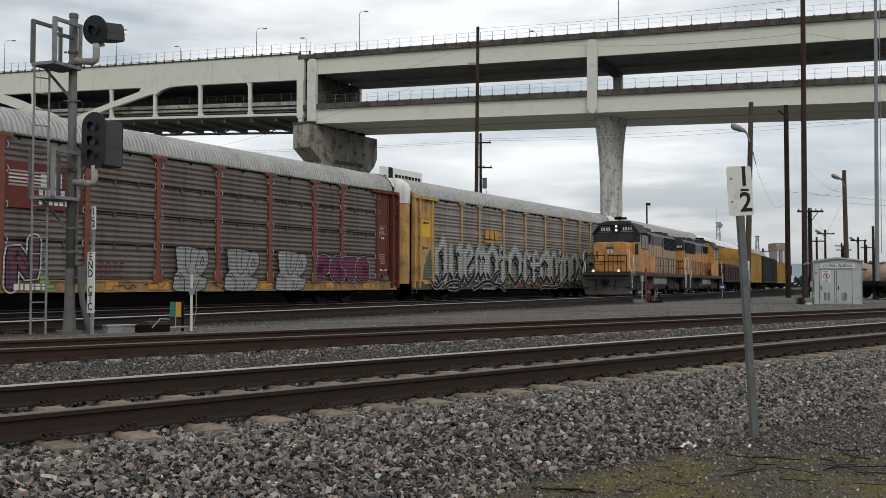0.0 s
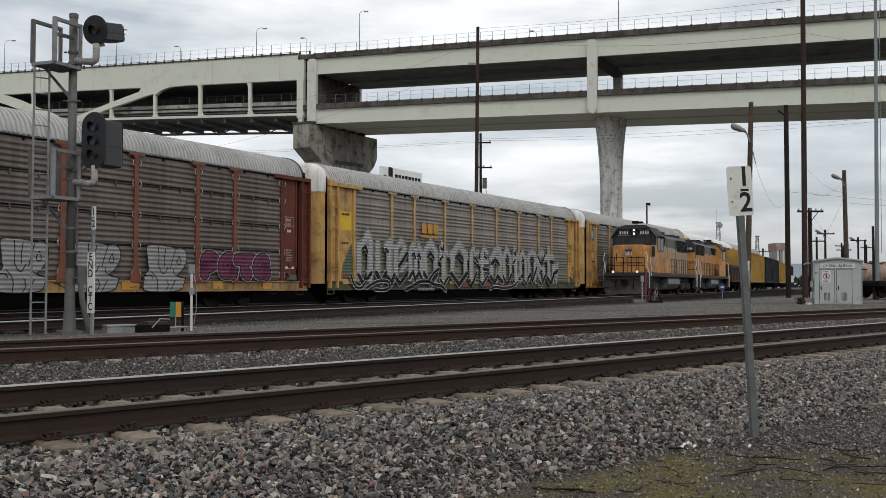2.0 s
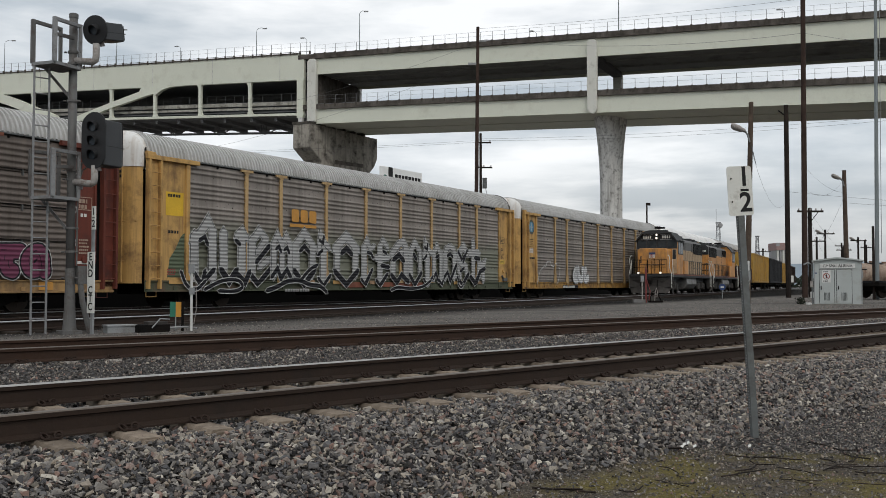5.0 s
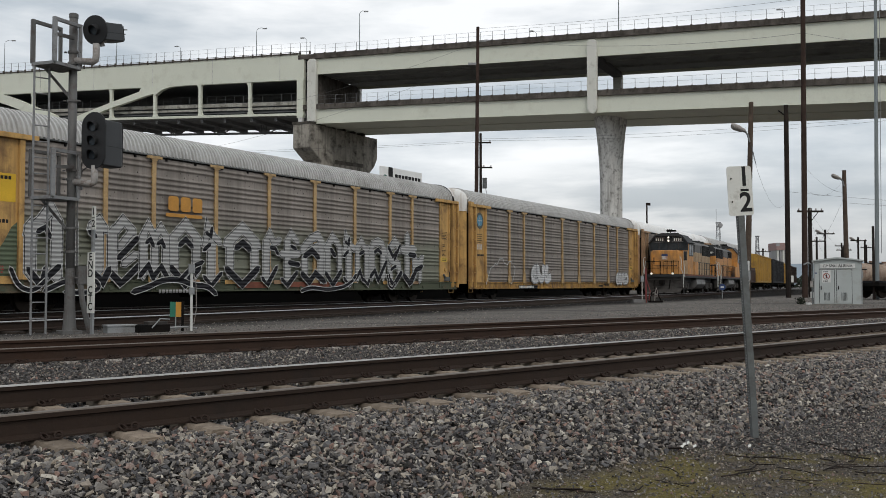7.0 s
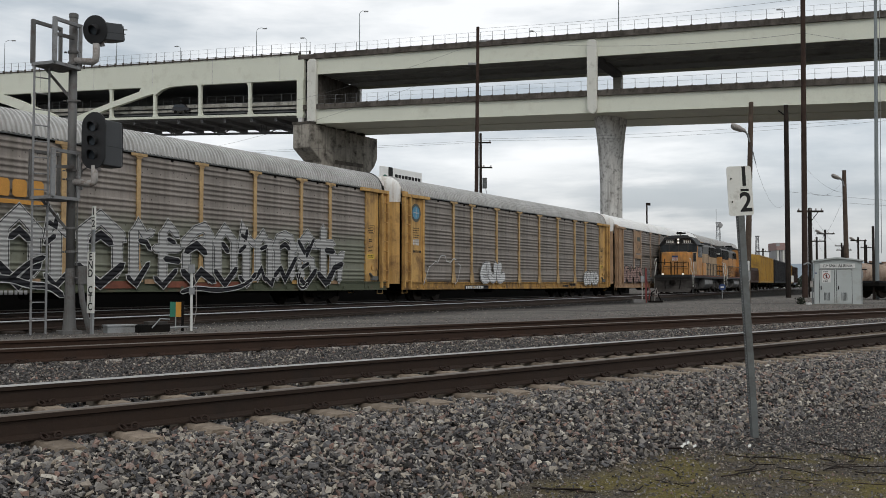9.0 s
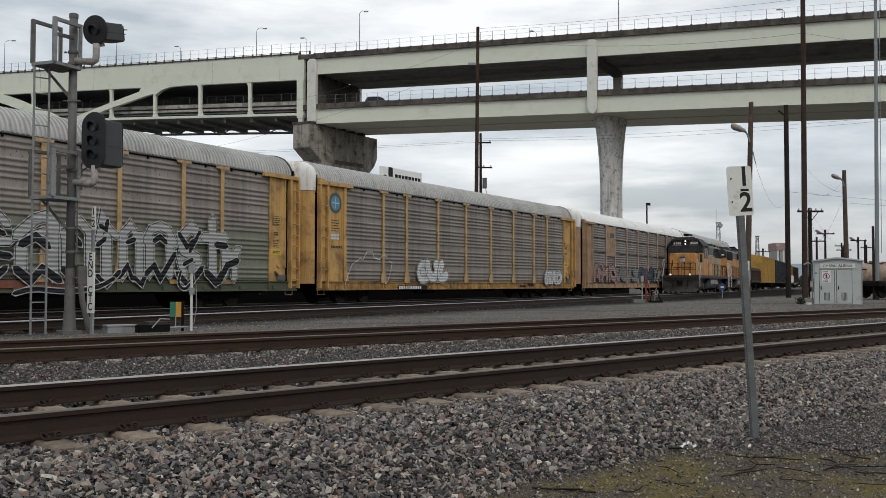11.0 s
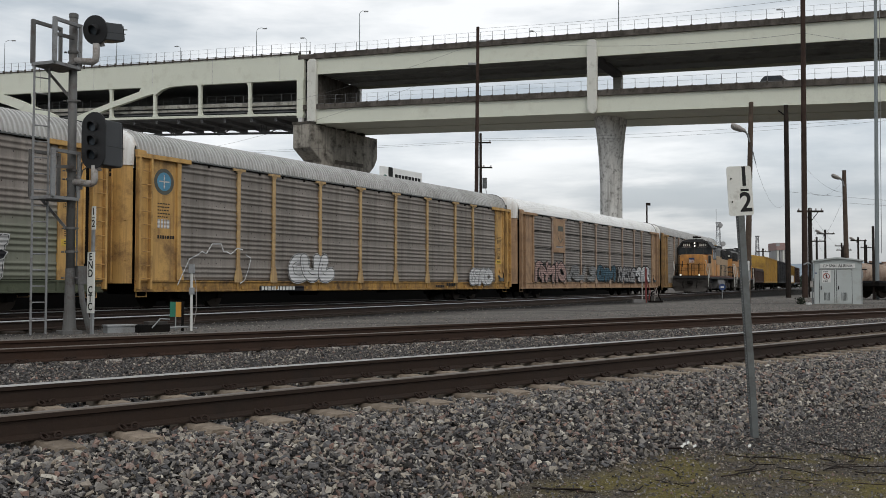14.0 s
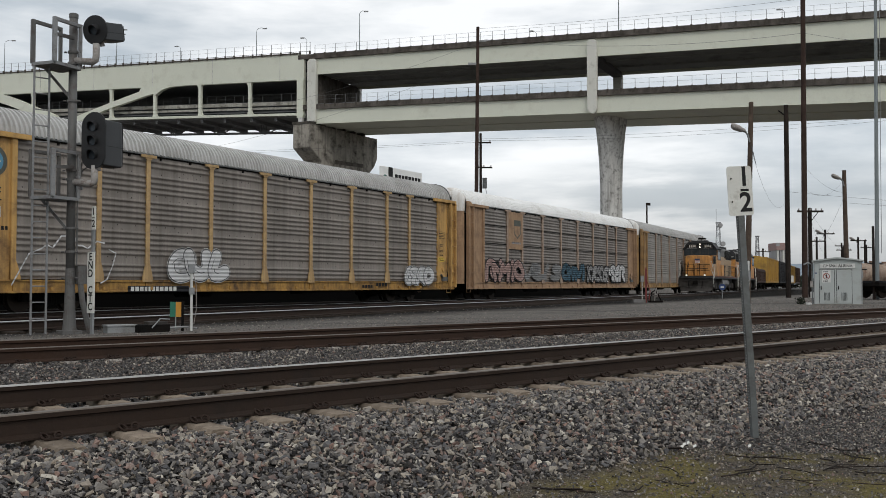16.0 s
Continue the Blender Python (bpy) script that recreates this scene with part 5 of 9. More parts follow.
# broken-pen letters in a unit box: s silver strokes, d dark strokes, each with its line and width
BROKEN = {
    "q": [("s", [(.14, .08), (.14, .92)], .30), ("s", [(.06, .80), (.40, 1.00), (.70, 1.26), (.88, 1.02)], .24), ("s", [(.86, 1.05), (.86, .02)], .31), ("d", [(.10, .14), (.42, -.12), (.56, .16)], .17), ("d", [(.56, -.02), (.92, .20)], .17), ("d", [(.34, .82), (.54, .90), (.66, .74)], .11)],
    "u": [("s", [(.16, 1.02), (.16, .18)], .30), ("s", [(.80, 1.06), (.80, .14)], .30), ("s", [(.60, .96), (.82, 1.10), (.98, .92)], .16), ("d", [(.08, .20), (.36, -.06), (.62, .20)], .20), ("d", [(.66, .10), (.92, -.08), (1.08, .16)], .17), ("d", [(.58, .86), (.72, .78)], .12)],
    "e": [("s", [(.16, .10), (.16, .88)], .31), ("s", [(.10, .80), (.50, 1.12), (.80, .90)], .22), ("d", [(.36, .40), (.60, .56), (.92, .78)], .17), ("s", [(.40, .62), (.76, .92)], .12), ("s", [(.52, .28), (.88, .46)], .14), ("d", [(.06, .14), (.42, -.10), (.66, .04), (1.0, .26)], .18)],
    "m": [("s", [(.12, .08), (.12, .86)], .24), ("s", [(.50, .06), (.50, .84)], .24), ("s", [(.88, .06), (.88, .86)], .24), ("s", [(.06, .80), (.28, 1.06), (.50, .80)], .15), ("s", [(.48, .80), (.70, 1.02), (.92, .80)], .15), ("d", [(.22, .72), (.34, .78), (.44, .66)], .12), ("d", [(.60, .70), (.72, .76), (.82, .64)], .12), ("d", [(.02, .06), (.28, .26), (.46, .00)], .16), ("d", [(.46, .04), (.72, .24), (.98, -.02)], .16)],
    "o": [("s", [(.15, .14), (.15, .84)], .28), ("s", [(.85, .14), (.85, .84)], .28), ("s", [(.06, .78), (.28, .96), (.50, 1.14), (.72, .96), (.94, .78)], .22), ("d", [(.32, .70), (.50, .82), (.70, .68)], .14), ("d", [(.06, .22), (.50, -.12), (.94, .24)], .20)],
    "O": [("s", [(.15, .10), (.15, .80)], .28), ("s", [(.85, .10), (.85, .80)], .28), ("s", [(.02, .74), (.20, .98), (.52, 1.06), (.80, .98), (1.0, .72)], .22), ("d", [(.30, .76), (.50, .84), (.70, .74)], .15), ("d", [(.04, .10), (.30, .26), (.52, .00), (.76, .24), (1.02, .50)], .17)],
    "r": [("s", [(.24, .04), (.24, .90)], .34), ("s", [(.20, .84), (.40, 1.06), (.66, .84), (.92, .92)], .20), ("d", [(.46, .74), (.70, .72), (.84, .60)], .15), ("d", [(.04, .02), (.30, -.12), (.78, .28)], .17)],
    "f": [("s", [(.34, .02), (.34, .92)], .32), ("s", [(.28, .84), (.56, 1.10), (.90, .90)], .20), ("s", [(.02, .60), (.98, .62)], .16), ("d", [(.44, .40), (.98, .36)], .20), ("d", [(.56, .80), (.80, .74)], .13), ("d", [(.06, .00), (.34, -.14), (.86, .16)], .18)],
    "a": [("s", [(.84, .06), (.84, .98)], .28), ("s", [(.16, .12), (.16, .52)], .28), ("s", [(.06, .72), (.44, 1.02), (.70, 1.10), (.90, .90)], .20), ("d", [(.16, .58), (.46, .72), (.72, .56)], .17), ("s", [(.30, .70), (.66, .82)], .12), ("d", [(.06, .14), (.36, -.06), (.60, .16), (.98, -.04)], .17)],
    "d": [("s", [(.16, .12), (.16, .84)], .28), ("s", [(.06, .78), (.46, 1.10), (.86, .84), (.86, .12)], .24), ("d", [(.36, .76), (.56, .62)], .18), ("d", [(.06, .16), (.46, -.12), (.94, .22)], .19)],
    "i": [("s", [(.48, .04), (.48, .78)], .46), ("s", [(.12, .70), (.36, 1.22), (.60, .92), (.94, .80)], .24), ("d", [(.20, .98), (.44, .92), (.50, 1.08)], .14), ("d", [(.08, .62), (.40, .74)], .16), ("d", [(.10, .04), (.50, -.14), (1.05, .12)], .19)],
    "n": [("s", [(.16, .06), (.16, .88)], .30), ("s", [(.82, .04), (.82, .82)], .30), ("s", [(.08, .80), (.46, 1.04), (.66, .84), (.92, .86)], .20), ("d", [(.32, .70), (.60, .76)], .15), ("d", [(.02, .02), (.34, .24), (.52, .00)], .17), ("d", [(.60, .02), (.90, -.12), (1.10, .14)], .16)],
    "s": [("s", [(.90, .84), (.56, 1.10), (.14, .82), (.22, .60), (.80, .42), (.84, .18)], .26), ("d", [(.10, .92), (.40, .66), (.62, .80)], .15), ("d", [(.50, .58), (.86, .98)], .14), ("s", [(.14, .38), (.30, .08)], .22), ("d", [(.06, .10), (.46, -.14), (.96, .22)], .19), ("d", [(.28, .30), (.58, .40)], .12)],
    "t": [("s", [(.26, .08), (.26, 1.26)], .26), ("s", [(.02, .88), (.60, .90)], .18), ("s", [(.60, .12), (.62, .66)], .20), ("s", [(.56, .62), (.80, .50), (.98, .66)], .16), ("s", [(.90, .56), (.86, .02)], .16), ("d", [(.36, .74), (.62, .72)], .14), ("d", [(.44, -.06), (.66, .30), (.94, .40)], .17), ("d", [(.10, .14), (.36, -.08), (.52, .12)], .18)],
}


def broken_tag(parent, letters, z0, z1):
    """A long row of silver broken-pen letters with dark feet, edged in white; letters gives each form and where it begins and ends."""
    h = z1 - z0
    for i, (ch, a, c) in enumerate(letters):
        fill, edge, dark, core = Mesh(), Mesh(), [], Mesh()
        w, y = c - a, -1.752 - 0.022 * (i % 2)
        for k, (kind, line, wide) in enumerate(BROKEN[ch]):
            p = [(a + w * px, z0 + h * pz) for px, pz in line]
            if kind == "s":
                wide = min(0.38, max(0.24, wide * w))
                tip = wide * 0.5
                brush(edge, p, wide + 0.085, y - 0.0003 * k, tip + 0.08)
                brush(core, p, wide + 0.03, y - 0.004 - 0.0003 * k, tip + 0.03)
                brush(fill, p, wide - 0.02, y - 0.008 - 0.0003 * k, tip)
            else:
                wide = min(0.25, max(0.15, wide * w * 0.9))
                tip = wide * 0.6
                brush(edge, p, wide + 0.06, y - 0.012 - 0.0003 * k, tip + 0.06)
                dark.append(Mesh())
                brush(dark[-1], p, wide, y - 0.016 - 0.0003 * k, tip)
        g = part("graffiti_letter", fill, M_SPRAYSILVER, parent, "silver blackletter-style graffiti letter edged in white")
        part("outline", edge, M_SPRAYLINE, g)
        part("inner_line", core, M_SPRAYDARK, g)
        for stroke in dark:
            part("dark_stroke", stroke, M_SPRAYDARK, g)


def swash(parent, path, w):
    """A long dark pen flourish with white edges, over the sill."""
    p = rounded(path)
    a, e = Mesh(), Mesh()
    brush(e, p, w + 0.06, -1.797, w)
    brush(a, p, w, -1.800, w * 0.8)
    g = part("graffiti_flourish", a, M_SPRAYDARK, parent, "black pen flourish edged in white")
    part("outline", e, M_SPRAYLINE, g)


def bars(parent, name, x0, z0, rows, w, h, gap, material, y, label="", letters=6, seed=1):
    """Lines of writing too small to read, as short plain bars."""
    b = Mesh()
    rng = random.Random(seed)
    for r in range(rows):
        x = x0
        for i in range(letters):
            ww = w * rng.uniform(0.6, 1.1)
            b.box(x, x + ww, y - 0.004, y, z0 - r * (h + gap), z0 - r * (h + gap) + h)
            x += ww + w * 0.35
    return part(name, b, material, parent, label)


def auto_carrier(label, paint, side, roof, seed, sill=None, posts=POSTS, post_paint=None, ladder_paint=None):
    """A closed auto carrier; x runs from its near end, the near side faces -y."""
    rng = random.Random(seed)
    car = thing("auto_carrier", pose(0, 0, 0), label, "freight car", "auto carriers in the far train")
    sill = sill or paint
    for sgn in (-1, 1):
        turn = pose(0, 0, 0) if sgn < 0 else pose(CAR_LEN, 0, 0, 0, 0, 180)
        edges = list(posts) if sgn < 0 else [CAR_LEN - p for p in reversed(posts)]
        for x0, x1 in zip(edges, edges[1:]):
            part("side_panel", side_panel(x0, x1, side), None, car, m=turn @ pose(x0, -1.615, 0))
        pd = post_mesh(post_paint or paint, 0.085)
        if side in (M_SIDEDARK, M_SIDEPALE):
            for z in SEAMS:
                part("lap_seam", Mesh().box(edges[0] + 0.02, edges[-1] - 0.02, -1.662, -1.60, z + 0.012, z + 0.032), M_BLACK, car, "dark open lap between sheets", m=turn)
        else:
            if not HOLES:
                HOLES.append(hole_data())
            tagged(part("slot_row", HOLES[0], None, car, m=turn), "rows of small dark slots", kind="stuff")
        for x in edges[1:-1]:
            part("post", pd, None, car, m=turn @ pose(x, -1.615, 0))
        rung = Mesh().rod((0, -1.765, 0), (0.52, -1.765, 0), 0.017, seg=5).data("rung", paint)
        stile = Mesh().box(-0.04, 0.04, -1.80, -1.655, SILL1 - 0.28, EAVE - 0.12).data("stile", paint)
        # near corner: a stout ladder at the very end, then a plain plate with a proud frame post
        e0, e1 = edges[0], edges[-1]
        part("corner_plate", Mesh().box(0.02, e0, -1.655, -1.60, SILL1, EAVE - 0.05), paint, car, m=turn)
        fr = Mesh().box(e0 - 0.17, e0, -1.745, -1.65, SILL1, EAVE - 0.12)
        fr.prism([(e0 - 0.17, SILL1), (e0 + 0.16, SILL1), (e0 + 0.12, SILL1 + 0.22), (e0, SILL1 + 0.55), (e0 - 0.17, SILL1 + 0.55)], -1.75, -1.655, "y")
        part("corner_frame", fr, paint, car, m=turn, bevel=0.012)
        head = Mesh().box(-0.06, e0 + 0.42, -1.79, -1.65, EAVE - 0.12, EAVE + 0.03).prism([(-0.06, EAVE + 0.03), (0.34, EAVE + 0.03), (0.30, EAVE + 0.12), (-0.06, EAVE + 0.14)], -1.77, -1.62, "y")
        part("overhead_rail", head, paint, car, "proud rail over the corner bay", m=turn, bevel=0.012)
        # far corner: a plate, an open joint backed in black for its shade, then the end ladder on its own narrow post
        part("corner_plate", Mesh().box(e1, e1 + 0.98, -1.655, -1.60, SILL1, EAVE - 0.05), paint, car, m=turn)
        part("corner_joint", Mesh().box(e1 + 0.98, CAR_LEN - 0.02, -1.60, -1.56, SILL1, EAVE - 0.05), M_BLACK, car, "open joint backed in black", m=turn)
        part("corner_plate", Mesh().box(CAR_LEN - 0.52, CAR_LEN, -1.66, -1.605, SILL1 - 0.2, EAVE - 0.1), ladder_paint or paint, car, m=turn)
        head = Mesh().box(e1 - 0.42, CAR_LEN + 0.06, -1.79, -1.65, EAVE - 0.12, EAVE + 0.03)
        part("overhead_rail", head, paint, car, "proud rail over the corner bay", m=turn, bevel=0.012)
        edge = Mesh().box(e1 - 0.02, e1 + 0.07, -1.70, -1.65, SILL1, EAVE - 0.12).box(e1 + 0.90, e1 + 0.98, -1.70, -1.65, SILL1 + 0.5, EAVE - 0.12)
        part("corner_frame", edge, paint, car, m=turn, bevel=0.008)
        latch = Mesh().box(e1 + 0.42, e1 + 0.86, -1.78, -1.656, SILL1 + 0.05, SILL1 + 0.24).rod((e1 + 0.30, -1.72, SILL1 + 0.35), (e1 + 0.62, -1.70, SILL1 + 0.12), 0.05)
        part("end_latch", latch, M_DARKGALV, car, "grimy door latch", m=turn)
        part("hand_brake", Mesh().rod((e1 + 0.55, -1.66, SILL1 + 0.62), (e1 + 0.55, -1.72, SILL1 + 0.62), 0.11, seg=12), paint, car, m=turn)
        for lx in (0.05, CAR_LEN - 0.49):
            lad = part("ladder", stile, None, car, "steel end ladder", m=turn @ pose(lx, 0, 0))
            part("stile", stile, None, lad, m=pose(0.50, 0, 0))
            for i in range(9):
                part("rung", rung, None, lad, m=pose(0, 0, SILL1 + 0.05 + i * 0.44))
        sl = Mesh()
        sl.prism([(-1.60, SILL0), (-1.70, SILL0), (-1.70, SILL0 + 0.05), (-1.66, SILL0 + 0.06), (-1.66, SILL1 - 0.06), (-1.70, SILL1 - 0.05), (-1.70, SILL1), (-1.60, SILL1)], 0.0, CAR_LEN, "x")
        part("side_sill", sl, sill, car, m=turn)
        gus = Mesh().box(-0.05, 0.05, -1.70, -1.64, SILL0 + 0.05, SILL1 - 0.05).data("sill_gusset", sill)
        brk = Mesh().box(0, 0.16, -1.715, -1.66, SILL0 + 0.06, SILL0 + 0.18, 0.02).data("sill_bracket", sill)
        for x in edges:
            part("sill_gusset", gus, None, car, m=turn @ pose(x, 0, 0))
        for i in range(14):
            part("sill_bracket", brk, None, car, m=turn @ pose(1.2 + i * 1.9, 0, 0))
    if roof.name not in ROOF_DATA:
        ROOF_DATA[roof.name] = roof_mesh().data("roof", roof)
    part("roof", ROOF_DATA[roof.name], None, car, "ribbed sheet roof")
    for x, w in ((0.30, 0.06), (CAR_LEN - 0.34, 0.10)):
        ws = Mesh()
        ys = [-1.60 + 3.2 * (0.5 - 0.5 * math.cos(math.pi * i / 18)) for i in range(19)]
        ws.sheet([[(x + dx, y, roof_z(y * 0.974) + h) for y in ys] for dx, h in ((0, 0.05), (0, 0.10), (w, 0.10), (w, 0.05))])
        part("weather_strip", ws, M_SIGBLACK if w > 0.08 else roof, car, "dark rubber strip across the roof end" if w > 0.08 else "")
    gut = Mesh()
    for y in (-1.60, 1.60):
        gut.box(0.3, CAR_LEN - 0.3, y - 0.05, y + 0.05, EAVE - 0.045, EAVE - 0.008)
    part("eave_channel", gut, M_BLACK, car)
    fl = Mesh()
    for y in (-1.60, 1.60):
        fl.box(0.3, CAR_LEN - 0.3, y - 0.075, y + 0.04, EAVE - 0.006, EAVE + 0.03)
    part("eave_flange", fl, M_DARKGALV, car, "dull grey eave flange")
    clipm = Mesh()
    for x in [0.6 + 1.35 * i for i in range(20)]:
        clipm.box(x, x + 0.05, -1.68, -1.60, EAVE - 0.12, EAVE - 0.05)
    tagged(part("eave_clip", clipm, M_BLACK, car), "row of small dark eave clips", kind="stuff")
    for x, sgn in ((0.0, -1), (CAR_LEN, 1)):
        sh = end_shell(x, sgn, SILL1 - 0.1, 4.72)
        sh.smooth = True
        d = part("end_door", sh, paint if paint is not M_RED else M_RED, car, "bowed end door")
        seam = Mesh()
        for u in (-0.62, 0.0, 0.62):
            xx = x + sgn * (0.38 * (1 - abs(u) ** 4) ** 0.5 + 0.012)
            seam.rod((xx, u * 1.5, SILL1 - 0.05), (xx, u * 1.5, 4.70), 0.03, seg=6)
        for zz in (1.6, 2.9):
            for u0, u1 in ((-0.95, -0.62), (-0.62, -0.1), (0.1, 0.62), (0.62, 0.95)):
                f = lambda u: x + sgn * (0.38 * (1 - abs(u) ** 4) ** 0.5 + 0.01)
                seam.rod((f(u0), u0 * 1.5, zz), (f(u1), u1 * 1.5, zz), 0.02, seg=5)
        part("door_seam", seam, paint, d)
        part("end_cap", cap_mesh(x, sgn), M_CAP, car, "stained white sheet-metal end cap")
        cp = Mesh()
        cp.box(min(x, x + sgn * 0.62), max(x, x + sgn * 0.62), -0.18, 0.18, 0.70, 1.0)
        cp.box(min(x + sgn * 0.5, x + sgn * 0.80), max(x + sgn * 0.5, x + sgn * 0.80), -0.22, 0.22, 0.72, 0.98, 0.06)
        part("coupler", cp, M_BLACK, car)
        for y in (-1.55, 1.55):
            step = Mesh()
            sx = x - sgn * 0.35
            step.pipe([(sx - 0.22, y, 0.95), (sx - 0.22, y, 0.42), (sx + 0.22, y, 0.42), (sx + 0.22, y, 0.95)], 0.022, 5)
            part("corner_step", step, paint, car)
    for zz, n, h, w, m in ((4.80, 4, 0.07, 0.09, M_INK), (4.50, 5, 0.10, 0.12, M_INK), (4.34, 6, 0.10, 0.11, M_INK)):
        mk = Mesh()
        for i in range(n):
            u = -0.62 + i * (w + 0.035) / 1.5
            xx = -0.405 * (1 - abs(u) ** 4) ** 0.5 - 0.008
            mk.box(xx - 0.003, xx, u * 1.5, u * 1.5 + w, zz, zz + h)
        tagged(part("end_marking", mk, m, car), "plain dark bars of small lettering", kind="stuff")
    und = Mesh()
    und.box(0.3, CAR_LEN - 0.3, -1.58, 1.58, 0.86, 1.0)
    und.box(0.6, CAR_LEN - 0.6, -0.33, 0.33, 0.50, 0.9)
    for i in range(9):
        und.box(4.6 + i * 2.2, 4.75 + i * 2.2, -1.5, 1.5, 0.62, 0.88)
    und.rod((9.0, -0.8, 0.55), (10.6, -0.8, 0.55), 0.18, seg=10)
    und.box(15.5, 16.6, -1.2, -0.6, 0.45, 0.85)
    part("underframe", und, M_BLACK, car)
    for x in (3.6, 23.65):
        bogie(car, x)
    return car


carrier_red = auto_carrier("auto carrier with oxide red posts, dark sheets and graffiti", M_RED, M_SIDEDARK, M_ROOF, 1, M_OCHRE, post_paint=M_POSTRED)
for x0, x1 in ((13.25, 14.95), (15.75, 17.65), (18.6, 20.55)):
    cloud_tag(carrier_red, x0, x1, 0.56, 2.14)
bubble_tag(carrier_red, "PATA", 21.2, 24.9, 1.0, 2.0, M_SPRAYPINK, M_SPRAYDARK, "magenta bubble graffiti", 0.44, 0.025, 0.05)
bubble_tag(carrier_red, "ROSE", 10.1, 11.15, 1.14, 1.56, M_SPRAYPINKDIM, M_SPRAYPINKDIM, "small faded magenta graffiti", 0.22, 0.0, 0.0)
bubble_tag(carrier_red, "VIN", 4.7, 8.0, 0.66, 2.2, M_SPRAYMAUVE, M_SPRAYDARK, "mauve block graffiti with a green edge", 0.30, 0.05, 0.05)
lime = Mesh()
flat(lime, [(8.02, 0.62), (8.6, 0.62), (8.5, 0.80), (8.38, 0.86), (8.32, 1.05), (8.15, 1.10), (8.05, 1.35)], -1.752)
part("lime_patch", lime, M_SPRAYLIME, carrier_red, "pale lime sprayed patch")
bars(carrier_red, "reporting_mark", 7.15, 0.66, 1, 0.15, 0.18, 0, M_SIGNWHITE, -1.79, letters=6, seed=15)
for x, s in ((10.7, 3), (12.0, 5), (15.2, 6), (18.1, 7)):
    rng = random.Random(s)
    ln = Mesh()
    strip(ln, rounded([(x + 0.12 * k, 0.78 + rng.uniform(-0.11, 0.11)) for k in range(9)]), -1.705, 0.03)
    part("sill_scrawl", ln, M_INK, carrier_red, "thin black scrawl on the sill")
for x, w in ((10.45, 0.5), (12.2, 0.9), (17.75, 0.7), (21.9, 0.5), (24.6, 0.5)):
    part("sill_patch", Mesh().box(x, x + w, -1.705, -1.70, 0.66, 0.90), M_DECALORANGE, carrier_red, "brighter yellow patch on the sill")
scuff = Mesh()
LATCH = Mesh().box(-0.022, 0.022, -1.685, -1.62, -0.15, 0.02).data("seam_latch", M_DARKGALV)
for x in POSTS:
    for z in SEAMS + (1.2, 4.75):
        for sx in (-1, 1):
            strip(scuff, [(x + sx * (0.13 + 0.05 * math.cos(k * 0.6 - 1.5)), z + 0.09 * math.sin(k * 0.6 - 1.5)) for k in range(6)], -1.738, 0.035)
for a, b in zip(POSTS, POSTS[1:]):
    for z in SEAMS:
        for u in (0.38, 0.72):
            x = a + (b - a) * u
            part("seam_latch", LATCH, None, carrier_red, m=pose(x, 0, z))
tagged(part("post_scuff", scuff, M_SPRAYLINE, carrier_red), "pale scuff marks beside the posts", kind="stuff")
part("logo_panel", Mesh().box(6.88, 9.55, -1.70, -1.69, 3.0, 4.32), M_RED, carrier_red, "red logo panel with plain white bars")
for k in range(5):
    part("logo_stripe", Mesh().box(7.0, 8.25 - 0.05 * k, -1.705, -1.70, 3.62 + 0.10 * k, 3.67 + 0.10 * k), M_SPRAYLINE, carrier_red)
bars(carrier_red, "logo_bar", 8.05, 3.66, 1, 0.36, 0.42, 0, M_SPRAYLINE, -1.705, letters=2)
bars(carrier_red, "logo_bar", 8.0, 3.42, 1, 0.20, 0.17, 0.06, M_SPRAYWHITE, -1.70, letters=5)
bars(carrier_red, "logo_bar", 8.0, 3.14, 1, 0.15, 0.19, 0.06, M_SPRAYWHITE, -1.70, letters=7, seed=3)
fr = Mesh()
strip(fr, [(25.98, 3.10), (26.52, 3.10), (26.52, 3.48), (25.98, 3.48)], -1.659, 0.025, True)
part("stencil_frame", fr, M_POSTPALE, carrier_red, "thin stencilled square")
bars(carrier_red, "stencil", 26.03, 3.30, 2, 0.09, 0.12, 0.05, M_POSTPALE, -1.66, letters=3, seed=2)
bars(carrier_red, "stencil", 26.1, 2.88, 1, 0.10, 0.10, 0, M_SIGNWHITE, -1.66, letters=2, seed=5)
bars(carrier_red, "stencil", 26.05, 2.15, 5, 0.06, 0.05, 0.05, M_POSTPALE, -1.66, letters=5, seed=3)
part("decal", Mesh().box(26.0, 26.55, -1.662, -1.656, 1.44, 1.53), M_SIGNWHITE, carrier_red, "thin pale decal strip")

carrier_green = auto_carrier("yellow auto carrier with grey sheets and a long white graffiti", M_YELLOW, M_SIDEGREEN, M_ROOF, 2, M_GREENSILL, post_paint=M_POST)
broken_tag(carrier_green, [("q", 1.92, 3.16), ("u", 3.28, 4.78), ("e", 4.84, 6.14), ("m", 6.14, 7.42), ("o", 7.44, 8.92), ("i", 8.98, 9.86), ("o", 10.1, 12.0), ("r", 12.1, 13.2), ("f", 13.26, 14.36), ("a", 14.44, 16.02), ("d", 16.06, 17.26), ("i", 17.3, 18.2), ("n", 18.24, 19.3), ("O", 19.32, 20.6), ("s", 20.72, 22.0), ("t", 21.96, 23.86)], 1.02, 2.66)
swash(carrier_green, [(1.45, 1.25), (1.7, 0.75), (2.2, 0.62), (2.6, 0.95)], 0.12)
swash(carrier_green, [(2.6, 0.66), (3.4, 0.98), (4.3, 1.02), (4.6, 0.72), (4.1, 0.56), (3.3, 0.60)], 0.13)
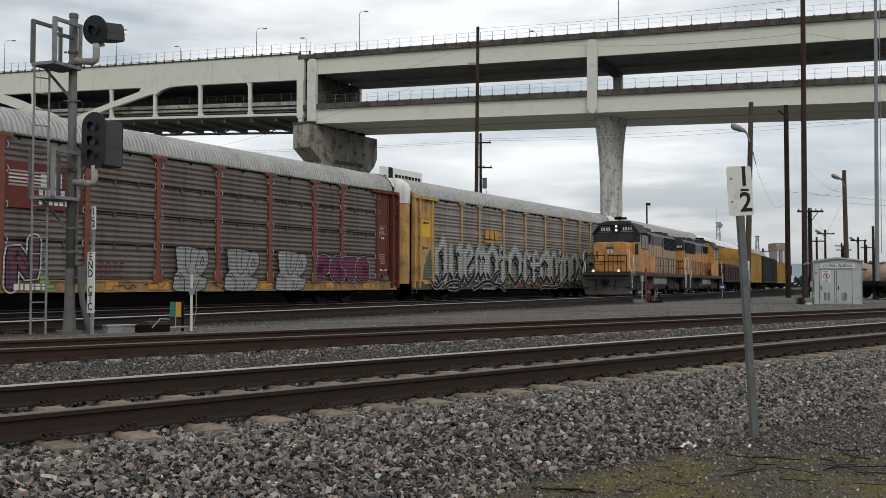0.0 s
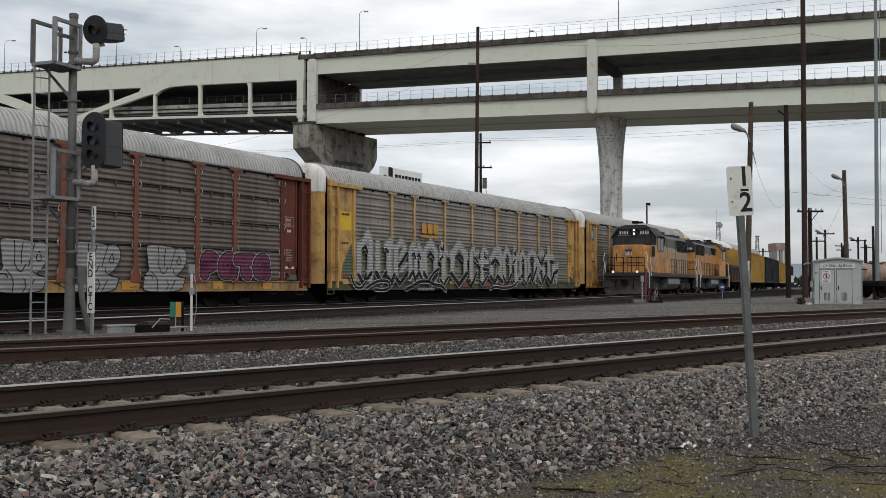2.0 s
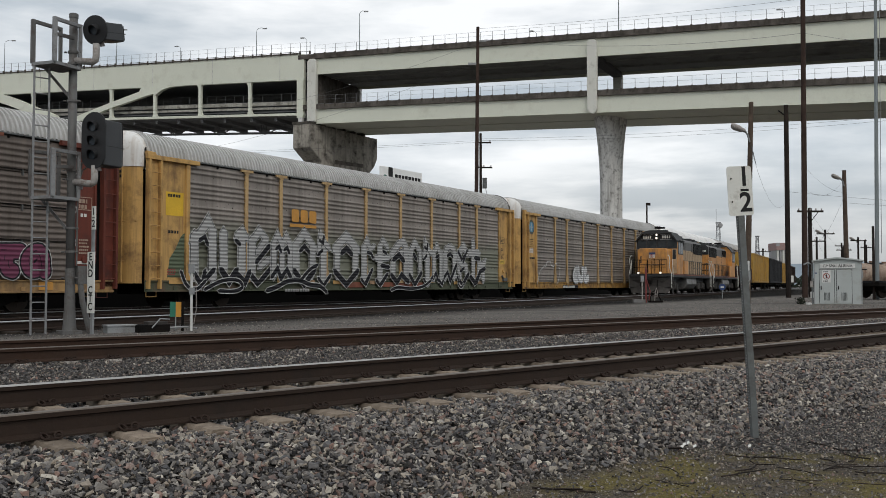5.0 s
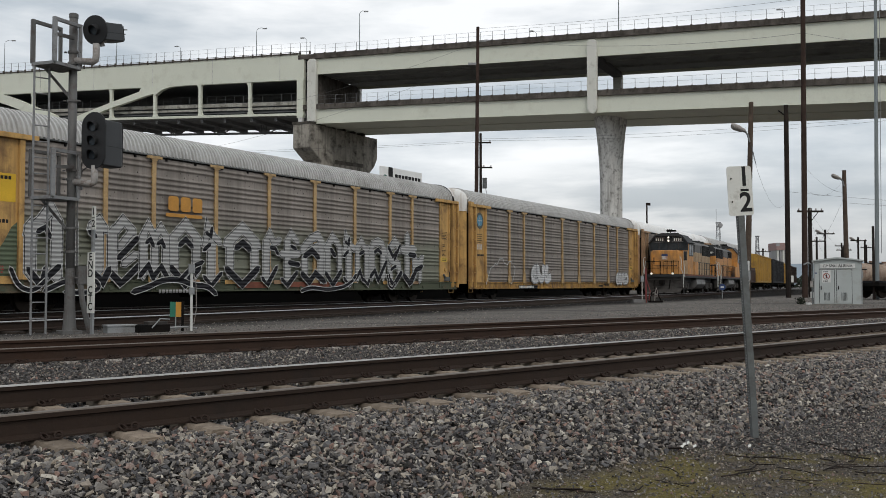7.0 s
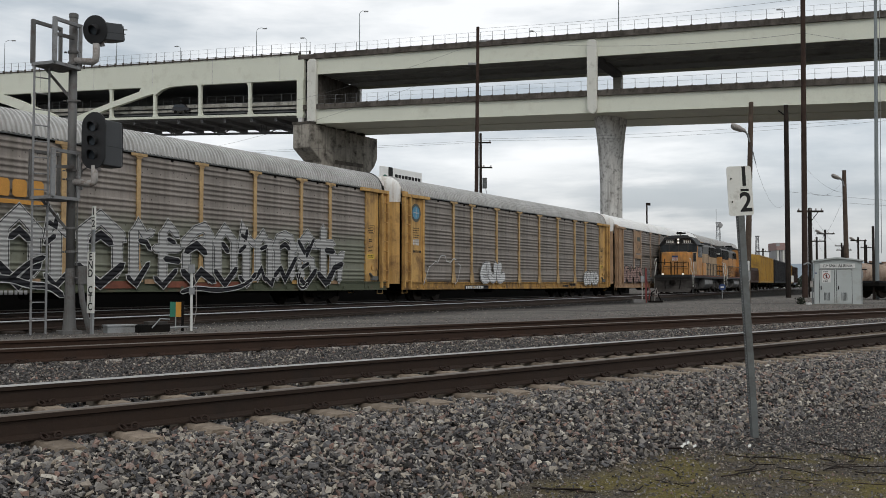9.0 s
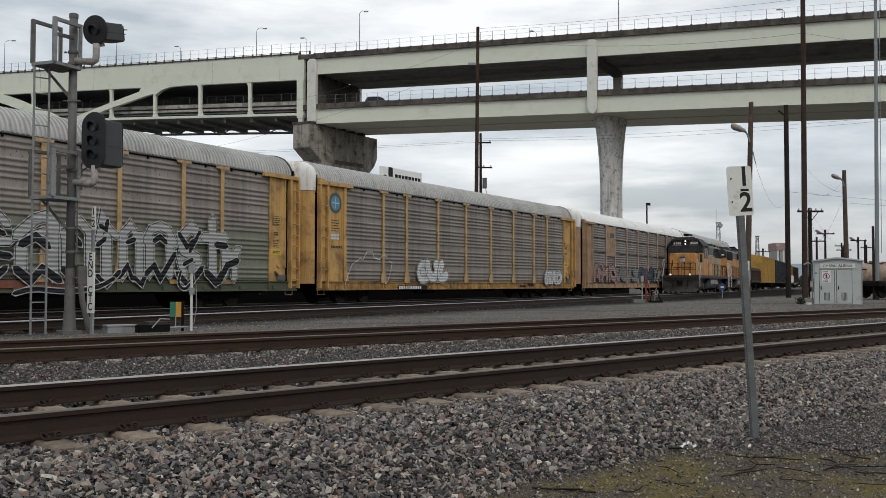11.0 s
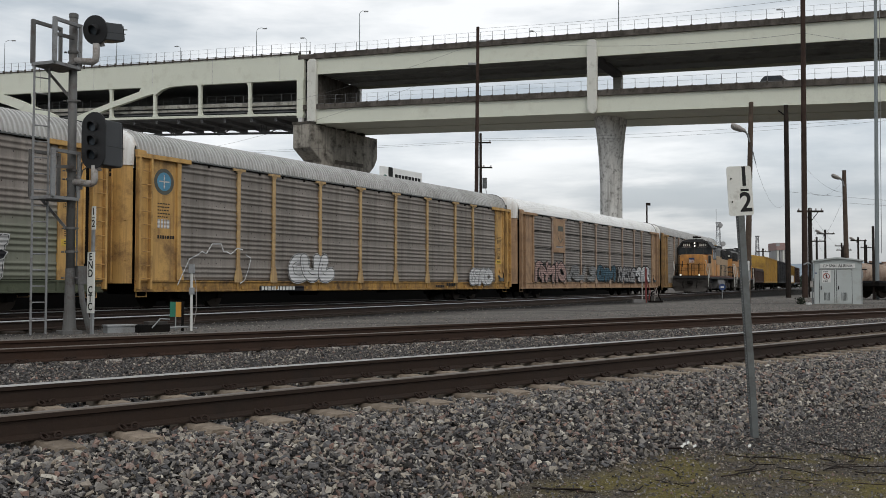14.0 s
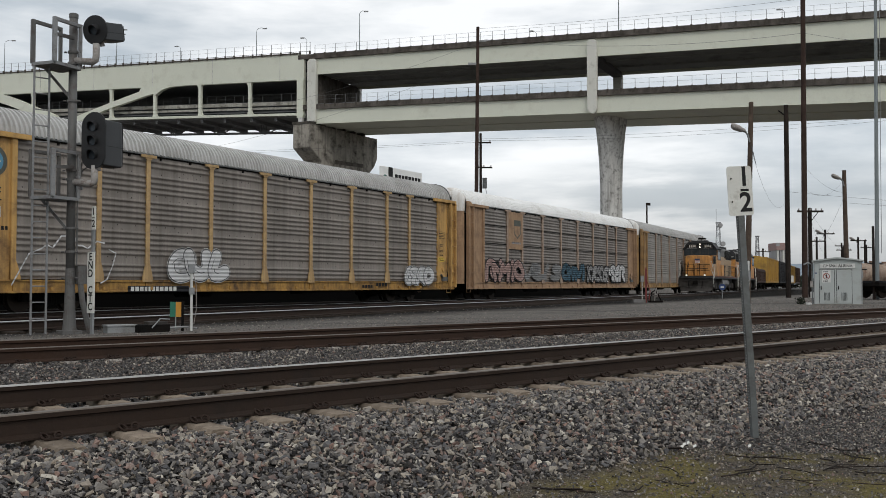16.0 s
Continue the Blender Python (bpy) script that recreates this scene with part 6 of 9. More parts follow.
swash(carrier_green, [(5.9, 0.60), (6.5, 0.74), (7.1, 0.98), (7.9, 1.0), (8.5, 0.80), (9.2, 0.78), (9.6, 0.52)], 0.17)
swash(carrier_green, [(7.9, 0.98), (8.5, 1.45), (8.95, 1.60)], 0.15)
swash(carrier_green, [(14.5, 0.58), (15.1, 0.72), (16.2, 0.60), (17.4, 0.72), (18.0, 1.0)], 0.13)
swash(carrier_green, [(20.9, 1.25), (20.75, 0.85), (21.1, 0.62), (21.35, 0.85)], 0.10)
gh = Mesh()
flat(gh, [(0.95, 1.06), (1.86, 1.06), (1.86, 2.7), (1.55, 2.45), (1.3, 2.0), (1.05, 1.7)], -1.658)
part("green_haze", gh, M_SPRAYGREEN, carrier_green, "green overspray on the corner plate")
for i, x in enumerate((1.0, 8.2, 10.2, 12.9, 20.5, 23.0)):
    part("sill_patch", Mesh().box(x, x + 0.75, -1.706, -1.70, 0.84, 0.99), M_YELLOW if i % 2 == 0 else M_TAN, carrier_green, "bare yellow patch on the sill")
part("sill_patch", Mesh().box(10.8, 12.6, -1.705, -1.70, 0.70, 0.93), M_POSTRED, carrier_green, "rust-red patch on the sill")
part("sill_patch", Mesh().box(13.9, 17.5, -1.705, -1.70, 0.72, 0.93), M_POSTRED, carrier_green, "rust-red patch on the sill")
part("decal", Mesh().box(0.86, 1.66, -1.662, -1.655, 3.15, 3.95), M_DECALYEL, carrier_green, "bright yellow placard")
bars(carrier_green, "decal_writing", 0.94, 3.78, 1, 0.09, 0.10, 0.05, M_INK, -1.663, letters=5, seed=5)
bars(carrier_green, "stencil", 0.98, 2.55, 1, 0.10, 0.10, 0, M_INK, -1.656, letters=4, seed=6)
bars(carrier_green, "stencil", 0.95, 1.30, 3, 0.09, 0.05, 0.03, M_SHIELDRED, -1.656, letters=4, seed=7)
bars(carrier_green, "reporting_mark", 6.95, 0.54, 1, 0.13, 0.12, 0, M_SPRAYFADED, -1.803, letters=10, seed=8)


def logo_blocks(parent, x0, z0):
    """Three plain slanted blocks over a bar, in place of the operator's mark."""
    b = Mesh()
    for k in range(3):
        cx = x0 + 0.28 + k * 0.56
        flat(b, [(cx - 0.23, z0 + 0.06), (cx - 0.15, z0), (cx + 0.20, z0), (cx + 0.24, z0 + 0.06), (cx + 0.24, z0 + 0.42), (cx + 0.17, z0 + 0.50), (cx - 0.17, z0 + 0.50), (cx - 0.23, z0 + 0.43)], -1.735)
    b.box(x0 - 0.06, x0 + 1.64, -1.737, -1.733, z0 - 0.20, z0 - 0.08)
    return part("emblem", b, M_DECALORANGE, parent, "orange emblem of plain blocks over a bar")


logo_blocks(carrier_green, 7.35, 3.30)

carrier_grey = auto_carrier("ochre auto carrier with dirty grey sheets and small graffiti", M_YELLOW, M_SIDE, M_ROOF, 3, M_SILL, post_paint=M_POST)
bubble_tag(carrier_grey, "GUL", 7.75, 10.45, 0.90, 2.05, M_SPRAYWHITE, M_SPRAYDARK, "white bubble graffiti", 0.52, 0.025, 0.028, 1.45)
bubble_tag(carrier_grey, "GSRO", 22.6, 24.9, 0.8, 1.7, M_SPRAYWHITE, M_SPRAYDARK, "white bubble graffiti", 0.52, 0.02, 0.03, 1.7)
bars(carrier_grey, "stencil", 19.1, 0.68, 1, 0.17, 0.12, 0, M_INK, -1.704, letters=4, seed=19)
ln = Mesh()
brush(ln, [(1.75, 0.80), (2.3, 1.70), (2.7, 1.86), (2.9, 1.98), (3.1, 1.90), (3.4, 2.26), (3.85, 2.28), (3.98, 2.0), (4.15, 2.0), (4.35, 1.92), (4.7, 2.15), (5.0, 2.1)], 0.045, -1.752)
part("graffiti_line", ln, M_SPRAYWHITE, carrier_grey, "thin white sprayed line")
ln = Mesh()
brush(ln, [(5.15, 1.92), (5.44, 1.80), (5.32, 1.42), (5.1, 0.98), (4.85, 0.86)], 0.04, -1.752)
part("graffiti_line", ln, M_SPRAYWHITE, carrier_grey, "thin white sprayed line")
ring = Mesh()
ring.add([(1.19 + 0.44 * math.cos(t), -1.660, 4.26 + 0.44 * math.sin(t)) for t in [math.pi * i / 16 for i in range(32)]], [tuple(range(32))])
rp = part("decal", ring, M_NAVYRING, carrier_grey, "round emblem with a dark lettered ring and blue centre")
disc = Mesh()
disc.add([(1.19 + 0.31 * math.cos(t), -1.664, 4.26 + 0.31 * math.sin(t)) for t in [math.pi * i / 16 for i in range(32)]], [tuple(range(32))])
part("disc", disc, M_BLUE, rp, "blue centre")
cross = Mesh().box(1.165, 1.215, -1.672, -1.666, 4.03, 4.49)
cross.box(0.96, 1.42, -1.671, -1.6655, 4.24, 4.285)
part("emblem_cross", cross, M_SPRAYLINE, rp)
bars(carrier_grey, "stencil", 0.92, 2.7, 1, 0.12, 0.30, 0, M_SPRAYWHITE, -1.656, letters=4, seed=9)
bars(carrier_grey, "stencil", 0.92, 2.35, 1, 0.09, 0.11, 0, M_INK, -1.656, letters=7, seed=10)
bars(carrier_grey, "stencil", 0.92, 3.5, 5, 0.09, 0.04, 0.07, M_INK, -1.656, letters=5, seed=11)
plq = part("number_plate", Mesh().box(5.98, 8.66, -1.706, -1.70, 0.58, 0.78), M_SPRAYDARK, carrier_grey, "black reporting panel")
bars(plq, "reporting_mark", 6.1, 0.61, 1, 0.155, 0.14, 0, M_SIGNWHITE, -1.7065, letters=11, seed=12)
# printed marks on the plain plates beside the far end ladders
for car, seed in ((carrier_green, 21), (carrier_grey, 27)):
    x = POSTS[-1]
    box = Mesh()
    for a, b2, c, d in ((0.20, 0.73, 3.45, 3.465), (0.20, 0.73, 3.10, 3.115), (0.20, 0.215, 3.115, 3.45), (0.715, 0.73, 3.115, 3.45)):
        box.box(x + a, x + b2, -1.660, -1.656, c, d)
    part("stencil_frame", box, M_INK, car, "thin dark printed frame")
    bars(car, "stencil", x + 0.24, 3.36, 4, 0.07, 0.035, 0.04, M_INK, -1.656, letters=5, seed=seed)
    bars(car, "stencil", x + 0.30, 2.80, 2, 0.08, 0.05, 0.03, M_INK, -1.656, letters=3, seed=seed + 1)
    bars(car, "stencil", x + 0.24, 2.52, 5, 0.06, 0.03, 0.035, M_INK, -1.656, letters=5, seed=seed + 2)
    plate = part("placard", Mesh().box(x + 0.12, x + 0.72, -1.664, -1.656, 1.96, 2.18), M_PLACARD, car, "small yellow placard with a dark rim", bevel=0.004)
    tagged(bars(plate, "placard_writing", x + 0.22, 2.09, 2, 0.07, 0.035, 0.03, M_INK, -1.664, letters=5, seed=seed + 3), "plain dark bars of small lettering", kind="stuff")
bars(carrier_grey, "stencil", 20.2, 0.74, 1, 0.19, 0.16, 0, M_INK, -1.704, letters=4, seed=13)

carrier_pale = auto_carrier("tan auto carrier with a clean white roof and pale sheets", M_TAN, M_SIDEPALE, M_ROOFWHITE, 4, post_paint=M_POSTPALE)
bubble_tag(carrier_pale, "RNMIO", 2.1, 6.6, 0.98, 2.25, M_SPRAYPALE, M_SPRAYDARK, "pale pink graffiti", 0.42, 0.0, 0.06, 1.75)
bubble_tag(carrier_pale, "VEIS", 6.65, 12.2, 1.04, 2.1, M_SPRAYWORN, M_SPRAYGREY, "worn pale graffiti", 0.22, 0.0, 0.02, 1.6)
bubble_tag(carrier_pale, "OMNI", 12.7, 16.7, 1.04, 2.2, M_SPRAYTEAL, M_SPRAYDARK, "teal graffiti", 0.40, 0.0, 0.05, 1.75)
bubble_tag(carrier_pale, "IORSAG", 16.8, 20.8, 1.0, 2.12, M_SPRAYFADED, M_SPRAYDARK, "white and teal graffiti", 0.42, 0.0, 0.09, 1.8)
bubble_tag(carrier_pale, "MSER", 21.0, 24.4, 1.0, 2.25, M_SPRAYWHITE, M_SPRAYDARK, "white graffiti", 0.40, 0.0, 0.09, 1.8)
pan = part("emblem_panel", Mesh().box(4.86, 6.72, -1.74, -1.73, 2.85, 4.98), M_TAN, carrier_pale, "tan panel with a shield emblem")
sd = Mesh()
strip(sd, [(5.6, 4.5), (6.4, 4.5), (6.45, 4.1), (6.4, 3.75), (6.0, 3.5), (5.6, 3.75), (5.55, 4.1)], -1.745, 0.07, True)
flat(sd, [(5.6, 4.5), (6.4, 4.5), (6.42, 4.2), (5.58, 4.2)], -1.746)
part("shield", sd, M_NAVYRING, pan)
bars(pan, "emblem_writing", 5.25, 3.15, 1, 0.15, 0.12, 0, M_SPRAYGREY, -1.741, letters=7)

carrier_last = auto_carrier("ochre auto carrier with pale dirty sheets", M_OCHRE, M_SIDELIGHT, M_ROOF, 5, post_paint=M_POSTPALE)
CARRIERS = [(carrier_red, -1), (carrier_green, 0), (carrier_grey, 1), (carrier_pale, 2), (carrier_last, 3)]


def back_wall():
    """An unseen near-black wall added beyond the far track to keep light from under the train."""
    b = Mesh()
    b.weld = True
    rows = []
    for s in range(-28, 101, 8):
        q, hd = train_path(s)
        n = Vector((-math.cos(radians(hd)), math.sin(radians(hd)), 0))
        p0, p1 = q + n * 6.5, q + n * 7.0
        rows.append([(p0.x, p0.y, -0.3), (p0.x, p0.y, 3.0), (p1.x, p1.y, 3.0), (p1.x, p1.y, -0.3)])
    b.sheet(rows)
    return tagged(part("wall_far", b, M_SHADEWALL), "black wall added behind the far track to keep the underside dark", "wall", kind="structure")


back_wall()


# ---- yard locomotives and the cars behind them ----
def loco_wheel():
    b = Mesh()
    for y in (-0.75, 0.75):
        o = -1 if y < 0 else 1
        b.rod((0, y - 0.065, 0), (0, y + 0.065, 0), 0.51, seg=24)
        b.rod((0, y - o * 0.065, 0), (0, y - o * 0.10, 0), 0.545, seg=24)
        b.rod((0, y + o * 0.06, 0), (0, y + o * 0.16, 0), 0.16, seg=10)
    b.rod((0, -1.0, 0), (0, 1.0, 0), 0.09, seg=8)
    return b.data("wheelset", M_WHEEL)


LOCO_WHEEL = loco_wheel()


def loco_truck(parent, x):
    b = Mesh()
    for y in (-1.02, 1.02):
        b.prism([(-1.95, 0.62), (-1.9, 0.86), (-0.7, 0.90), (0.7, 0.90), (1.9, 0.86), (1.95, 0.62), (1.1, 0.55), (0.6, 0.42), (-0.6, 0.42), (-1.1, 0.55)], y - 0.09, y + 0.09, "y")
        for k in (-1.37, 1.37):
            b.box(k - 0.2, k + 0.2, y - 0.15, y + 0.15, 0.34, 0.72, 0.05)
            b.rod((k - 0.35, y * 1.04, 0.5), (k - 0.35, y * 1.04, 0.8), 0.08, seg=8)
            b.rod((k + 0.35, y * 1.04, 0.5), (k + 0.35, y * 1.04, 0.8), 0.08, seg=8)
        b.rod((0, y * 1.1, 0.45), (0, y * 1.1, 0.95), 0.10, seg=8)
    b.box(-1.6, 1.6, -0.9, 0.9, 0.55, 0.85)
    t = part("bogie", b, M_PILOT, parent, "grimy two-axle bogie", m=pose(x, 0, 0))
    for k in (-1.37, 1.37):
        w = part("wheelset", LOCO_WHEEL, None, t, m=pose(k, 0, 0.51))
        ROLLERS.append((w, k, 0.51, parent))


def handrail(b, pts, base, r=0.021):
    for p in pts:
        b.rod((p[0], p[1], base), (p[0], p[1], p[2]), r, seg=5)
    b.pipe(pts, r, 5)


def locomotive(label, hood, lit):
    """A four-axle road switcher; x runs back from its cab-end pilot."""
    lo = thing("locomotive", pose(0, 0, 0), label, "locomotive", "yard locomotives")
    L = 17.9
    fr = Mesh()
    fr.box(0.55, L - 0.55, -1.48, 1.48, 1.28, 1.52)
    fr.box(0.5, L - 0.5, -0.9, 0.9, 0.95, 1.3)
    part("frame", fr, M_LOCOGREY, lo)
    edge = Mesh()
    for y in (-1.5, 1.5):
        edge.box(0.6, L - 0.6, y - 0.02, y + 0.02, 1.26, 1.50)
    part("walkway_edge", edge, M_LOCOGREY, lo, "grimy walkway edge")
    for y in (-1.525, 1.525):
        part("sill_stripe", Mesh().box(0.9, L - 0.9, y - 0.004, y + 0.004, 1.42, 1.49), M_POSTRED, lo, "faded red sill stripe")
    for x0, x1 in ((0.0, 0.6), (L - 0.6, L)):
        pm = Mesh()
        s = 1 if x0 == 0 else -1
        xo = x0 if s > 0 else x1
        pm.box(min(xo + s * 0.2, xo + s * 0.32), max(xo + s * 0.2, xo + s * 0.32), -1.5, 1.5, 0.55, 1.30)
        rows = []
        for z, d in ((0.12, -0.10), (0.18, -0.06), (0.35, 0.06), (0.6, 0.14), (0.85, 0.12), (1.0, 0.06), (1.06, 0.02)):
            half = 1.52 if z > 0.5 else 1.52 - (0.5 - z) * 0.55
            rows.append([(xo + s * (d + 0.22 * abs(u) ** 2), u * half, z + 0.05 * (1 - abs(u)) * (z > 0.9)) for u in [k / 6 - 1 for k in range(13)]])
        pm.sheet(rows)
        pm.smooth = False
        part("pilot", pm, M_PILOT, lo, "dirty grey pilot plate and plough")
        cp = Mesh().box(min(xo - s * 0.25, xo + s * 0.3), max(xo - s * 0.25, xo + s * 0.3), -0.2, 0.2, 0.78, 1.06, 0.05)
        part("coupler", cp, M_BLACK, lo)
        an = Mesh().box(min(xo + s * 0.05, xo + s * 0.65), max(xo + s * 0.05, xo + s * 0.65), -1.48, 1.48, 1.30, 1.44, 0.05)
        part("end_platform", an, M_LOCOGREY, lo)
        for y in (-1.42, 1.42):
            well = part("step_well", Mesh().box(min(xo + s * 0.80, xo + s * 0.84), max(xo + s * 0.80, xo + s * 0.84), y - 0.16, y + 0.16, 0.38, 1.28), M_PILOT, lo)
            for z in (0.42, 0.72, 1.02):
                part("step", Mesh().box(min(xo + s * 0.32, xo + s * 0.80), max(xo + s * 0.32, xo + s * 0.80), y - 0.16, y + 0.16, z - 0.02, z + 0.02), M_PILOT, well)
        for y in (-1, 1):
            part("grab_rail", Mesh().pipe([(xo + s * 0.22, y * 1.30, 2.75), (xo + s * 0.15, y * 1.40, 2.72), (xo + s * 0.15, y * 1.46, 2.4), (xo + s * 0.20, y * 1.40, 1.95), (xo + s * 0.32, y * 1.54, 1.5), (xo + s * 0.36, y * 1.54, 0.5)], 0.028, 6), M_SIGNWHITE, lo, "white bent step handrail")
            part("grab_rail", Mesh().pipe([(xo + s * 0.95, y * 1.47, 2.5), (xo + s * 0.86, y * 1.54, 1.7), (xo + s * 0.84, y * 1.54, 0.5)], 0.024, 6), M_SIGNWHITE, lo, "white bent step handrail")
            hr = Mesh()
            handrail(hr, [(xo + s * 0.15, y * 1.25, 2.45), (xo + s * 0.15, y * 0.72, 2.45), (xo + s * 0.15, y * 0.12, 2.45)], 1.40, 0.024)
            hr.pipe([(xo + s * 0.15, y * 1.25, 1.95), (xo + s * 0.15, y * 0.12, 1.95)], 0.016, 5)
            part("end_handrail", hr, M_BLACK, lo, "thin black end handrail")
            part("air_hose", Mesh().pipe([(xo + s * 0.1, y * 0.6, 1.05), (xo - s * 0.08, y * 0.6, 0.7), (xo - s * 0.1, y * 0.55, 0.4)], 0.035, 6), M_BLACK, lo)
        for y in (-0.80, 0.80):
            dl = Mesh().rod((xo + s * 0.10, y, 1.56), (xo - s * 0.02, y, 1.56), 0.075, seg=12)
            part("ditch_light", dl, M_DITCH if lit and s > 0 else M_GALV, lo, "small ditch light")
    nose = Mesh()
    nose.prism([(-1.08, 1.5), (1.08, 1.5), (1.08, 3.10), (0.95, 3.28), (-0.95, 3.28), (-1.08, 3.10)], 1.05, 2.9, "x")
    nz = part("nose", nose, M_LOCO, lo, "yellow short hood", bevel=0.06)
    em = Mesh()
    em.add([(1.04, y, z) for y, z in ((-0.20, 2.98), (0.20, 2.98), (0.22, 2.82), (0.0, 2.55), (-0.22, 2.82))], [(0, 1, 2, 3, 4)])
    part("shield", em, M_SHIELDRED, nz, "plain shield emblem")
    em = Mesh().add([(1.035, y, z) for y, z in ((-0.23, 2.99), (0.23, 2.99), (0.24, 2.85), (-0.24, 2.85))], [(0, 1, 2, 3)])
    part("shield_band", em, M_SHIELDBLUE, nz)
    dr = Mesh().box(1.02, 1.05, 0.55, 1.0, 1.6, 2.7)
    part("nose_door", dr, M_LOCO, nz, bevel=0.01)
    grab = Mesh()
    for y in (-0.7, -0.2, 0.35):
        grab.rod((0.98, y, 1.55), (0.98, y, 2.55), 0.02, seg=5)
    part("nose_grab", grab, M_BLACK, nz)
    gr2 = Mesh()
    gr2.box(1.0, 1.046, -0.95, 0.95, 2.12, 2.16)
    gr2.box(1.0, 1.046, 0.78, 0.86, 2.25, 2.75)
    part("nose_seam", gr2, M_LOCOGREY, nz)
    em = Mesh()
    for k in range(5):
        em.box(1.030, 1.036, -0.2 + k * 0.09, -0.155 + k * 0.09, 2.60, 2.84)
    part("shield_stripe", em, M_SIGNWHITE, nz)
    cab = Mesh()
    cab.prism([(-1.50, 1.5), (1.50, 1.5), (1.50, 3.85), (1.05, 4.42), (0.5, 4.56), (-0.5, 4.56), (-1.05, 4.42), (-1.50, 3.85)], 2.7, 5.0, "x")
    cb = part("cab", cab, M_LOCO, lo, "yellow cab with a dark roof", bevel=0.05)
    rf = Mesh()
    rf.prism([(-1.53, 3.78), (-1.53, 3.88), (-1.07, 4.46), (-0.52, 4.60), (0.52, 4.60), (1.07, 4.46), (1.53, 3.88), (1.53, 3.78), (1.02, 4.36), (-1.02, 4.36)], 2.35, 5.1, "x")
    part("cab_roof", rf, M_LOCOGREY, cb, "dark grey cab roof")
    head = Mesh().prism([(-1.50, 3.30), (1.50, 3.30), (1.50, 3.86), (1.05, 4.41), (0.5, 4.55), (-0.5, 4.55), (-1.05, 4.41), (-1.50, 3.86)], 2.66, 2.72, "x")
    part("cab_front", head, M_LOCOGREY, cb, "black cab brow")
    for y0, y1 in ((-1.40, -0.80), (-0.72, -0.05), (0.05, 0.72), (0.80, 1.40)):
        ws = part("windscreen", Mesh().box(2.63, 2.67, y0, y1, 3.32, 3.90), M_CABGLASS, cb, "dark windscreen pane")
        part("pane_rim", Mesh().box(2.61, 2.63, y0 - 0.035, y0, 3.30, 3.92).box(2.61, 2.63, y1, y1 + 0.035, 3.30, 3.92).box(2.61, 2.63, y0, y1, 3.90, 3.93), M_LOCOGREY, ws)
    for y0, y1 in ((-1.46, -1.12), (1.12, 1.46)):
        part("front_door", Mesh().box(2.64, 2.69, y0, y1, 1.55, 3.28), M_LOCOPALE, cb, "narrow cab front door")
        part("front_door_window", Mesh().box(2.62, 2.638, y0 + 0.06, y1 - 0.06, 2.55, 3.22), M_GLASS, cb)
    for y in (-1.515, 1.515):
        sg = Mesh()
        sg.box(3.05, 3.85, y - 0.012, y + 0.012, 2.95, 3.75)
        sg.box(3.95, 4.7, y - 0.012, y + 0.012, 2.95, 3.75)
        w = part("cab_side_window", sg, M_GLASS, cb, "dark sliding cab window")
        fm = Mesh()
        for a, b2 in ((3.0, 3.9), (3.92, 4.75)):
            fm.box(a, b2, y - 0.02, y + 0.02, 2.90, 2.95)
            fm.box(a, b2, y - 0.02, y + 0.02, 3.75, 3.80)
            fm.box(a, a + 0.05, y - 0.02, y + 0.02, 2.95, 3.75)
            fm.box(b2 - 0.05, b2, y - 0.02, y + 0.02, 2.95, 3.75)
        part("window_frame", fm, M_LOCOGREY, w)
        ss = Mesh().box(3.0, 4.75, min(y, y * 1.13), max(y, y * 1.13), 3.84, 3.87)
        part("sunshade", ss, M_LOCOGREY, cb)
        bx = Mesh().box(5.05, 6.6, y * 0.96 - 0.12, y * 0.96 + 0.06, 1.52, 2.5, 0.05)
        part("side_locker", bx, M_LOCO, lo)
    for y0, y1 in ((-1.12, -0.30), (0.30, 1.12)):
        nbo = part("number_board", Mesh().box(2.56, 2.66, y0, y1, 3.96, 4.28), M_SIGBLACK, cb, "black number board")
        part("board_rim", Mesh().box(2.555, 2.56, y0 - 0.02, y1 + 0.02, 4.28, 4.31).box(2.555, 2.56, y0 - 0.02, y1 + 0.02, 3.93, 3.96), M_GALV, nbo)
        for i in range(4):
            part("number_bar", Mesh().box(2.552, 2.56, y0 + 0.10 + i * 0.165, y0 + 0.20 + i * 0.165, 4.02, 4.22), M_SIGNWHITE, nbo)
    hl = Mesh()
    hl.box(2.56, 2.66, -0.2, 0.2, 3.92, 4.42, 0.05)
    hb = part("headlight_case", hl, M_LOCOGREY, cb)
    for z in (4.04, 4.28):
        part("headlight", Mesh().rod((2.57, 0, z), (2.53, 0, z), 0.068, seg=14), M_LAMP if lit else M_GALV, hb, "lit headlight")
    # horns and antenna
    hn = Mesh()
    hn.rod((3.4, 0, 4.58), (3.4, 0, 4.78), 0.03)
    for y in (-0.14, 0.0, 0.14):
        hn.rod((3.6, y, 4.80), (3.0, y, 4.80), 0.03, 0.11, seg=8)
    hn.box(3.2, 3.5, -0.45, 0.1, 4.74, 4.86, 0.04)
    part("horn", hn, M_BLACK, lo)
    part("antenna", Mesh().box(3.9, 4.4, -0.5, 0.5, 4.57, 4.68, 0.06), M_LOCOGREY, lo)
    # long hood
    hd = Mesh().prism([(-0.95, 1.5), (0.95, 1.5), (0.95, 3.35), (-0.95, 3.35)], 5.0, 16.6, "x")
    hood_ob = part("long_hood", hd, hood, lo, "faded long hood", bevel=0.03)
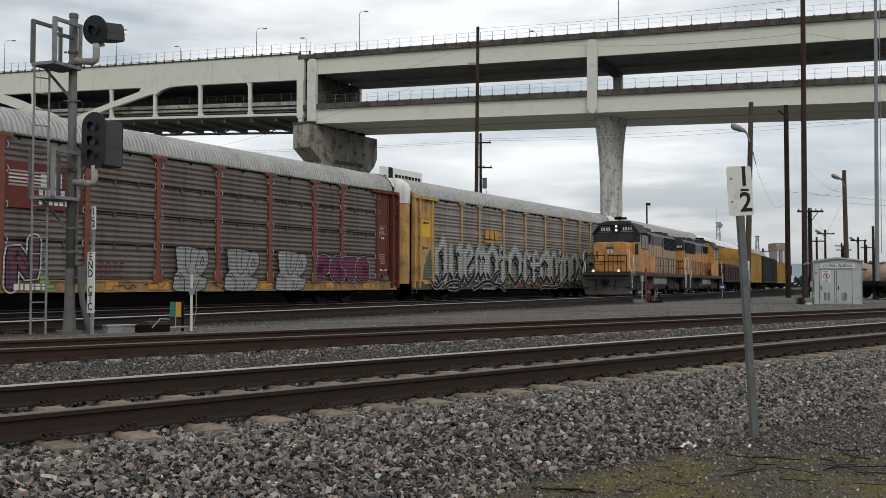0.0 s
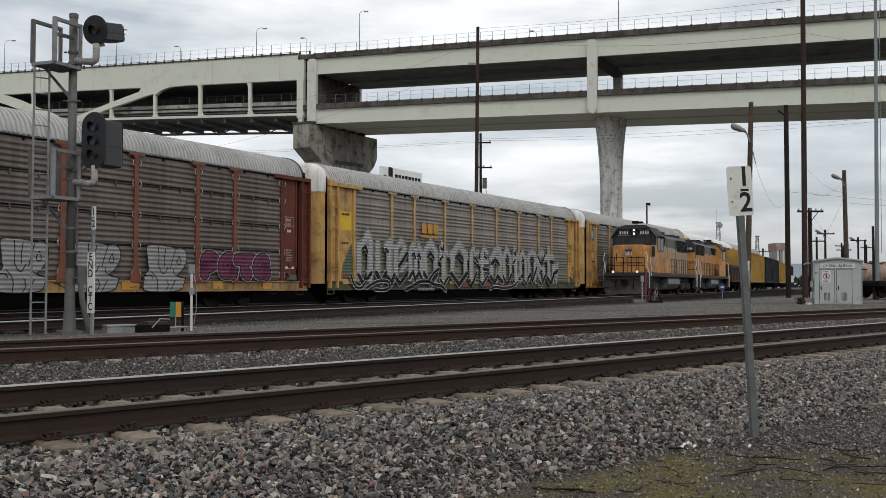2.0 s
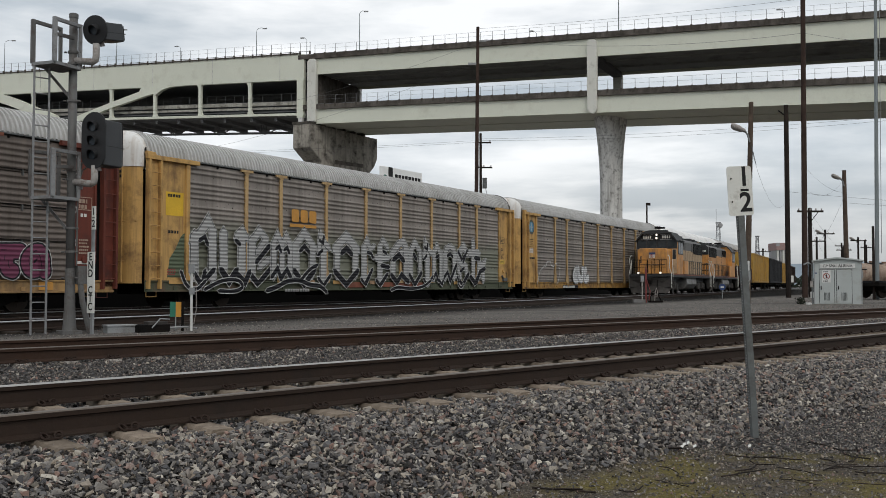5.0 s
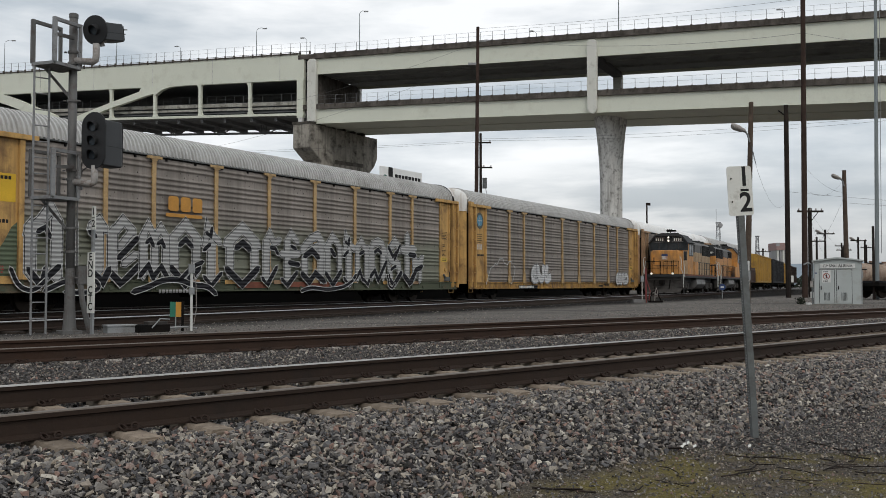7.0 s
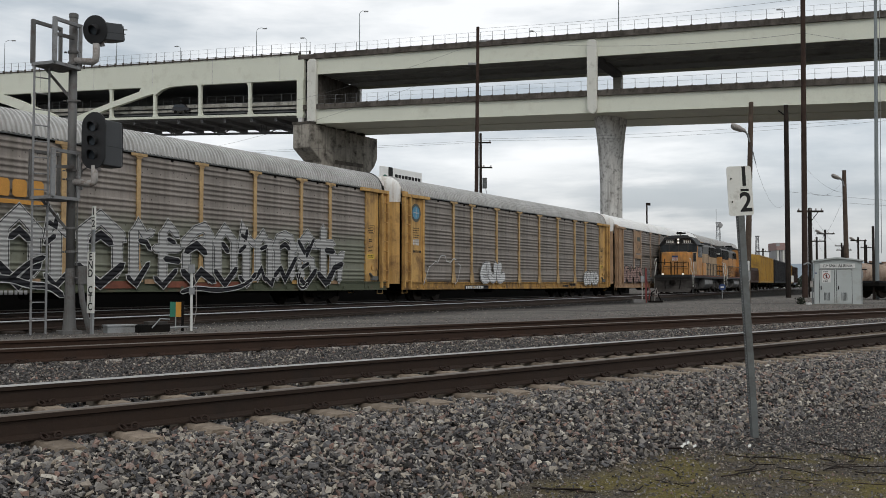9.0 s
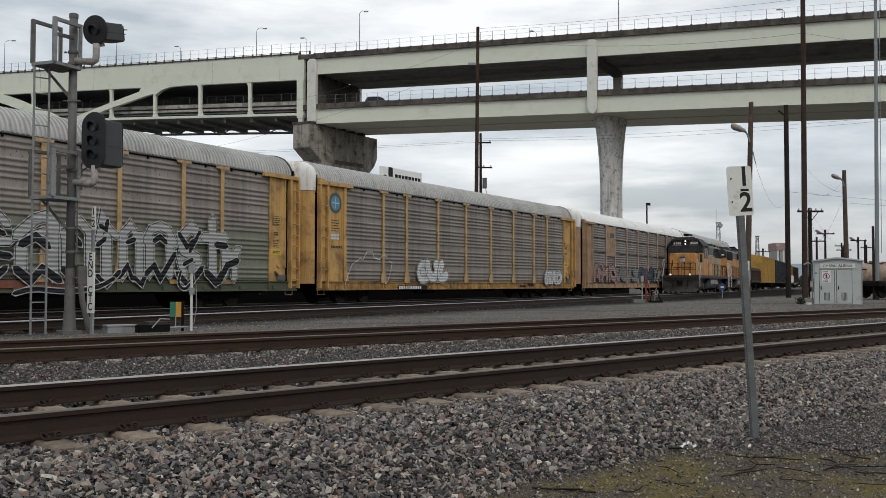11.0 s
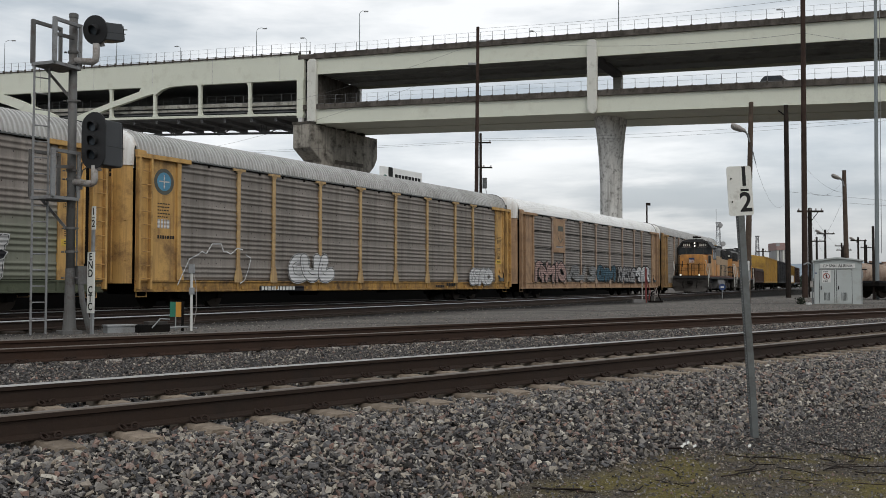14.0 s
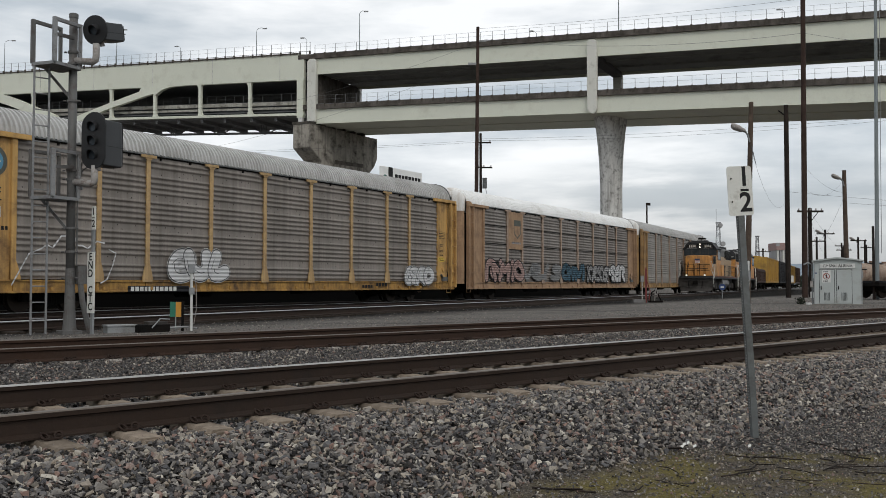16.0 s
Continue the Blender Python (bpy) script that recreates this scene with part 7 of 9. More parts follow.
    top = Mesh().prism([(-0.95, 3.352), (0.95, 3.352), (0.95, 3.95), (0.72, 4.18), (-0.72, 4.18), (-0.95, 3.95)], 5.0, 16.6, "x")
    part("hood_top", top, M_LOCOGREYP, hood_ob, "grey upper hood")
    for y in (-0.965, 0.965):
        bl = Mesh().prism([(5.5, 3.95), (5.8, 3.40), (7.6, 3.40), (8.1, 3.95)], y - 0.03, y + 0.03, "y")
        part("air_intake", bl, M_BLACK, hood_ob, "black air intake")
    for x in (8.6, 11.6):
        part("hood_joint", Mesh().box(x, x + 0.05, -0.985, 0.985, 1.55, 3.90), M_LOCOGREY, hood_ob)
    drs = Mesh().box(0, 0.66, -0.012, 0.012, 1.6, 3.25).box(0.54, 0.60, -0.03, 0.03, 2.3, 2.5).data("hood_door", hood)
    for i in range(15):
        x = 5.25 + i * 0.74
        for y in (-0.965, 0.965):
            part("hood_door", drs, None, hood_ob, m=pose(x, y, 0))
    gap = Mesh()
    for i in range(16):
        for y in (-0.955, 0.955):
            gap.box(5.17 + i * 0.74, 5.24 + i * 0.74, y - 0.008, y + 0.008, 1.58, 3.28)
    part("door_gap", gap, M_BLACK, hood_ob)
    for y in (-0.98, 0.98):
        gr = part("intake_grille", Mesh().box(12.2, 16.3, y - 0.02, y + 0.02, 3.15, 3.98), M_BLACK, hood_ob, "black louvred intake")
        slat = Mesh().box(12.15, 16.35, y * 1.02 - 0.006, y * 1.02 + 0.006, 0, 0.02).data("grille_slat", M_LOCOGREY)
        for i in range(9):
            part("grille_slat", slat, None, gr, m=pose(0, 0, 3.28 + i * 0.09))
    for x in (12.8, 14.6):
        part("roof_fan", Mesh().rod((x, 0, 4.15), (x, 0, 4.40), 0.72, seg=20), M_LOCOGREY, hood_ob, "round fan housing")
    part("blower_hatch", Mesh().box(8.8, 10.4, -0.45, 0.45, 4.15, 4.48, 0.1), M_LOCOGREY, hood_ob)
    part("brake_fan_box", Mesh().box(6.0, 7.6, -0.6, 0.6, 4.15, 4.36, 0.1), M_LOCOGREY, hood_ob)
    part("exhaust_stack", Mesh().rod((9.2, 0, 4.4), (9.2, 0, 4.62), 0.2), M_BLACK, hood_ob)
    eh = Mesh().prism([(-0.95, 3.35), (0.95, 3.35), (0.95, 3.95), (0.72, 4.18), (-0.72, 4.18), (-0.95, 3.95)], 16.6, 16.68, "x")
    part("hood_end", eh, M_LOCOGREY, hood_ob)
    part("end_panel", Mesh().box(16.6, 16.64, -0.90, 0.90, 1.55, 3.34), M_LOCO, hood_ob, "yellow hood end", bevel=0.01)
    for y0 in (-0.82, 0.30):
        eb = part("number_board", Mesh().box(16.68, 16.74, y0, y0 + 0.52, 3.50, 3.76), M_SIGBLACK, hood_ob, "black number board")
        for i in range(4):
            part("number_bar", Mesh().box(16.74, 16.745, y0 + 0.06 + i * 0.11, y0 + 0.13 + i * 0.11, 3.55, 3.71), M_SIGNWHITE, eb)
    part("end_headlight", Mesh().rod((16.68, 0, 3.70), (16.73, 0, 3.70), 0.08, seg=14).rod((16.68, 0, 3.92), (16.73, 0, 3.92), 0.08, seg=14), M_GALV, hood_ob, "unlit end headlights")
    part("end_door", Mesh().box(16.64, 16.66, -0.3, 0.3, 1.6, 3.1), M_LOCOGREY, hood_ob)
    for y in (-1.46, 1.46):
        hr = Mesh()
        pts = [(5.3 + i * 0.87, y, 2.5) for i in range(14)]
        handrail(hr, pts, 1.5, 0.024)
        hr.pipe([(p[0], p[1], 2.0) for p in pts], 0.014, 4)
        part("side_handrail", hr, M_LOCOGREY, lo, "dark walkway handrail")
    tk = Mesh()
    tk.prism([(-1.40, 1.15), (-1.45, 0.75), (-1.2, 0.42), (-0.8, 0.33), (0.8, 0.33), (1.2, 0.42), (1.45, 0.75), (1.40, 1.15)], 6.9, 11.0, "x")
    part("fuel_tank", tk, M_TANK, lo, "silver-grey fuel tank", bevel=0.04)
    ar = Mesh()
    for y in (-1.2, 1.2):
        ar.rod((6.9, y, 1.22), (11.2, y, 1.22), 0.15, seg=10)
    part("air_tank", ar, M_TANK, lo)
    done = set()
    for ob in lo.children_recursive:
        if ob.type == "MESH" and ob.data.name not in done:
            done.add(ob.data.name)
            for v in ob.data.vertices:
                if v.co.z > 1.5:
                    v.co.z = 1.5 + (v.co.z - 1.5) * 1.055
    for x in (3.1, 14.8):
        loco_truck(lo, x)
    return lo


loco_lead = locomotive("weathered yellow locomotive with dark roof and lit headlights", M_LOCOPALE, True)
loco_trail = locomotive("second yellow locomotive with a grey roof, coupled tail first behind", M_LOCO, False)


def boxcar(label, material, length, height, ribs, open_top=False, width=1.5):
    car = thing("gondola_car" if open_top else "boxcar", pose(0, 0, 0), label, "freight car", "cars behind the locomotives")
    b = Mesh()
    if open_top:
        for y in (-width, width - 0.1):
            b.box(0.4, length - 0.4, y, y + 0.1, 1.0, height)
        for x in (0.4, length - 0.5):
            b.box(x, x + 0.1, -width, width, 1.0, height)
        b.box(0.4, length - 0.4, -width, width, 0.95, 1.05)
    else:
        b.prism([(-width, 0.95), (width, 0.95), (width, height - 0.25), (0, height), (-width, height - 0.25)], 0.4, length - 0.4, "x")
    body = part("body", b, material, car, bevel=0.02)
    rib = Mesh()
    for i in range(ribs + 1):
        x = 0.45 + (length - 0.9) * i / ribs
        for y in (-width - 0.06, width):
            rib.box(x - 0.07, x + 0.07, y, y + 0.06, 1.0, height - 0.22)
    for y in (-width - 0.07, width):
        rib.box(0.4, length - 0.4, y, y + 0.07, 1.0, 1.2)
        rib.box(0.4, length - 0.4, y, y + 0.07, height - 0.34, height - 0.22)
    part("side_ribs", rib, material, body)
    for x in (0.36, length - 0.40):
        for i in range(8):
            z = 1.3 + i * (height - 1.7) / 8
            part("end_rib", Mesh().box(x, x + 0.05, -width + 0.1, width - 0.1, z, z + 0.16), material, body)
    und = Mesh().box(0.0, length, -0.3, 0.3, 0.62, 0.95)
    und.box(-0.35, length + 0.35, -0.14, 0.14, 0.72, 0.95)
    part("underframe", und, M_BLACK, car)
    for x in (2.0, length - 2.0):
        bogie(car, x)
    return car


gondola = boxcar("low rusty brown gondola car", M_BROWNCAR, 12.5, 2.75, 9, True)
box_yellow = boxcar("long yellow high-cube boxcar with ribbed sides", M_BOXYEL, 23.0, 4.75, 17)
box_black = boxcar("black high-sided freight car", M_DARKCAR, 25.0, 4.75, 15)
box_yellow_far = boxcar("faded yellow boxcar far down the yard", M_BOXYEL, 18.3, 4.6, 12)
box_brown_far = boxcar("brown boxcar far down the yard", M_BROWNCAR, 18.3, 4.5, 12)
# distances of each car's near end behind the leading pilot
STRING = [(loco_lead, 0.0, 17.9), (loco_trail, 18.7, 17.9), (gondola, 37.5, 12.5), (box_yellow, 51.0, 23.0), (box_black, 75.8, 25.0), (box_yellow_far, 102.0, 18.3), (box_brown_far, 121.2, 18.3)]


# ---- signal mast with ladder, cages and two heads ----
U2 = 42.05


def signal_head(parent, rows, m):
    """An oval plate with hooded lamps in front and a case behind; x is the way it faces."""
    half, tall = 0.30, (rows - 1) * 0.27
    out = []
    for i in range(40):
        t = 2 * math.pi * i / 40
        out.append((half * math.cos(t), half * 0.93 * math.sin(t) + math.copysign(tall / 2, math.sin(t))))
    head = part("signal_head", Mesh().prism(out, 0.0, 0.025, "x"), M_SIGBLACK, parent, "black oval railway signal head", m=m)
    low, high = -tall / 2 - 0.20, tall / 2 + 0.14
    cs = Mesh().box(-0.60, -0.002, -0.19, 0.19, low, high, 0.06)
    part("lamp_case", cs, M_SIGDARK, head, "dark grey lamp case", bevel=0.02)
    part("case_seam", Mesh().box(-0.605, -0.05, -0.193, 0.193, low + (high - low) * 0.42, low + (high - low) * 0.42 + 0.012), M_SIGBLACK, head)
    part("case_door", Mesh().box(-0.615, -0.60, -0.15, 0.15, low + 0.03, high - 0.03), M_SIGDARK, head, bevel=0.008)
    for i in range(rows):
        zc = tall / 2 - i * 0.27
        v = Mesh()
        ring = [(0.112 * math.cos(math.radians(-40 + 260 * k / 16)), 0.112 * math.sin(math.radians(-40 + 260 * k / 16))) for k in range(17)]
        v.sheet([[(0.025, y, zc + q) for y, q in ring], [(0.085 + 0.05 * max(0.0, q) / 0.11, y * 0.93, zc + q * 0.93 - 0.02) for y, q in ring]])
        ob = part("visor", v, M_SIGBLACK, head, "black hooded lamp visor")
        sm = ob.modifiers.new("thick", "SOLIDIFY")
        sm.thickness = 0.006
        part("lens", Mesh().rod((0.02, 0, zc), (0.045, 0, zc), 0.095, seg=18), M_GLASS, head, "unlit dark lens")
    part("mount", Mesh().rod((-0.10, 0, low - 0.10), (-0.10, 0, low + 0.02), 0.075, 0.055, 10).box(-0.16, 0.02, -0.07, 0.07, low - 0.02, low + 0.06), M_PVC, head, "chipped pale mounting collar")
    return head


def level(wx, wy):
    """An offset east and north of the mast, in the mast's own turned frame."""
    c, q = math.cos(radians(U2)), math.sin(radians(U2))
    return wx * c + wy * q, -wx * q + wy * c


def angle_bar(b, p, q, w=0.05):
    """A square steel bar between two points."""
    p, q = Vector(p), Vector(q)
    k = (q - p).to_track_quat("Z", "Y")
    cs = [(-w / 2, -w / 2), (w / 2, -w / 2), (w / 2, w / 2), (-w / 2, w / 2)]
    b.add([p + k @ Vector((x, y, 0)) for x, y in cs] + [q + k @ Vector((x, y, 0)) for x, y in cs], [(0, 1, 5, 4), (1, 2, 6, 5), (2, 3, 7, 6), (3, 0, 4, 7), (3, 2, 1, 0), (4, 5, 6, 7)])


def cage(parent, z, h, rail):
    """A service platform between two parallel flat-bar hoops that run out from the mast."""
    a0, a1, b0, b1 = level(-0.61, -0.405), level(-0.325, 0.185), level(-0.12, -0.595), level(0.14, -0.015)
    fl = Mesh()
    fl.prism([a0, b0, b1, a1], z - 0.05, z - 0.03)
    for k in range(9):
        f = k / 8
        p, q = [a0[i] + (b0[i] - a0[i]) * f for i in (0, 1)], [a1[i] + (b1[i] - a1[i]) * f for i in (0, 1)]
        angle_bar(fl, (*p, z - 0.01), (*q, z - 0.01), 0.022)
    part("platform", fl, M_HOOP, parent, "steel grating platform")
    kerb = Mesh()
    for p, q in ((a0, b0), (b0, b1), (b1, a1), (a1, a0)):
        angle_bar(kerb, (*p, z - 0.02), (*q, z - 0.02), 0.06)
    part("platform_edge", kerb, M_HOOP, parent)
    for p, q, paint in ((a0, a1, M_MAST), (b0, b1, M_HOOP)):
        r = Mesh()
        angle_bar(r, (*p, z), (*p, z + h), 0.075)
        angle_bar(r, (*q, z), (*q, z + h), 0.06)
        angle_bar(r, (*p, z + h - 0.03), (*q, z + h - 0.03), 0.062)
        part("guard_hoop", r, paint, parent, "flat-bar guard hoop")
    st = Mesh()
    angle_bar(st, (*b0, z + h * 0.62), (*level(0.05, -0.12), z + h * 0.66), 0.06)
    if rail:
        angle_bar(st, (*level(0.14, -0.015), z + h * 0.5), (*level(0.03, 0.02), z + h * 0.5), 0.04)
    part("hoop_stay", st, M_MAST, parent)


def signal_mast():
    mast = thing("signal_mast", pose(-7.18, 18.5, -0.12, 0, 0, U2), "tall grey railway signal mast with ladder and two heads", "signal mast")
    b = Mesh()
    b.rod((0, 0, 0.9), (0, 0, 6.14), 0.083, 0.079, 16)
    b.smooth = True
    part("pole", b, M_MAST, mast)
    part("pole_cap", Mesh().rod((0, 0, 6.12), (0, 0, 6.19), 0.088, seg=16).rod((0, 0, 6.19), (0, 0, 6.205), 0.075, seg=16), M_MAST, mast)
    f = Mesh()
    f.sheet([[(r * math.cos(2 * math.pi * i / 16), r * math.sin(2 * math.pi * i / 16), z) for i in range(17)] for z, r in ((0.05, 0.135), (0.12, 0.125), (0.45, 0.104), (0.9, 0.09), (1.25, 0.087), (1.25, 0.08))])
    f.box(-0.19, 0.19, -0.19, 0.19, -0.03, 0.06, 0.03)
    part("base", f, M_MAST, mast, "flared cast base")
    for z in (1.05, 1.55, 2.0, 2.95, 3.12, 4.47, 5.20, 5.42):
        cl = Mesh().rod((0, 0, z), (0, 0, z + 0.045), 0.100, seg=14)
        for k in (-1, 1):
            cl.rod((*level(0.11 * k, -0.03), z + 0.02), (*level(0.16 * k, -0.03), z + 0.02), 0.018, seg=6)
        part("clamp", cl, M_MAST, mast)
    ld = Mesh()
    u0, u1, v = -0.71, -0.43, 0.05
    for u in (u0, u1):
        ld.rod((u, v, 0.0), (u, v, 5.1), 0.022, seg=6)
    part("ladder", ld, M_HOOP, mast, "grey steel ladder")
    rung = Mesh().rod((u0, v, 0), (u1, v, 0), 0.013, seg=5).data("ladder_rung", M_HOOP)
    for i in range(16):
        part("ladder_rung", rung, None, mast, m=pose(0, 0, 0.3 + i * 0.305))
    cage(mast, 5.14, 0.84, False)
    cage(mast, 2.60, 0.90, True)
    for zt in (5.16, 2.58):
        br = Mesh()
        angle_bar(br, (*level(-0.55, -0.05), zt), (0, 0, zt - 0.66), 0.05)
        part("brace", br, M_MAST, mast)
    # elbows carry the heads out to one side
    hx, hy = level(0.50, -0.15)
    for z in (5.28, 2.92):
        el = Mesh()
        el.pipe([(hx * 0.12, hy * 0.12, z), (hx * 0.86, hy * 0.86, z - 0.05), (hx * 0.97, hy * 0.97, z - 0.02), (hx, hy, z + 0.06), (hx, hy, z + 0.30)], 0.066, 12)
        el.smooth = True
        part("elbow_pipe", el, M_PVC, mast, "pale peeling elbow pipe")
    turn = radians(246) - radians(U2)
    for z, rows in ((5.84, 1), (3.70, 3)):
        signal_head(mast, rows, pose(hx + 0.02 * math.cos(turn), hy + 0.02 * math.sin(turn), z, 0, 0, math.degrees(turn)) @ pose(0, 0, 0, 0, 9 if rows == 1 else 0, 0))
    bx = Mesh().box(0.10, 0.34, -0.16, 0.12, 0.95, 1.30, 0.02)
    part("junction_box", bx, M_MAST, mast, "grey junction box")
    part("relay_box", Mesh().box(0.07, 0.17, -0.16, -0.02, 2.78, 2.98, 0.02), M_HOOP, mast, "small pale relay box")
    for pts, r in (([(0.16, -0.1, 0.98), (0.20, -0.12, 0.6), (0.34, -0.16, 0.0)], 0.055), ([(0.09, -0.08, 1.3), (0.10, -0.06, 2.7), (0.16, -0.1, 3.3), (0.26, -0.22, 3.35)], 0.016), ([(0.09, -0.02, 2.75), (0.16, -0.14, 3.15), (hx * 0.9, hy * 0.9, 3.25)], 0.014)):
        part("conduit", Mesh().pipe(pts, r, 8), M_MAST, mast)
    return mast


signal_mast()


def end_sign():
    s = thing("trackside_sign", pose(-6.66, 18.2, -0.12, 0, 0, -36), "tall narrow white sign with vertical black letters", "sign")
    p = Mesh().box(-0.035, 0.035, 0.01, 0.05, 0, 2.42)
    part("post", p, M_GALV, s)
    b = Mesh().box(-0.115, 0.115, -0.02, 0.008, 0.40, 1.56, 0.012)
    bd = part("board", b, M_SIGNWHITE, s)
    for i, ch in enumerate("END CTC"):
        if ch != " ":
            text("letter", ch, 0.20, M_INK, bd, pose(0, -0.021, 1.46 - i * 0.157, 90, 0, 0))
    h = Mesh().box(0.02, 0.155, -0.03, -0.012, 1.98, 2.42, 0.012)
    hb = part("half_board", h, M_SIGNWHITE, s, "small white half-mile plate")
    text("letter", "1", 0.19, M_INK, hb, pose(0.088, -0.031, 2.32, 90, 0, 0))
    part("fraction_bar", Mesh().box(0.045, 0.13, -0.033, -0.0305, 2.193, 2.21), M_INK, hb)
    text("letter", "2", 0.19, M_INK, hb, pose(0.088, -0.031, 2.09, 90, 0, 0))


end_sign()


def half_sign():
    z0 = ground_z(2.87, 8.95)
    s = thing("speed_sign", pose(2.885, 8.95, z0 - 0.05, 0, -3.3, 9), "weathered white half-mile sign on a galvanised channel post", "sign")
    p = Mesh()
    p.prism([(-0.040, 0.0), (-0.036, 0.0), (-0.026, -0.028), (0.026, -0.028), (0.036, 0.0), (0.040, 0.0), (0.030, -0.034), (-0.030, -0.034)], 0.0, 2.50)
    part("post", p, M_DARKGALV, s, "perforated steel channel post")
    hl = Mesh()
    for i in range(80):
        hl.rod((-0.034, -0.016, 0.25 + i * 0.0254), (-0.0375, -0.018, 0.25 + i * 0.0254), 0.0045, seg=6)
    tagged(part("post_hole", hl, M_FARWALL, s), "row of small punched holes", kind="stuff")
    w, h = 0.122, 0.23
    pts = []
    for cx, cz, a in ((w - 0.025, h - 0.025, 0), (-w + 0.025, h - 0.025, 90), (-w + 0.025, -h + 0.025, 180), (w - 0.025, -h + 0.025, 270)):
        pts += [(cx + 0.025 * math.cos(radians(a + k * 22.5)), cz + 0.025 * math.sin(radians(a + k * 22.5))) for k in range(5)]
    b = Mesh().prism(pts, -0.0345, -0.0385, "y")
    bd = part("plate", b, M_SIGNWHITE, s, "white plate with rounded corners", m=pose(0.0, 0, 2.335))
    text("letter", "1", 0.25, M_INK, bd, pose(0.045, -0.039, 0.125, 90, 0, 0))
    part("fraction_bar", Mesh().box(0.005, 0.085, -0.0405, -0.0385, -0.005, 0.016), M_INK, bd)
    text("letter", "2", 0.25, M_INK, bd, pose(0.050, -0.039, -0.115, 90, 0, 0))
    bo = Mesh()
    for z in (0.115, -0.10):
        bo.rod((-0.085, -0.0385, z), (-0.085, -0.046, z), 0.008, seg=8)
    part("bolt", bo, M_CLIP, bd)


half_sign()


# ---- small lineside boxes beside the mast ----
def lineside():
    g = -0.13
    t = thing("track_box", pose(-6.35, 18.9, g, 0, 0, 35), "low grey lineside cable box", "box", "lineside equipment")
    part("body", Mesh().box(-0.28, 0.28, -0.16, 0.16, 0, 0.13, 0.02), M_GALV, t, bevel=0.008)
    part("lid", Mesh().box(-0.30, 0.30, -0.18, 0.18, 0.132, 0.165, 0.02), M_GALV, t, bevel=0.006)
    t = thing("switch_machine", pose(-5.75, 19.1, g, 0, 0, 40), "dark low switch machine with rods", "switch machine", "lineside equipment")
    part("body", Mesh().box(-0.35, 0.30, -0.16, 0.16, 0, 0.16, 0.03), M_BLACK, t, bevel=0.01)
    part("cover", Mesh().box(-0.15, 0.25, -0.14, 0.14, 0.162, 0.22, 0.03), M_PILOT, t)
    part("rod", Mesh().pipe([(0.3, 0, 0.08), (0.6, -0.1, 0.1), (0.9, -0.05, 0.06)], 0.025), M_GALV, t)
    part("lever", Mesh().pipe([(-0.1, -0.18, 0.1), (0.05, -0.22, 0.28), (0.25, -0.2, 0.26)], 0.015), M_GALV, t)
    t = thing("marker_post", pose(-5.38, 19.4, g, 0, 0, 10), "green and orange marker flag on a dark post", "marker", "lineside equipment")
    part("green_half", Mesh().box(-0.12, -0.01, -0.015, 0.015, 0.30, 0.60), M_GREENBOX, t, "green plate")
    part("orange_half", Mesh().box(-0.008, 0.10, -0.015, 0.015, 0.30, 0.60), M_ORANGEBOX, t, "orange plate")
    part("post", Mesh().box(0.102, 0.155, -0.03, 0.03, 0, 0.62), M_BLACK, t)
    part("stem", Mesh().box(-0.02, 0.0, 0.016, 0.03, 0, 0.32), M_GALV, t)
    t = thing("instrument_post", pose(-5.10, 19.5, g), "thin white conduit post with small grey boxes", "post", "lineside equipment")
    part("post", Mesh().rod((0, 0, 0), (0, 0, 1.3), 0.028, seg=10), M_WHITEPIPE, t)
    part("top_box", Mesh().box(-0.06, 0.06, -0.05, 0.05, 1.18, 1.36, 0.02), M_GALV, t)
    part("mid_box", Mesh().box(-0.045, 0.055, -0.05, 0.05, 0.75, 0.89, 0.015), M_GALV, t)
    part("cable", Mesh().pipe([(0.03, 0, 1.2), (0.09, 0, 0.95), (0.10, 0, 0.45), (0.05, 0, 0.15)], 0.008, 5), M_PVC, t)
    t = thing("derail_marker", pose(10.67, 51.0, g), "dark red and pale trackside marker stakes on a low base", "marker", "lineside equipment")
    part("stake", Mesh().box(-0.13, -0.07, -0.03, 0.03, 0, 1.1), M_PVC, t)
    part("stake_box", Mesh().box(-0.19, -0.01, -0.08, 0.06, 1.1, 1.42, 0.02), M_GALV, t, "small grey box on the stake")
    part("red_stake", Mesh().box(0.06, 0.14, -0.04, 0.04, 0, 1.75).prism([(0.06, 1.75), (0.14, 1.75), (0.10, 1.9)], -0.04, 0.04, "y"), M_REDPIPE, t)
    part("base", Mesh().box(-0.62, 0.05, -0.2, 0.2, 0, 0.16, 0.03), M_TANK, t, "pale metal base")
    part("lever", Mesh().pipe([(0.12, -0.06, 1.2), (0.30, -0.10, 0.6), (0.22, -0.10, 0.1)], 0.025), M_REDPIPE, t)
    t = thing("switch_stand", pose(11.25, 51.2, g), "low switch stand with bent hoses and a pale hoop", "switch stand", "lineside equipment")
    part("base", Mesh().box(-0.30, 0.42, -0.25, 0.25, 0, 0.10, 0.03), M_BLACK, t)
    part("gear", Mesh().rod((-0.1, 0.0, 0.1), (-0.1, 0.0, 0.34), 0.12, 0.09, 10), M_PILOT, t)
    part("hose", Mesh().pipe([(-0.22, 0, 0.1), (-0.12, 0, 0.55), (0.05, 0, 0.66), (0.2, 0, 0.42), (0.36, 0, 0.1)], 0.035), M_BLACK, t, "black bent hose")
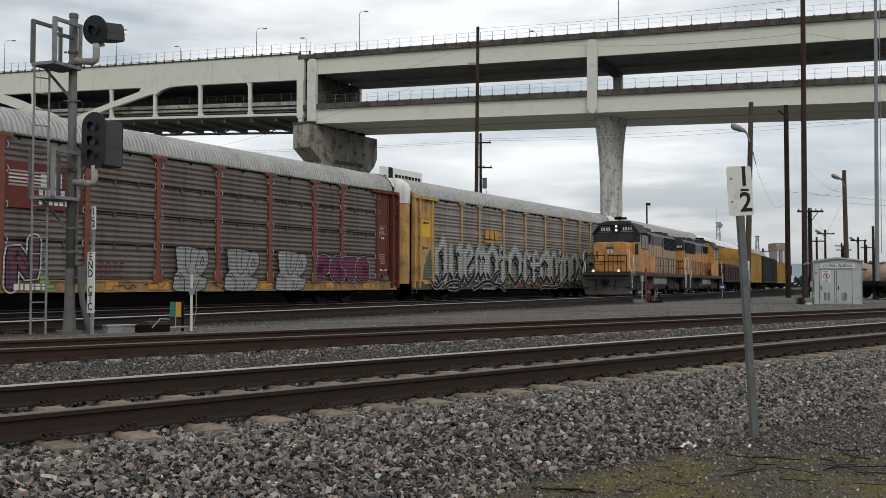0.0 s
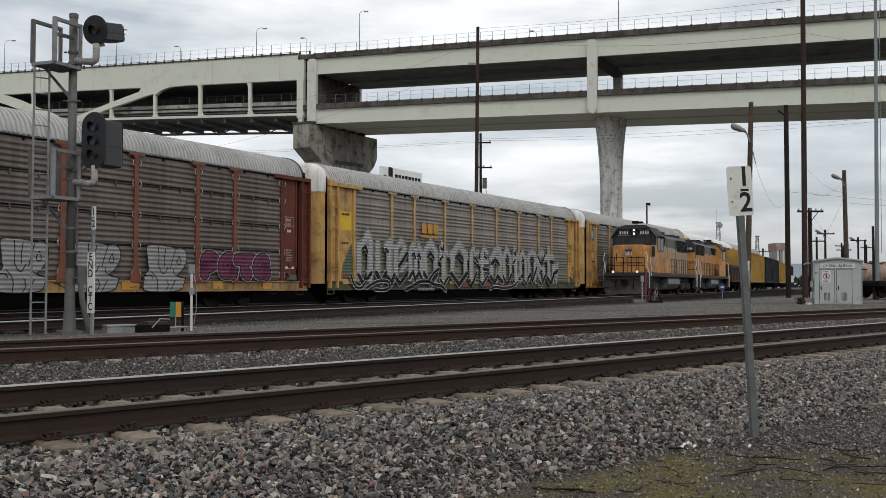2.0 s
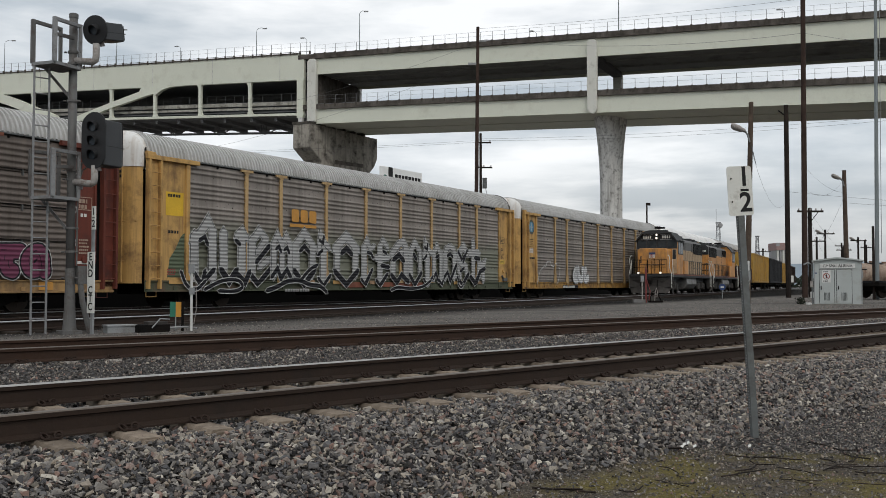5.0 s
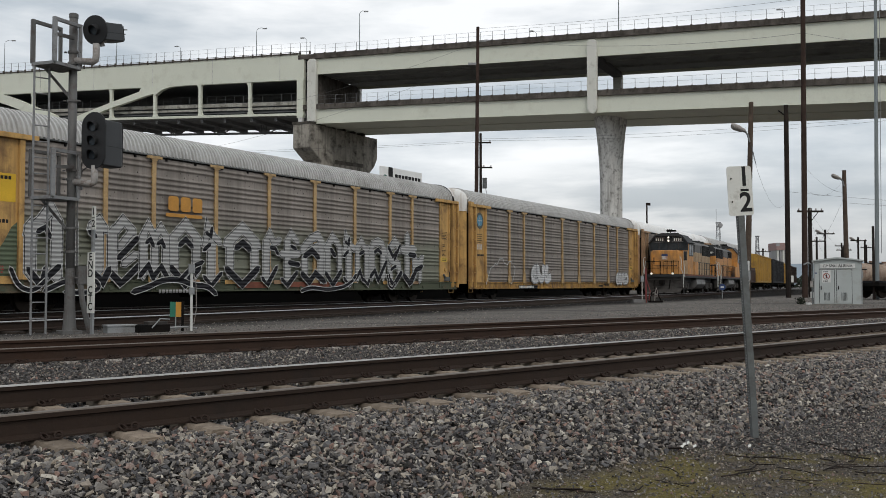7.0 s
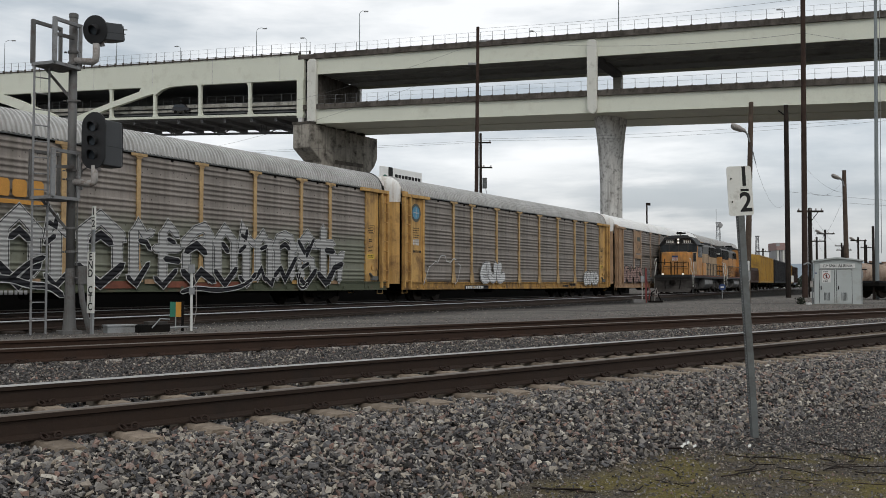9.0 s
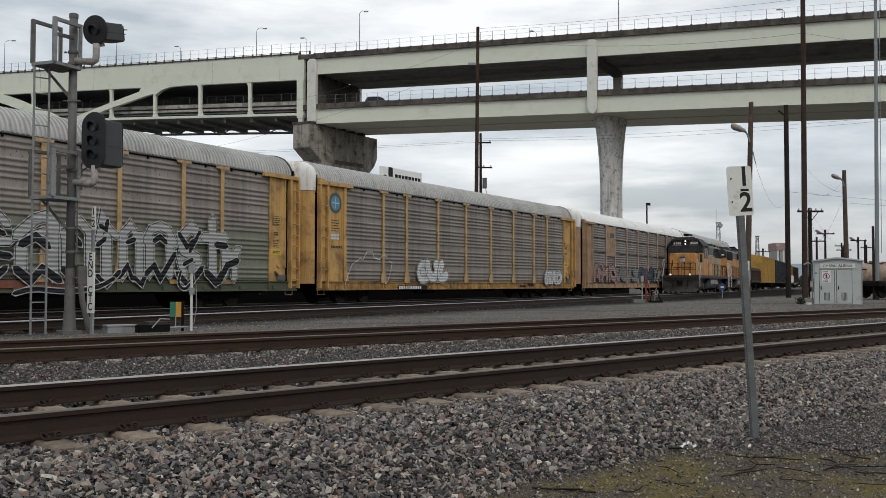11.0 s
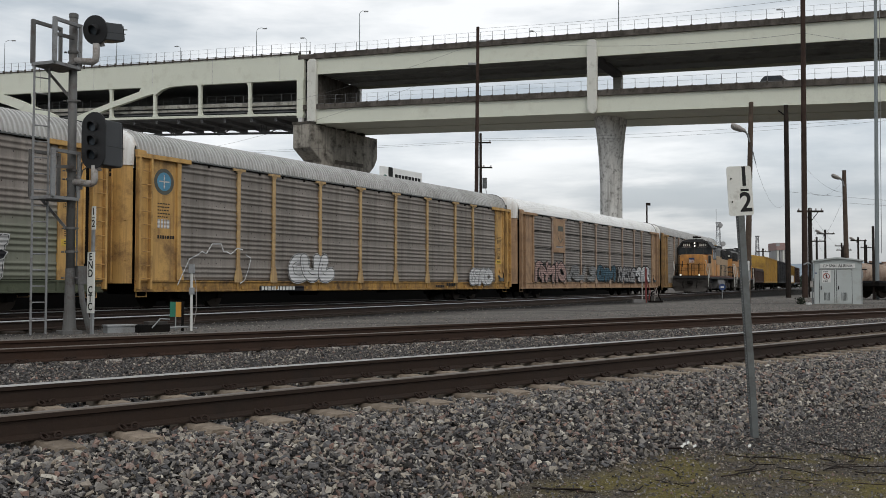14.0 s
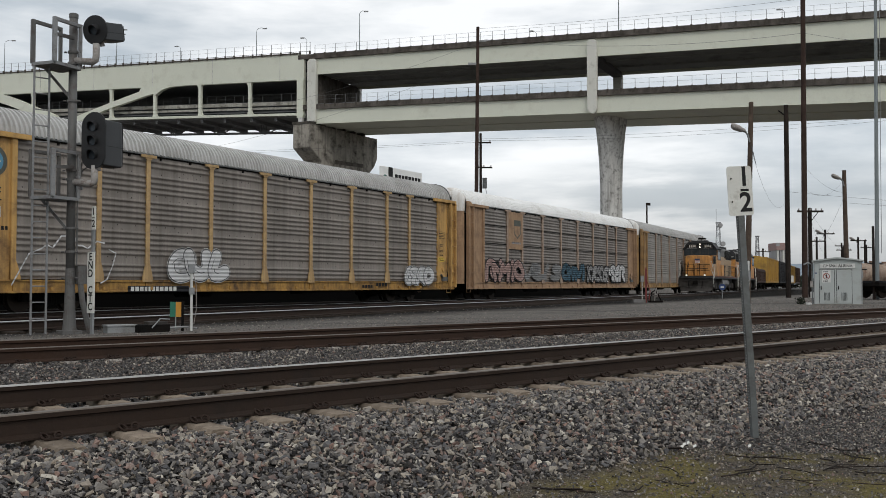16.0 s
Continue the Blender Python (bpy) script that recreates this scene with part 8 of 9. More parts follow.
    part("handle", Mesh().pipe([(0.0, -0.1, 0.1), (0.03, -0.1, 0.55), (0.10, -0.1, 0.78), (0.14, -0.1, 0.6), (0.12, -0.1, 0.3)], 0.022), M_PVC, t)
    t = thing("yard_sign", pose(19.4, 66.8, g), "small blue yard sign on a thin post", "sign", "lineside equipment")
    part("post", Mesh().rod((0, 0, 0), (0, 0, 0.9), 0.03), M_GALV, t)
    pl = part("plate", Mesh().rod((0, -0.02, 0.78), (0, -0.04, 0.78), 0.23, seg=20), M_SHIELDBLUE, t)
    part("mark", Mesh().box(-0.12, 0.12, -0.045, -0.041, 0.74, 0.82), M_SIGNWHITE, pl)
    t = thing("yard_sign", pose(40.5, 112, g), "small white yard sign on a thin post", "sign", "lineside equipment")
    part("post", Mesh().rod((0, 0, 0), (0, 0, 2.0), 0.05), M_GALV, t)
    part("plate", Mesh().box(-0.35, 0.35, -0.06, -0.03, 1.2, 2.0), M_SIGNWHITE, t)
    t = thing("bollard", pose(26.3, 68.5, g), "short white pipe bollard", "bollard", "lineside equipment")
    part("pipe", Mesh().rod((0, 0, 0), (0, 0, 0.45), 0.12, seg=12), M_WHITEPIPE, t)


lineside()


# ---- signal equipment shed ----
def shed():
    s = thing("equipment_shed", pose(17.88, 46.35, -0.16, 0, 0, -21), "pale grey metal signal equipment shed with double doors", "shed")
    W, H, D = 2.15, 2.10, 1.9
    part("body", Mesh().box(0, W, 0, D, 0.05, H), M_SHED, s)
    part("plinth", Mesh().box(-0.03, W + 0.03, -0.03, D + 0.03, 0, 0.05), M_CONC, s)
    r = Mesh().prism([(-0.08, H - 0.02), (-0.08, H + 0.05), (W / 2, H + 0.20), (W + 0.08, H + 0.05), (W + 0.08, H - 0.02), (W / 2, H + 0.13)], -0.12, D + 0.1, "y")
    part("roof", r, M_SHED, s, "shallow pitched metal roof")
    part("gable", Mesh().prism([(0, H), (W, H), (W / 2, H + 0.13)], -0.002, D, "y"), M_SHED, s)
    for x in (0.015, W - 0.045):
        part("corner_trim", Mesh().box(x, x + 0.03, -0.012, -0.002, 0.05, H), M_GALV, s)
    for x0 in (0.26, 1.03):
        d = part("door", Mesh().box(x0, x0 + 0.66, -0.025, -0.002, 0.10, 1.70), M_SHED, s, "flush metal door", bevel=0.006)
        gap = Mesh().box(x0 - 0.02, x0, -0.008, -0.002, 0.08, 1.72).box(x0 + 0.66, x0 + 0.68, -0.008, -0.002, 0.08, 1.72).box(x0, x0 + 0.66, -0.008, -0.002, 1.70, 1.72)
        part("door_gap", gap, M_PILOT, d)
        for k in range(5):
            part("louvre", Mesh().box(x0 + 0.20 + k * 0.055, x0 + 0.228 + k * 0.055, -0.036, -0.024, 0.22, 0.60), M_DARKGALV, d, "dark vertical vent slit")
        part("handle", Mesh().box(x0 + 0.05, x0 + 0.09, -0.06, -0.024, 0.74, 0.92), M_SIGBLACK, d, "black door handle")
    sg = part("name_board", Mesh().box(0.30, 1.84, -0.035, -0.004, 1.76, 1.98), M_WHITEPIPE, s, "white name board")
    text("lettering", "CP S901 ALBINA", 0.185, M_INK, sg, pose(1.07, -0.037, 1.87, 90, 0, 0), bold=0.012)
    nt = part("notice", Mesh().box(0.38, 0.76, -0.032, -0.026, 1.08, 1.66), M_WHITEPIPE, s, "white prohibition notice")
    rg = Mesh()
    strip(rg, [(0.57 + 0.14 * math.cos(k * 0.393), 1.38 + 0.14 * math.sin(k * 0.393)) for k in range(16)], -0.034, 0.03, True)
    strip(rg, [(0.47, 1.48), (0.67, 1.28)], -0.034, 0.026)
    part("ring", rg, M_SHIELDRED, nt)
    part("pictogram", Mesh().box(0.54, 0.60, -0.0335, -0.0325, 1.29, 1.47), M_INK, nt)
    bars(nt, "writing", 0.43, 1.58, 1, 0.06, 0.035, 0, M_INK, -0.034, letters=3)
    bars(nt, "writing", 0.43, 1.15, 2, 0.06, 0.025, 0.02, M_INK, -0.034, letters=3)
    part("power_box", Mesh().box(-0.16, -0.02, 0.02, 0.2, 0.85, 1.15, 0.02), M_PVC, s, "pale meter box")
    part("sticker", Mesh().box(0.06, 0.14, -0.006, -0.002, 1.50, 1.56), M_SHIELDBLUE, s)
    c = Mesh()
    c.pipe([(-0.06, 0.3, 0.0), (-0.06, 0.3, 1.95), (-0.25, 0.2, 2.05), (-0.45, 0.2, 1.95)], 0.04, 8)
    part("side_conduit", c, M_GALV, s)
    part("vent", Mesh().box(W + 0.01, W + 0.06, 0.3, 0.7, 1.3, 1.65), M_GALV, s)
    t = thing("rubble", pose(17.45, 45.9, -0.14), "small pale stone beside the shed", "stone")
    part("stone", Mesh().box(-0.13, 0.13, -0.1, 0.1, 0, 0.10, 0.05), M_WHITEPIPE, t, bevel=0.02)
    t = thing("bush", pose(17.2, 46.3, -0.14), "small dark weed clump beside the shed", "shrub")
    b = Mesh()
    rng = random.Random(5)
    for i in range(160):
        a, rr, zz = rng.uniform(0, 6.28), rng.uniform(0, 0.22), rng.uniform(0, 0.28)
        x, y = rr * math.cos(a), rr * math.sin(a)
        b.add([(x, y, zz), (x + rng.uniform(-0.08, 0.08), y + rng.uniform(-0.08, 0.08), zz + 0.04), (x + rng.uniform(-0.06, 0.06), y, zz + 0.09)], [(0, 1, 2)])
    b.rod((0, 0, -0.02), (0, 0, 0.15), 0.015)
    part("leaves", b, M_FARDARK, t)


shed()


# ---- poles, lamps and wires ----
def pole(name, label, x, y, h, r0, r1, material, lean=(0.0, 0.0), group="yard poles", z=-0.15):
    p = thing(name, pose(x, y, z), label, "pole", group)
    n = 8
    b = Mesh()
    b.sheet([[(lean[0] * k / n + (r0 + (r1 - r0) * k / n) * math.cos(2 * math.pi * i / 14), lean[1] * k / n + (r0 + (r1 - r0) * k / n) * math.sin(2 * math.pi * i / 14), h * k / n) for i in range(15)] for k in range(n + 1)])
    b.rod((lean[0], lean[1], h - 0.01), (lean[0], lean[1], h + 0.02), r1, seg=14)
    part("shaft", b, material, p)
    return p


def cross_arm(p, z, x0, x1, material=M_DARKPOLE, insulators=4, y=-0.16):
    part("cross_arm", Mesh().box(x0, x1, y - 0.06, y + 0.06, z - 0.07, z + 0.07), material, p)
    ins = Mesh()
    for i in range(insulators):
        xx = x0 + 0.12 + (x1 - x0 - 0.24) * i / max(1, insulators - 1)
        ins.rod((xx, y, z + 0.07), (xx, y, z + 0.22), 0.05, seg=8)
    part("insulator", ins, M_PVC, p)


def flood(p, z, x, arm, material=M_GALV):
    part("lamp_arm", Mesh().pipe([(x, -0.1, z - 0.55), (x + arm * 0.25, -0.15, z - 0.15), (x + arm * 0.5, -0.2, z)], 0.05), M_GALV, p)
    s = 1 if arm > 0 else -1
    hd = Mesh()
    hd.sheet([[(x + arm * 0.45 + s * u, -0.2 + r * math.cos(t), z + 0.02 + 0.38 * u + r * 0.75 * math.sin(t)) for t in [2 * math.pi * k / 14 for k in range(15)]] for u, r in ((0.0, 0.05), (0.04, 0.13), (0.18, 0.15), (0.28, 0.22), (0.62, 0.24), (0.72, 0.18), (0.75, 0.05))])
    hd.smooth = True
    part("lamp_head", hd, M_PVC, p, "pale cobra-head yard lamp")


p = pole("lamp_pole", "weathered wooden lamp pole with a pale yard lamp", 15.82, 50.0, 10.5, 0.16, 0.12, M_WOODPOLE, (0.32, 0.0))
flood(p, 8.95, 0.2, -0.55)
part("conduit", Mesh().rod((-0.02, -0.2, 0.0), (0.02, -0.2, 2.2), 0.06, seg=8), M_WHITEPIPE, p, "white conduit")
part("meter_box", Mesh().box(-0.08, 0.10, -0.26, -0.14, 1.2, 1.7), M_GALV, p)
part("wire_tail", Mesh().pipe([(0.22, -0.15, 8.3), (0.5, -0.15, 7.2), (0.35, -0.15, 7.9)], 0.012, 4), M_WIRE, p)
p = pole("timber_pole", "black tarred timber pole", 25.15, 70.0, 14.1, 0.19, 0.165, M_DARKPOLE, (0.0, 0.0))
part("bracket", Mesh().pipe([(-0.2, -0.1, 13.4), (-0.6, -0.1, 13.7)], 0.05), M_BLACK, p)
p = pole("timber_pole", "very tall brown timber pole", 26.36, 70.0, 25.0, 0.21, 0.165, M_BROWNPOLE, (0.15, 0.0))
p = pole("timber_pole", "dark timber pole with a cross arm", 27.55, 72.0, 6.7, 0.17, 0.14, M_DARKPOLE)
cross_arm(p, 6.45, -1.0, 0.95, insulators=5)
part("brace", Mesh().pipe([(-0.55, -0.2, 6.4), (0, -0.2, 5.7), (0.55, -0.2, 6.4)], 0.03), M_BLACK, p)
p = pole("lamp_pole", "weathered timber lamp pole behind the shed", 31.55, 75.0, 9.9, 0.20, 0.15, M_WOODPOLE, (-0.12, 0.0))
flood(p, 9.2, -0.15, -0.6)
p = pole("steel_mast", "tall pale tapered steel lighting mast", 28.0, 62.0, 24.0, 0.14, 0.09, M_STEELPOLE, (0.25, 0.0))
part("rungs", Mesh().rod((0.25, -0.16, 3.0), (0.42, -0.12, 23.5), 0.02, seg=5), M_GALV, p)
p = pole("timber_pole", "short dark timber pole", 26.9, 60.0, 4.6, 0.085, 0.075, M_DARKPOLE)
for x, y, h, lamp, arm in ((47.0, 118, 7.7, True, 1), (45.95, 118, 6.8, False, 1), (47.4, 110, 3.2, False, 1), (57.1, 132, 7.5, True, 1), (58.9, 134, 7.2, False, 0), (62.3, 150, 7.5, False, 1), (58.4, 140, 6.5, False, 1), (53.0, 190, 8.7, False, 1), (31.9, 150, 13.4, True, 0), (75.0, 170, 8.0, False, 1), (50.0, 150, 6.6, False, 1)):
    p = pole("yard_pole", "distant dark yard pole", x, y, h, 0.16, 0.12, M_DARKPOLE, group="distant yard poles")
    if arm:
        cross_arm(p, h - 0.5, -1.1, 1.1)
    if lamp and y == 150:
        part("lamp_head", Mesh().box(-0.1, 0.55, -0.2, 0.2, h - 0.05, h + 0.35, 0.05), M_DARKPOLE, p)
    elif lamp:
        flood(p, h - 0.4, -0.1, -0.9)
p = pole("timber_pole", "tall brown timber line pole with arms", 3.05, 90.0, 25.3, 0.21, 0.15, M_BROWNPOLE, (0.25, 0.0), z=-0.15)
part("top_bracket", Mesh().box(0.2, 1.05, -0.1, 0.05, 23.9, 24.05).box(-0.7, 0.25, -0.1, 0.05, 21.7, 21.9), M_GALV, p)
p = pole("timber_pole", "second timber line pole with side arms", 3.62, 92.0, 15.5, 0.15, 0.12, M_DARKPOLE, z=-0.15)
cross_arm(p, 14.6, -0.2, 1.0, insulators=2)
cross_arm(p, 12.2, -0.5, 1.1, insulators=3)
part("transformer", Mesh().rod((0.38, -0.1, 10.2), (0.38, -0.1, 11.2), 0.22, seg=14), M_DARKGALV, p, "grey pole-mounted transformer")
part("riser", Mesh().pipe([(0.55, -0.15, 8.0), (0.62, -0.15, 9.4), (0.45, -0.15, 10.3)], 0.03), M_GALV, p)


def wire(name, a, b, sag, r=0.02, label="thin dark overhead wire strung between poles"):
    c = Mesh()
    a, b = Vector(a), Vector(b)
    pts = [a.lerp(b, k / 14) - Vector((0, 0, sag * 4 * (k / 14) * (1 - k / 14))) for k in range(15)]
    c.pipe(pts, r * 0.5, 4)
    return tagged(part(name, c, M_WIRE), label, "wire", "overhead wires")


for a, b, sag, r in (((3.9, 90, 23.9), (-42, 120, 21.0), 2.0, 0.02), ((3.0, 90, 21.7), (-42, 118, 15.5), 1.5, 0.02), ((3.9, 90, 24.0), (26.5, 70, 19.3), 0.8, 0.022),
                     ((3.3, 90, 25.0), (60, 62, 25.0), 1.0, 0.022), ((26.5, 70, 19.3), (60, 55, 13.0), 1.0, 0.02), ((3.4, 92.0, 14.68), (-47.9, 112.0, 16.16), 0.4, 0.018), ((3.4, 92.0, 14.84), (38.0, 75.0, 14.26), 0.4, 0.018), ((3.4, 92.0, 14.68), (38.0, 75.0, 13.99), 0.5, 0.018)):
    wire("overhead_wire", a, b, sag, r)
for a, b, sag, r in (((3.4, 92.0, 14.51), (-47.9, 112.0, 15.96), 0.4, 0.018), ((31.5, 75, 9.2), (26.5, 70, 7.8), 0.9, 0.016), ((31.5, 75, 8.0), (27.0, 72, 3.6), 1.2, 0.016), ((27.5, 72, 6.4), (56.5, 132, 5.2), 1.0, 0.016),
                     ((27.5, 72, 6.3), (47.0, 118, 4.6), 0.8, 0.016), ((25.2, 70, 7.6), (60, 72, 6.4), 0.5, 0.016), ((31.6, 75, 7.2), (60, 70, 6.2), 0.4, 0.016), ((16.1, 50, 8.0), (25.1, 70, 7.0), 1.6, 0.012),
                     ((26.6, 70, 23.9), (60, 60, 22.5), 0.6, 0.02), ((26.5, 70, 9.4), (31.4, 75, 8.0), 0.4, 0.016)):
    wire("overhead_wire", a, b, sag, r)


# ---- billboard behind the train ----
def billboard():
    s = thing("billboard", pose(-6.45, 100.0, -0.2, 0, 0, 59.6), "white rooftop billboard with a dark band and grey lettering bars", "billboard")
    b = part("board", Mesh().box(0, 8.1, 0, 0.25, 10.6, 13.45), M_BOARD, s, bevel=0.03)
    part("dark_edge", Mesh().box(1.35, 2.15, -0.03, -0.002, 10.6, 13.45), M_INK, b)
    lf = Mesh()
    strip(lf, [(0.72 + 0.42 * math.cos(k * 0.45), 12.1 + 0.42 * math.sin(k * 0.45)) for k in range(14)], -0.01, 0.14, True)
    part("leaf_ring", lf, M_GREENBOX, b, "green ring emblem")
    for i in range(8):
        part("lettering_bar", Mesh().box(2.62 + i * 0.66, 3.12 + i * 0.66, -0.03, -0.002, 11.6, 12.8), M_INK, b, "dark lettering bar")
    for x in (0.8, 4.0, 7.2):
        part("leg", Mesh().box(x - 0.12, x + 0.12, 0.26, 0.5, 0, 12.5), M_BLACK, s)


billboard()


# ---- distance ----
def hills():
    b = Mesh()
    lo, hi = [], []
    for i in range(90):
        a = radians(-70 + 140 * i / 89)
        h = 26 + 30 * (noise.noise((i * 0.11, 2.2, 0)) + 0.4) + 6 * noise.noise((i * 0.5, 9.2, 0))
        lo.append((1900 * math.sin(a), 1900 * math.cos(a), -3))
        hi.append((1960 * math.sin(a), 1960 * math.cos(a), max(6, h)))
    b.sheet([lo, hi])
    return tagged(part("backdrop_hills", b, M_HILL), "hazy blue hills on the horizon", "hills", kind="structure")


hills()


def silo_block():
    s = thing("silo_building", pose(91.0, 262.0, -0.2, 0, 0, 0), "far pale striped silo block with a red and white head house", "building")
    part("wall", Mesh().box(0, 3.1, 0.3, 6, 0, 10.4), M_FARWALL, s)
    part("red_top", Mesh().box(-0.1, 2.4, -0.3, 6.3, 10.4, 12.4), M_FARRED, s, "red and white head house")
    part("pale_corner", Mesh().box(-0.12, 0.8, -0.34, 0.0, 11.5, 12.3), M_FARWALL, s)
    for i in range(4):
        part("silo_rib", Mesh().rod((0.4 + i * 0.76, 0.1, 0), (0.4 + i * 0.76, 0.1, 10.35), 0.30, seg=12), M_SIGNWHITE if i % 2 == 0 else M_FARWALL, s)
    part("tank", Mesh().rod((3.7, 3, 0), (3.7, 3, 11.2), 0.6, seg=16), M_FARDARK, s, "dark tall tank")


silo_block()


def tower(x, y, h, dishes, label):
    s = thing("radio_tower", pose(x, y, -0.2), label, "tower", "distant towers")
    b = Mesh()
    w0, w1 = h * 0.055, h * 0.02
    c = [(-1, -1), (1, -1), (1, 1), (-1, 1)]
    for i in range(4):
        b.rod((c[i][0] * w0, c[i][1] * w0, 0), (c[i][0] * w1, c[i][1] * w1, h), 0.055, seg=5)
    n = 8
    for k in range(n):
        f0, f1 = k / n, (k + 1) / n
        wa, wb = w0 + (w1 - w0) * f0, w0 + (w1 - w0) * f1
        for i in range(4):
            j = (i + 1) % 4
            b.rod((c[i][0] * wa, c[i][1] * wa, h * f0), (c[j][0] * wb, c[j][1] * wb, h * f1), 0.03, seg=4)
            b.rod((c[j][0] * wa, c[j][1] * wa, h * f0), (c[i][0] * wb, c[i][1] * wb, h * f1), 0.03, seg=4)
    part("lattice", b, M_FENCE, s)
    for i in range(dishes):
        part("dish", Mesh().rod((0.3 + i * 0.7, -0.8, h - 0.6 - i * 5), (0.3 + i * 0.7, -1.3, h - 0.6 - i * 5), 0.7, 0.6, seg=16), M_FARWALL, s, "pale round dish")
    if dishes:
        part("whip", Mesh().rod((-0.5, 0, h), (-0.5, 0, h + 4), 0.05), M_FENCE, s)
    part("top_frame", Mesh().box(-w1 * 1.6, w1 * 1.6, -w1 * 1.6, w1 * 1.6, h, h + 0.3), M_FENCE, s)


tower(74.6, 260.0, 17.6, 2, "distant lattice radio tower with round dishes")
tower(72.7, 222.0, 12.0, 0, "distant lattice floodlight tower")


def far_stock():
    """Parked cars far off beyond the shed."""
    for x, y, m, label in ((53.0, 121.0, M_RUSTCAR, "far rusty tank car"), (61.0, 124.0, M_FARWALL, "far pale grey tank car"), (58.0, 132.0, M_RUSTCAR, "far rusty tank car"), (66.5, 140.0, M_FARWALL, "far pale grey tank car"), (49.6, 117.0, M_TANCAR, "far tan tank car streaked with rust")):
        c = thing("tank_car", pose(x, y, -0.1, 0, 0, 32), label, "freight car", "far parked cars")
        t = Mesh()
        t.sheet([[(4.5 + u, 1.3 * r * math.cos(k * 0.3927), 2.25 + 1.3 * r * math.sin(k * 0.3927)) for k in range(17)] for u, r in ((-4.5, 0.0), (-4.42, 0.6), (-4.2, 0.92), (-3.9, 1.0), (3.9, 1.0), (4.2, 0.92), (4.42, 0.6), (4.5, 0.0))])
        t.smooth = True
        part("tank", t, m, c)
        part("dome", Mesh().rod((4.5, 0, 3.4), (4.5, 0, 3.85), 0.45, seg=12), m, c)
        part("walkway", Mesh().box(3.2, 5.8, -0.7, 0.7, 3.52, 3.58), M_BLACK, c)
        part("underframe", Mesh().box(0.0, 9.0, -0.5, 0.5, 0.75, 1.05), M_BLACK, c)
        for k in (1.3, 7.7):
            part("bogie", Mesh().box(k - 1.0, k + 1.0, -1.0, 1.0, 0.3, 0.75, 0.1).rod((k - 0.8, -1.0, 0.42), (k - 0.8, 1.0, 0.42), 0.42, seg=14).rod((k + 0.8, -1.0, 0.42), (k + 0.8, 1.0, 0.42), 0.42, seg=14), M_BLACK, c)
    b = Mesh()
    rng = random.Random(9)
    for i in range(5200):
        a = rng.uniform(-0.62, 0.62)
        r = rng.uniform(330, 380)
        h = 3.2 + 2.6 * noise.noise((a * 22, 4.0, 0)) + 1.5 * noise.noise((a * 70, 1.0, 0))
        x, y, z = r * math.sin(a), r * math.cos(a), rng.uniform(-0.3, max(0.6, h))
        w = rng.uniform(0.5, 1.1)
        b.add([(x - w, y, z - w * 0.5), (x + w, y + rng.uniform(-1, 1), z - w * 0.3), (x + rng.uniform(-w, w), y, z + w)], [(0, 1, 2)])
    tagged(part("far_shrubs", b, M_FARDARK), "low dark shrubs and clutter at the far edge of the yard", "shrubs", kind="stuff")


far_stock()


def flat_car():
    c = thing("flat_car", pose(26.4, 60.5, 0.0, 0, 0, 20), "low black flat car loaded with dark steel behind the shed", "freight car")
    part("deck", Mesh().box(0, 14.0, -1.4, 1.4, 0.72, 0.95), M_BLACK, c)
    ld = Mesh()
    rng = random.Random(4)
    for i in range(7):
        ld.box(0.4 + 1.9 * i, 2.0 + 1.9 * i, -1.2, 1.2, 0.95, 1.02 + rng.uniform(0.0, 0.12), 0.05)
    part("load", ld, M_DARKCAR, c, "dark bundled load")
    part("sill", Mesh().box(0.5, 13.5, -1.3, 1.3, 0.45, 0.72), M_BLACK, c)
    for x in (1.8, 12.2):
        bogie(c, x)


flat_car()


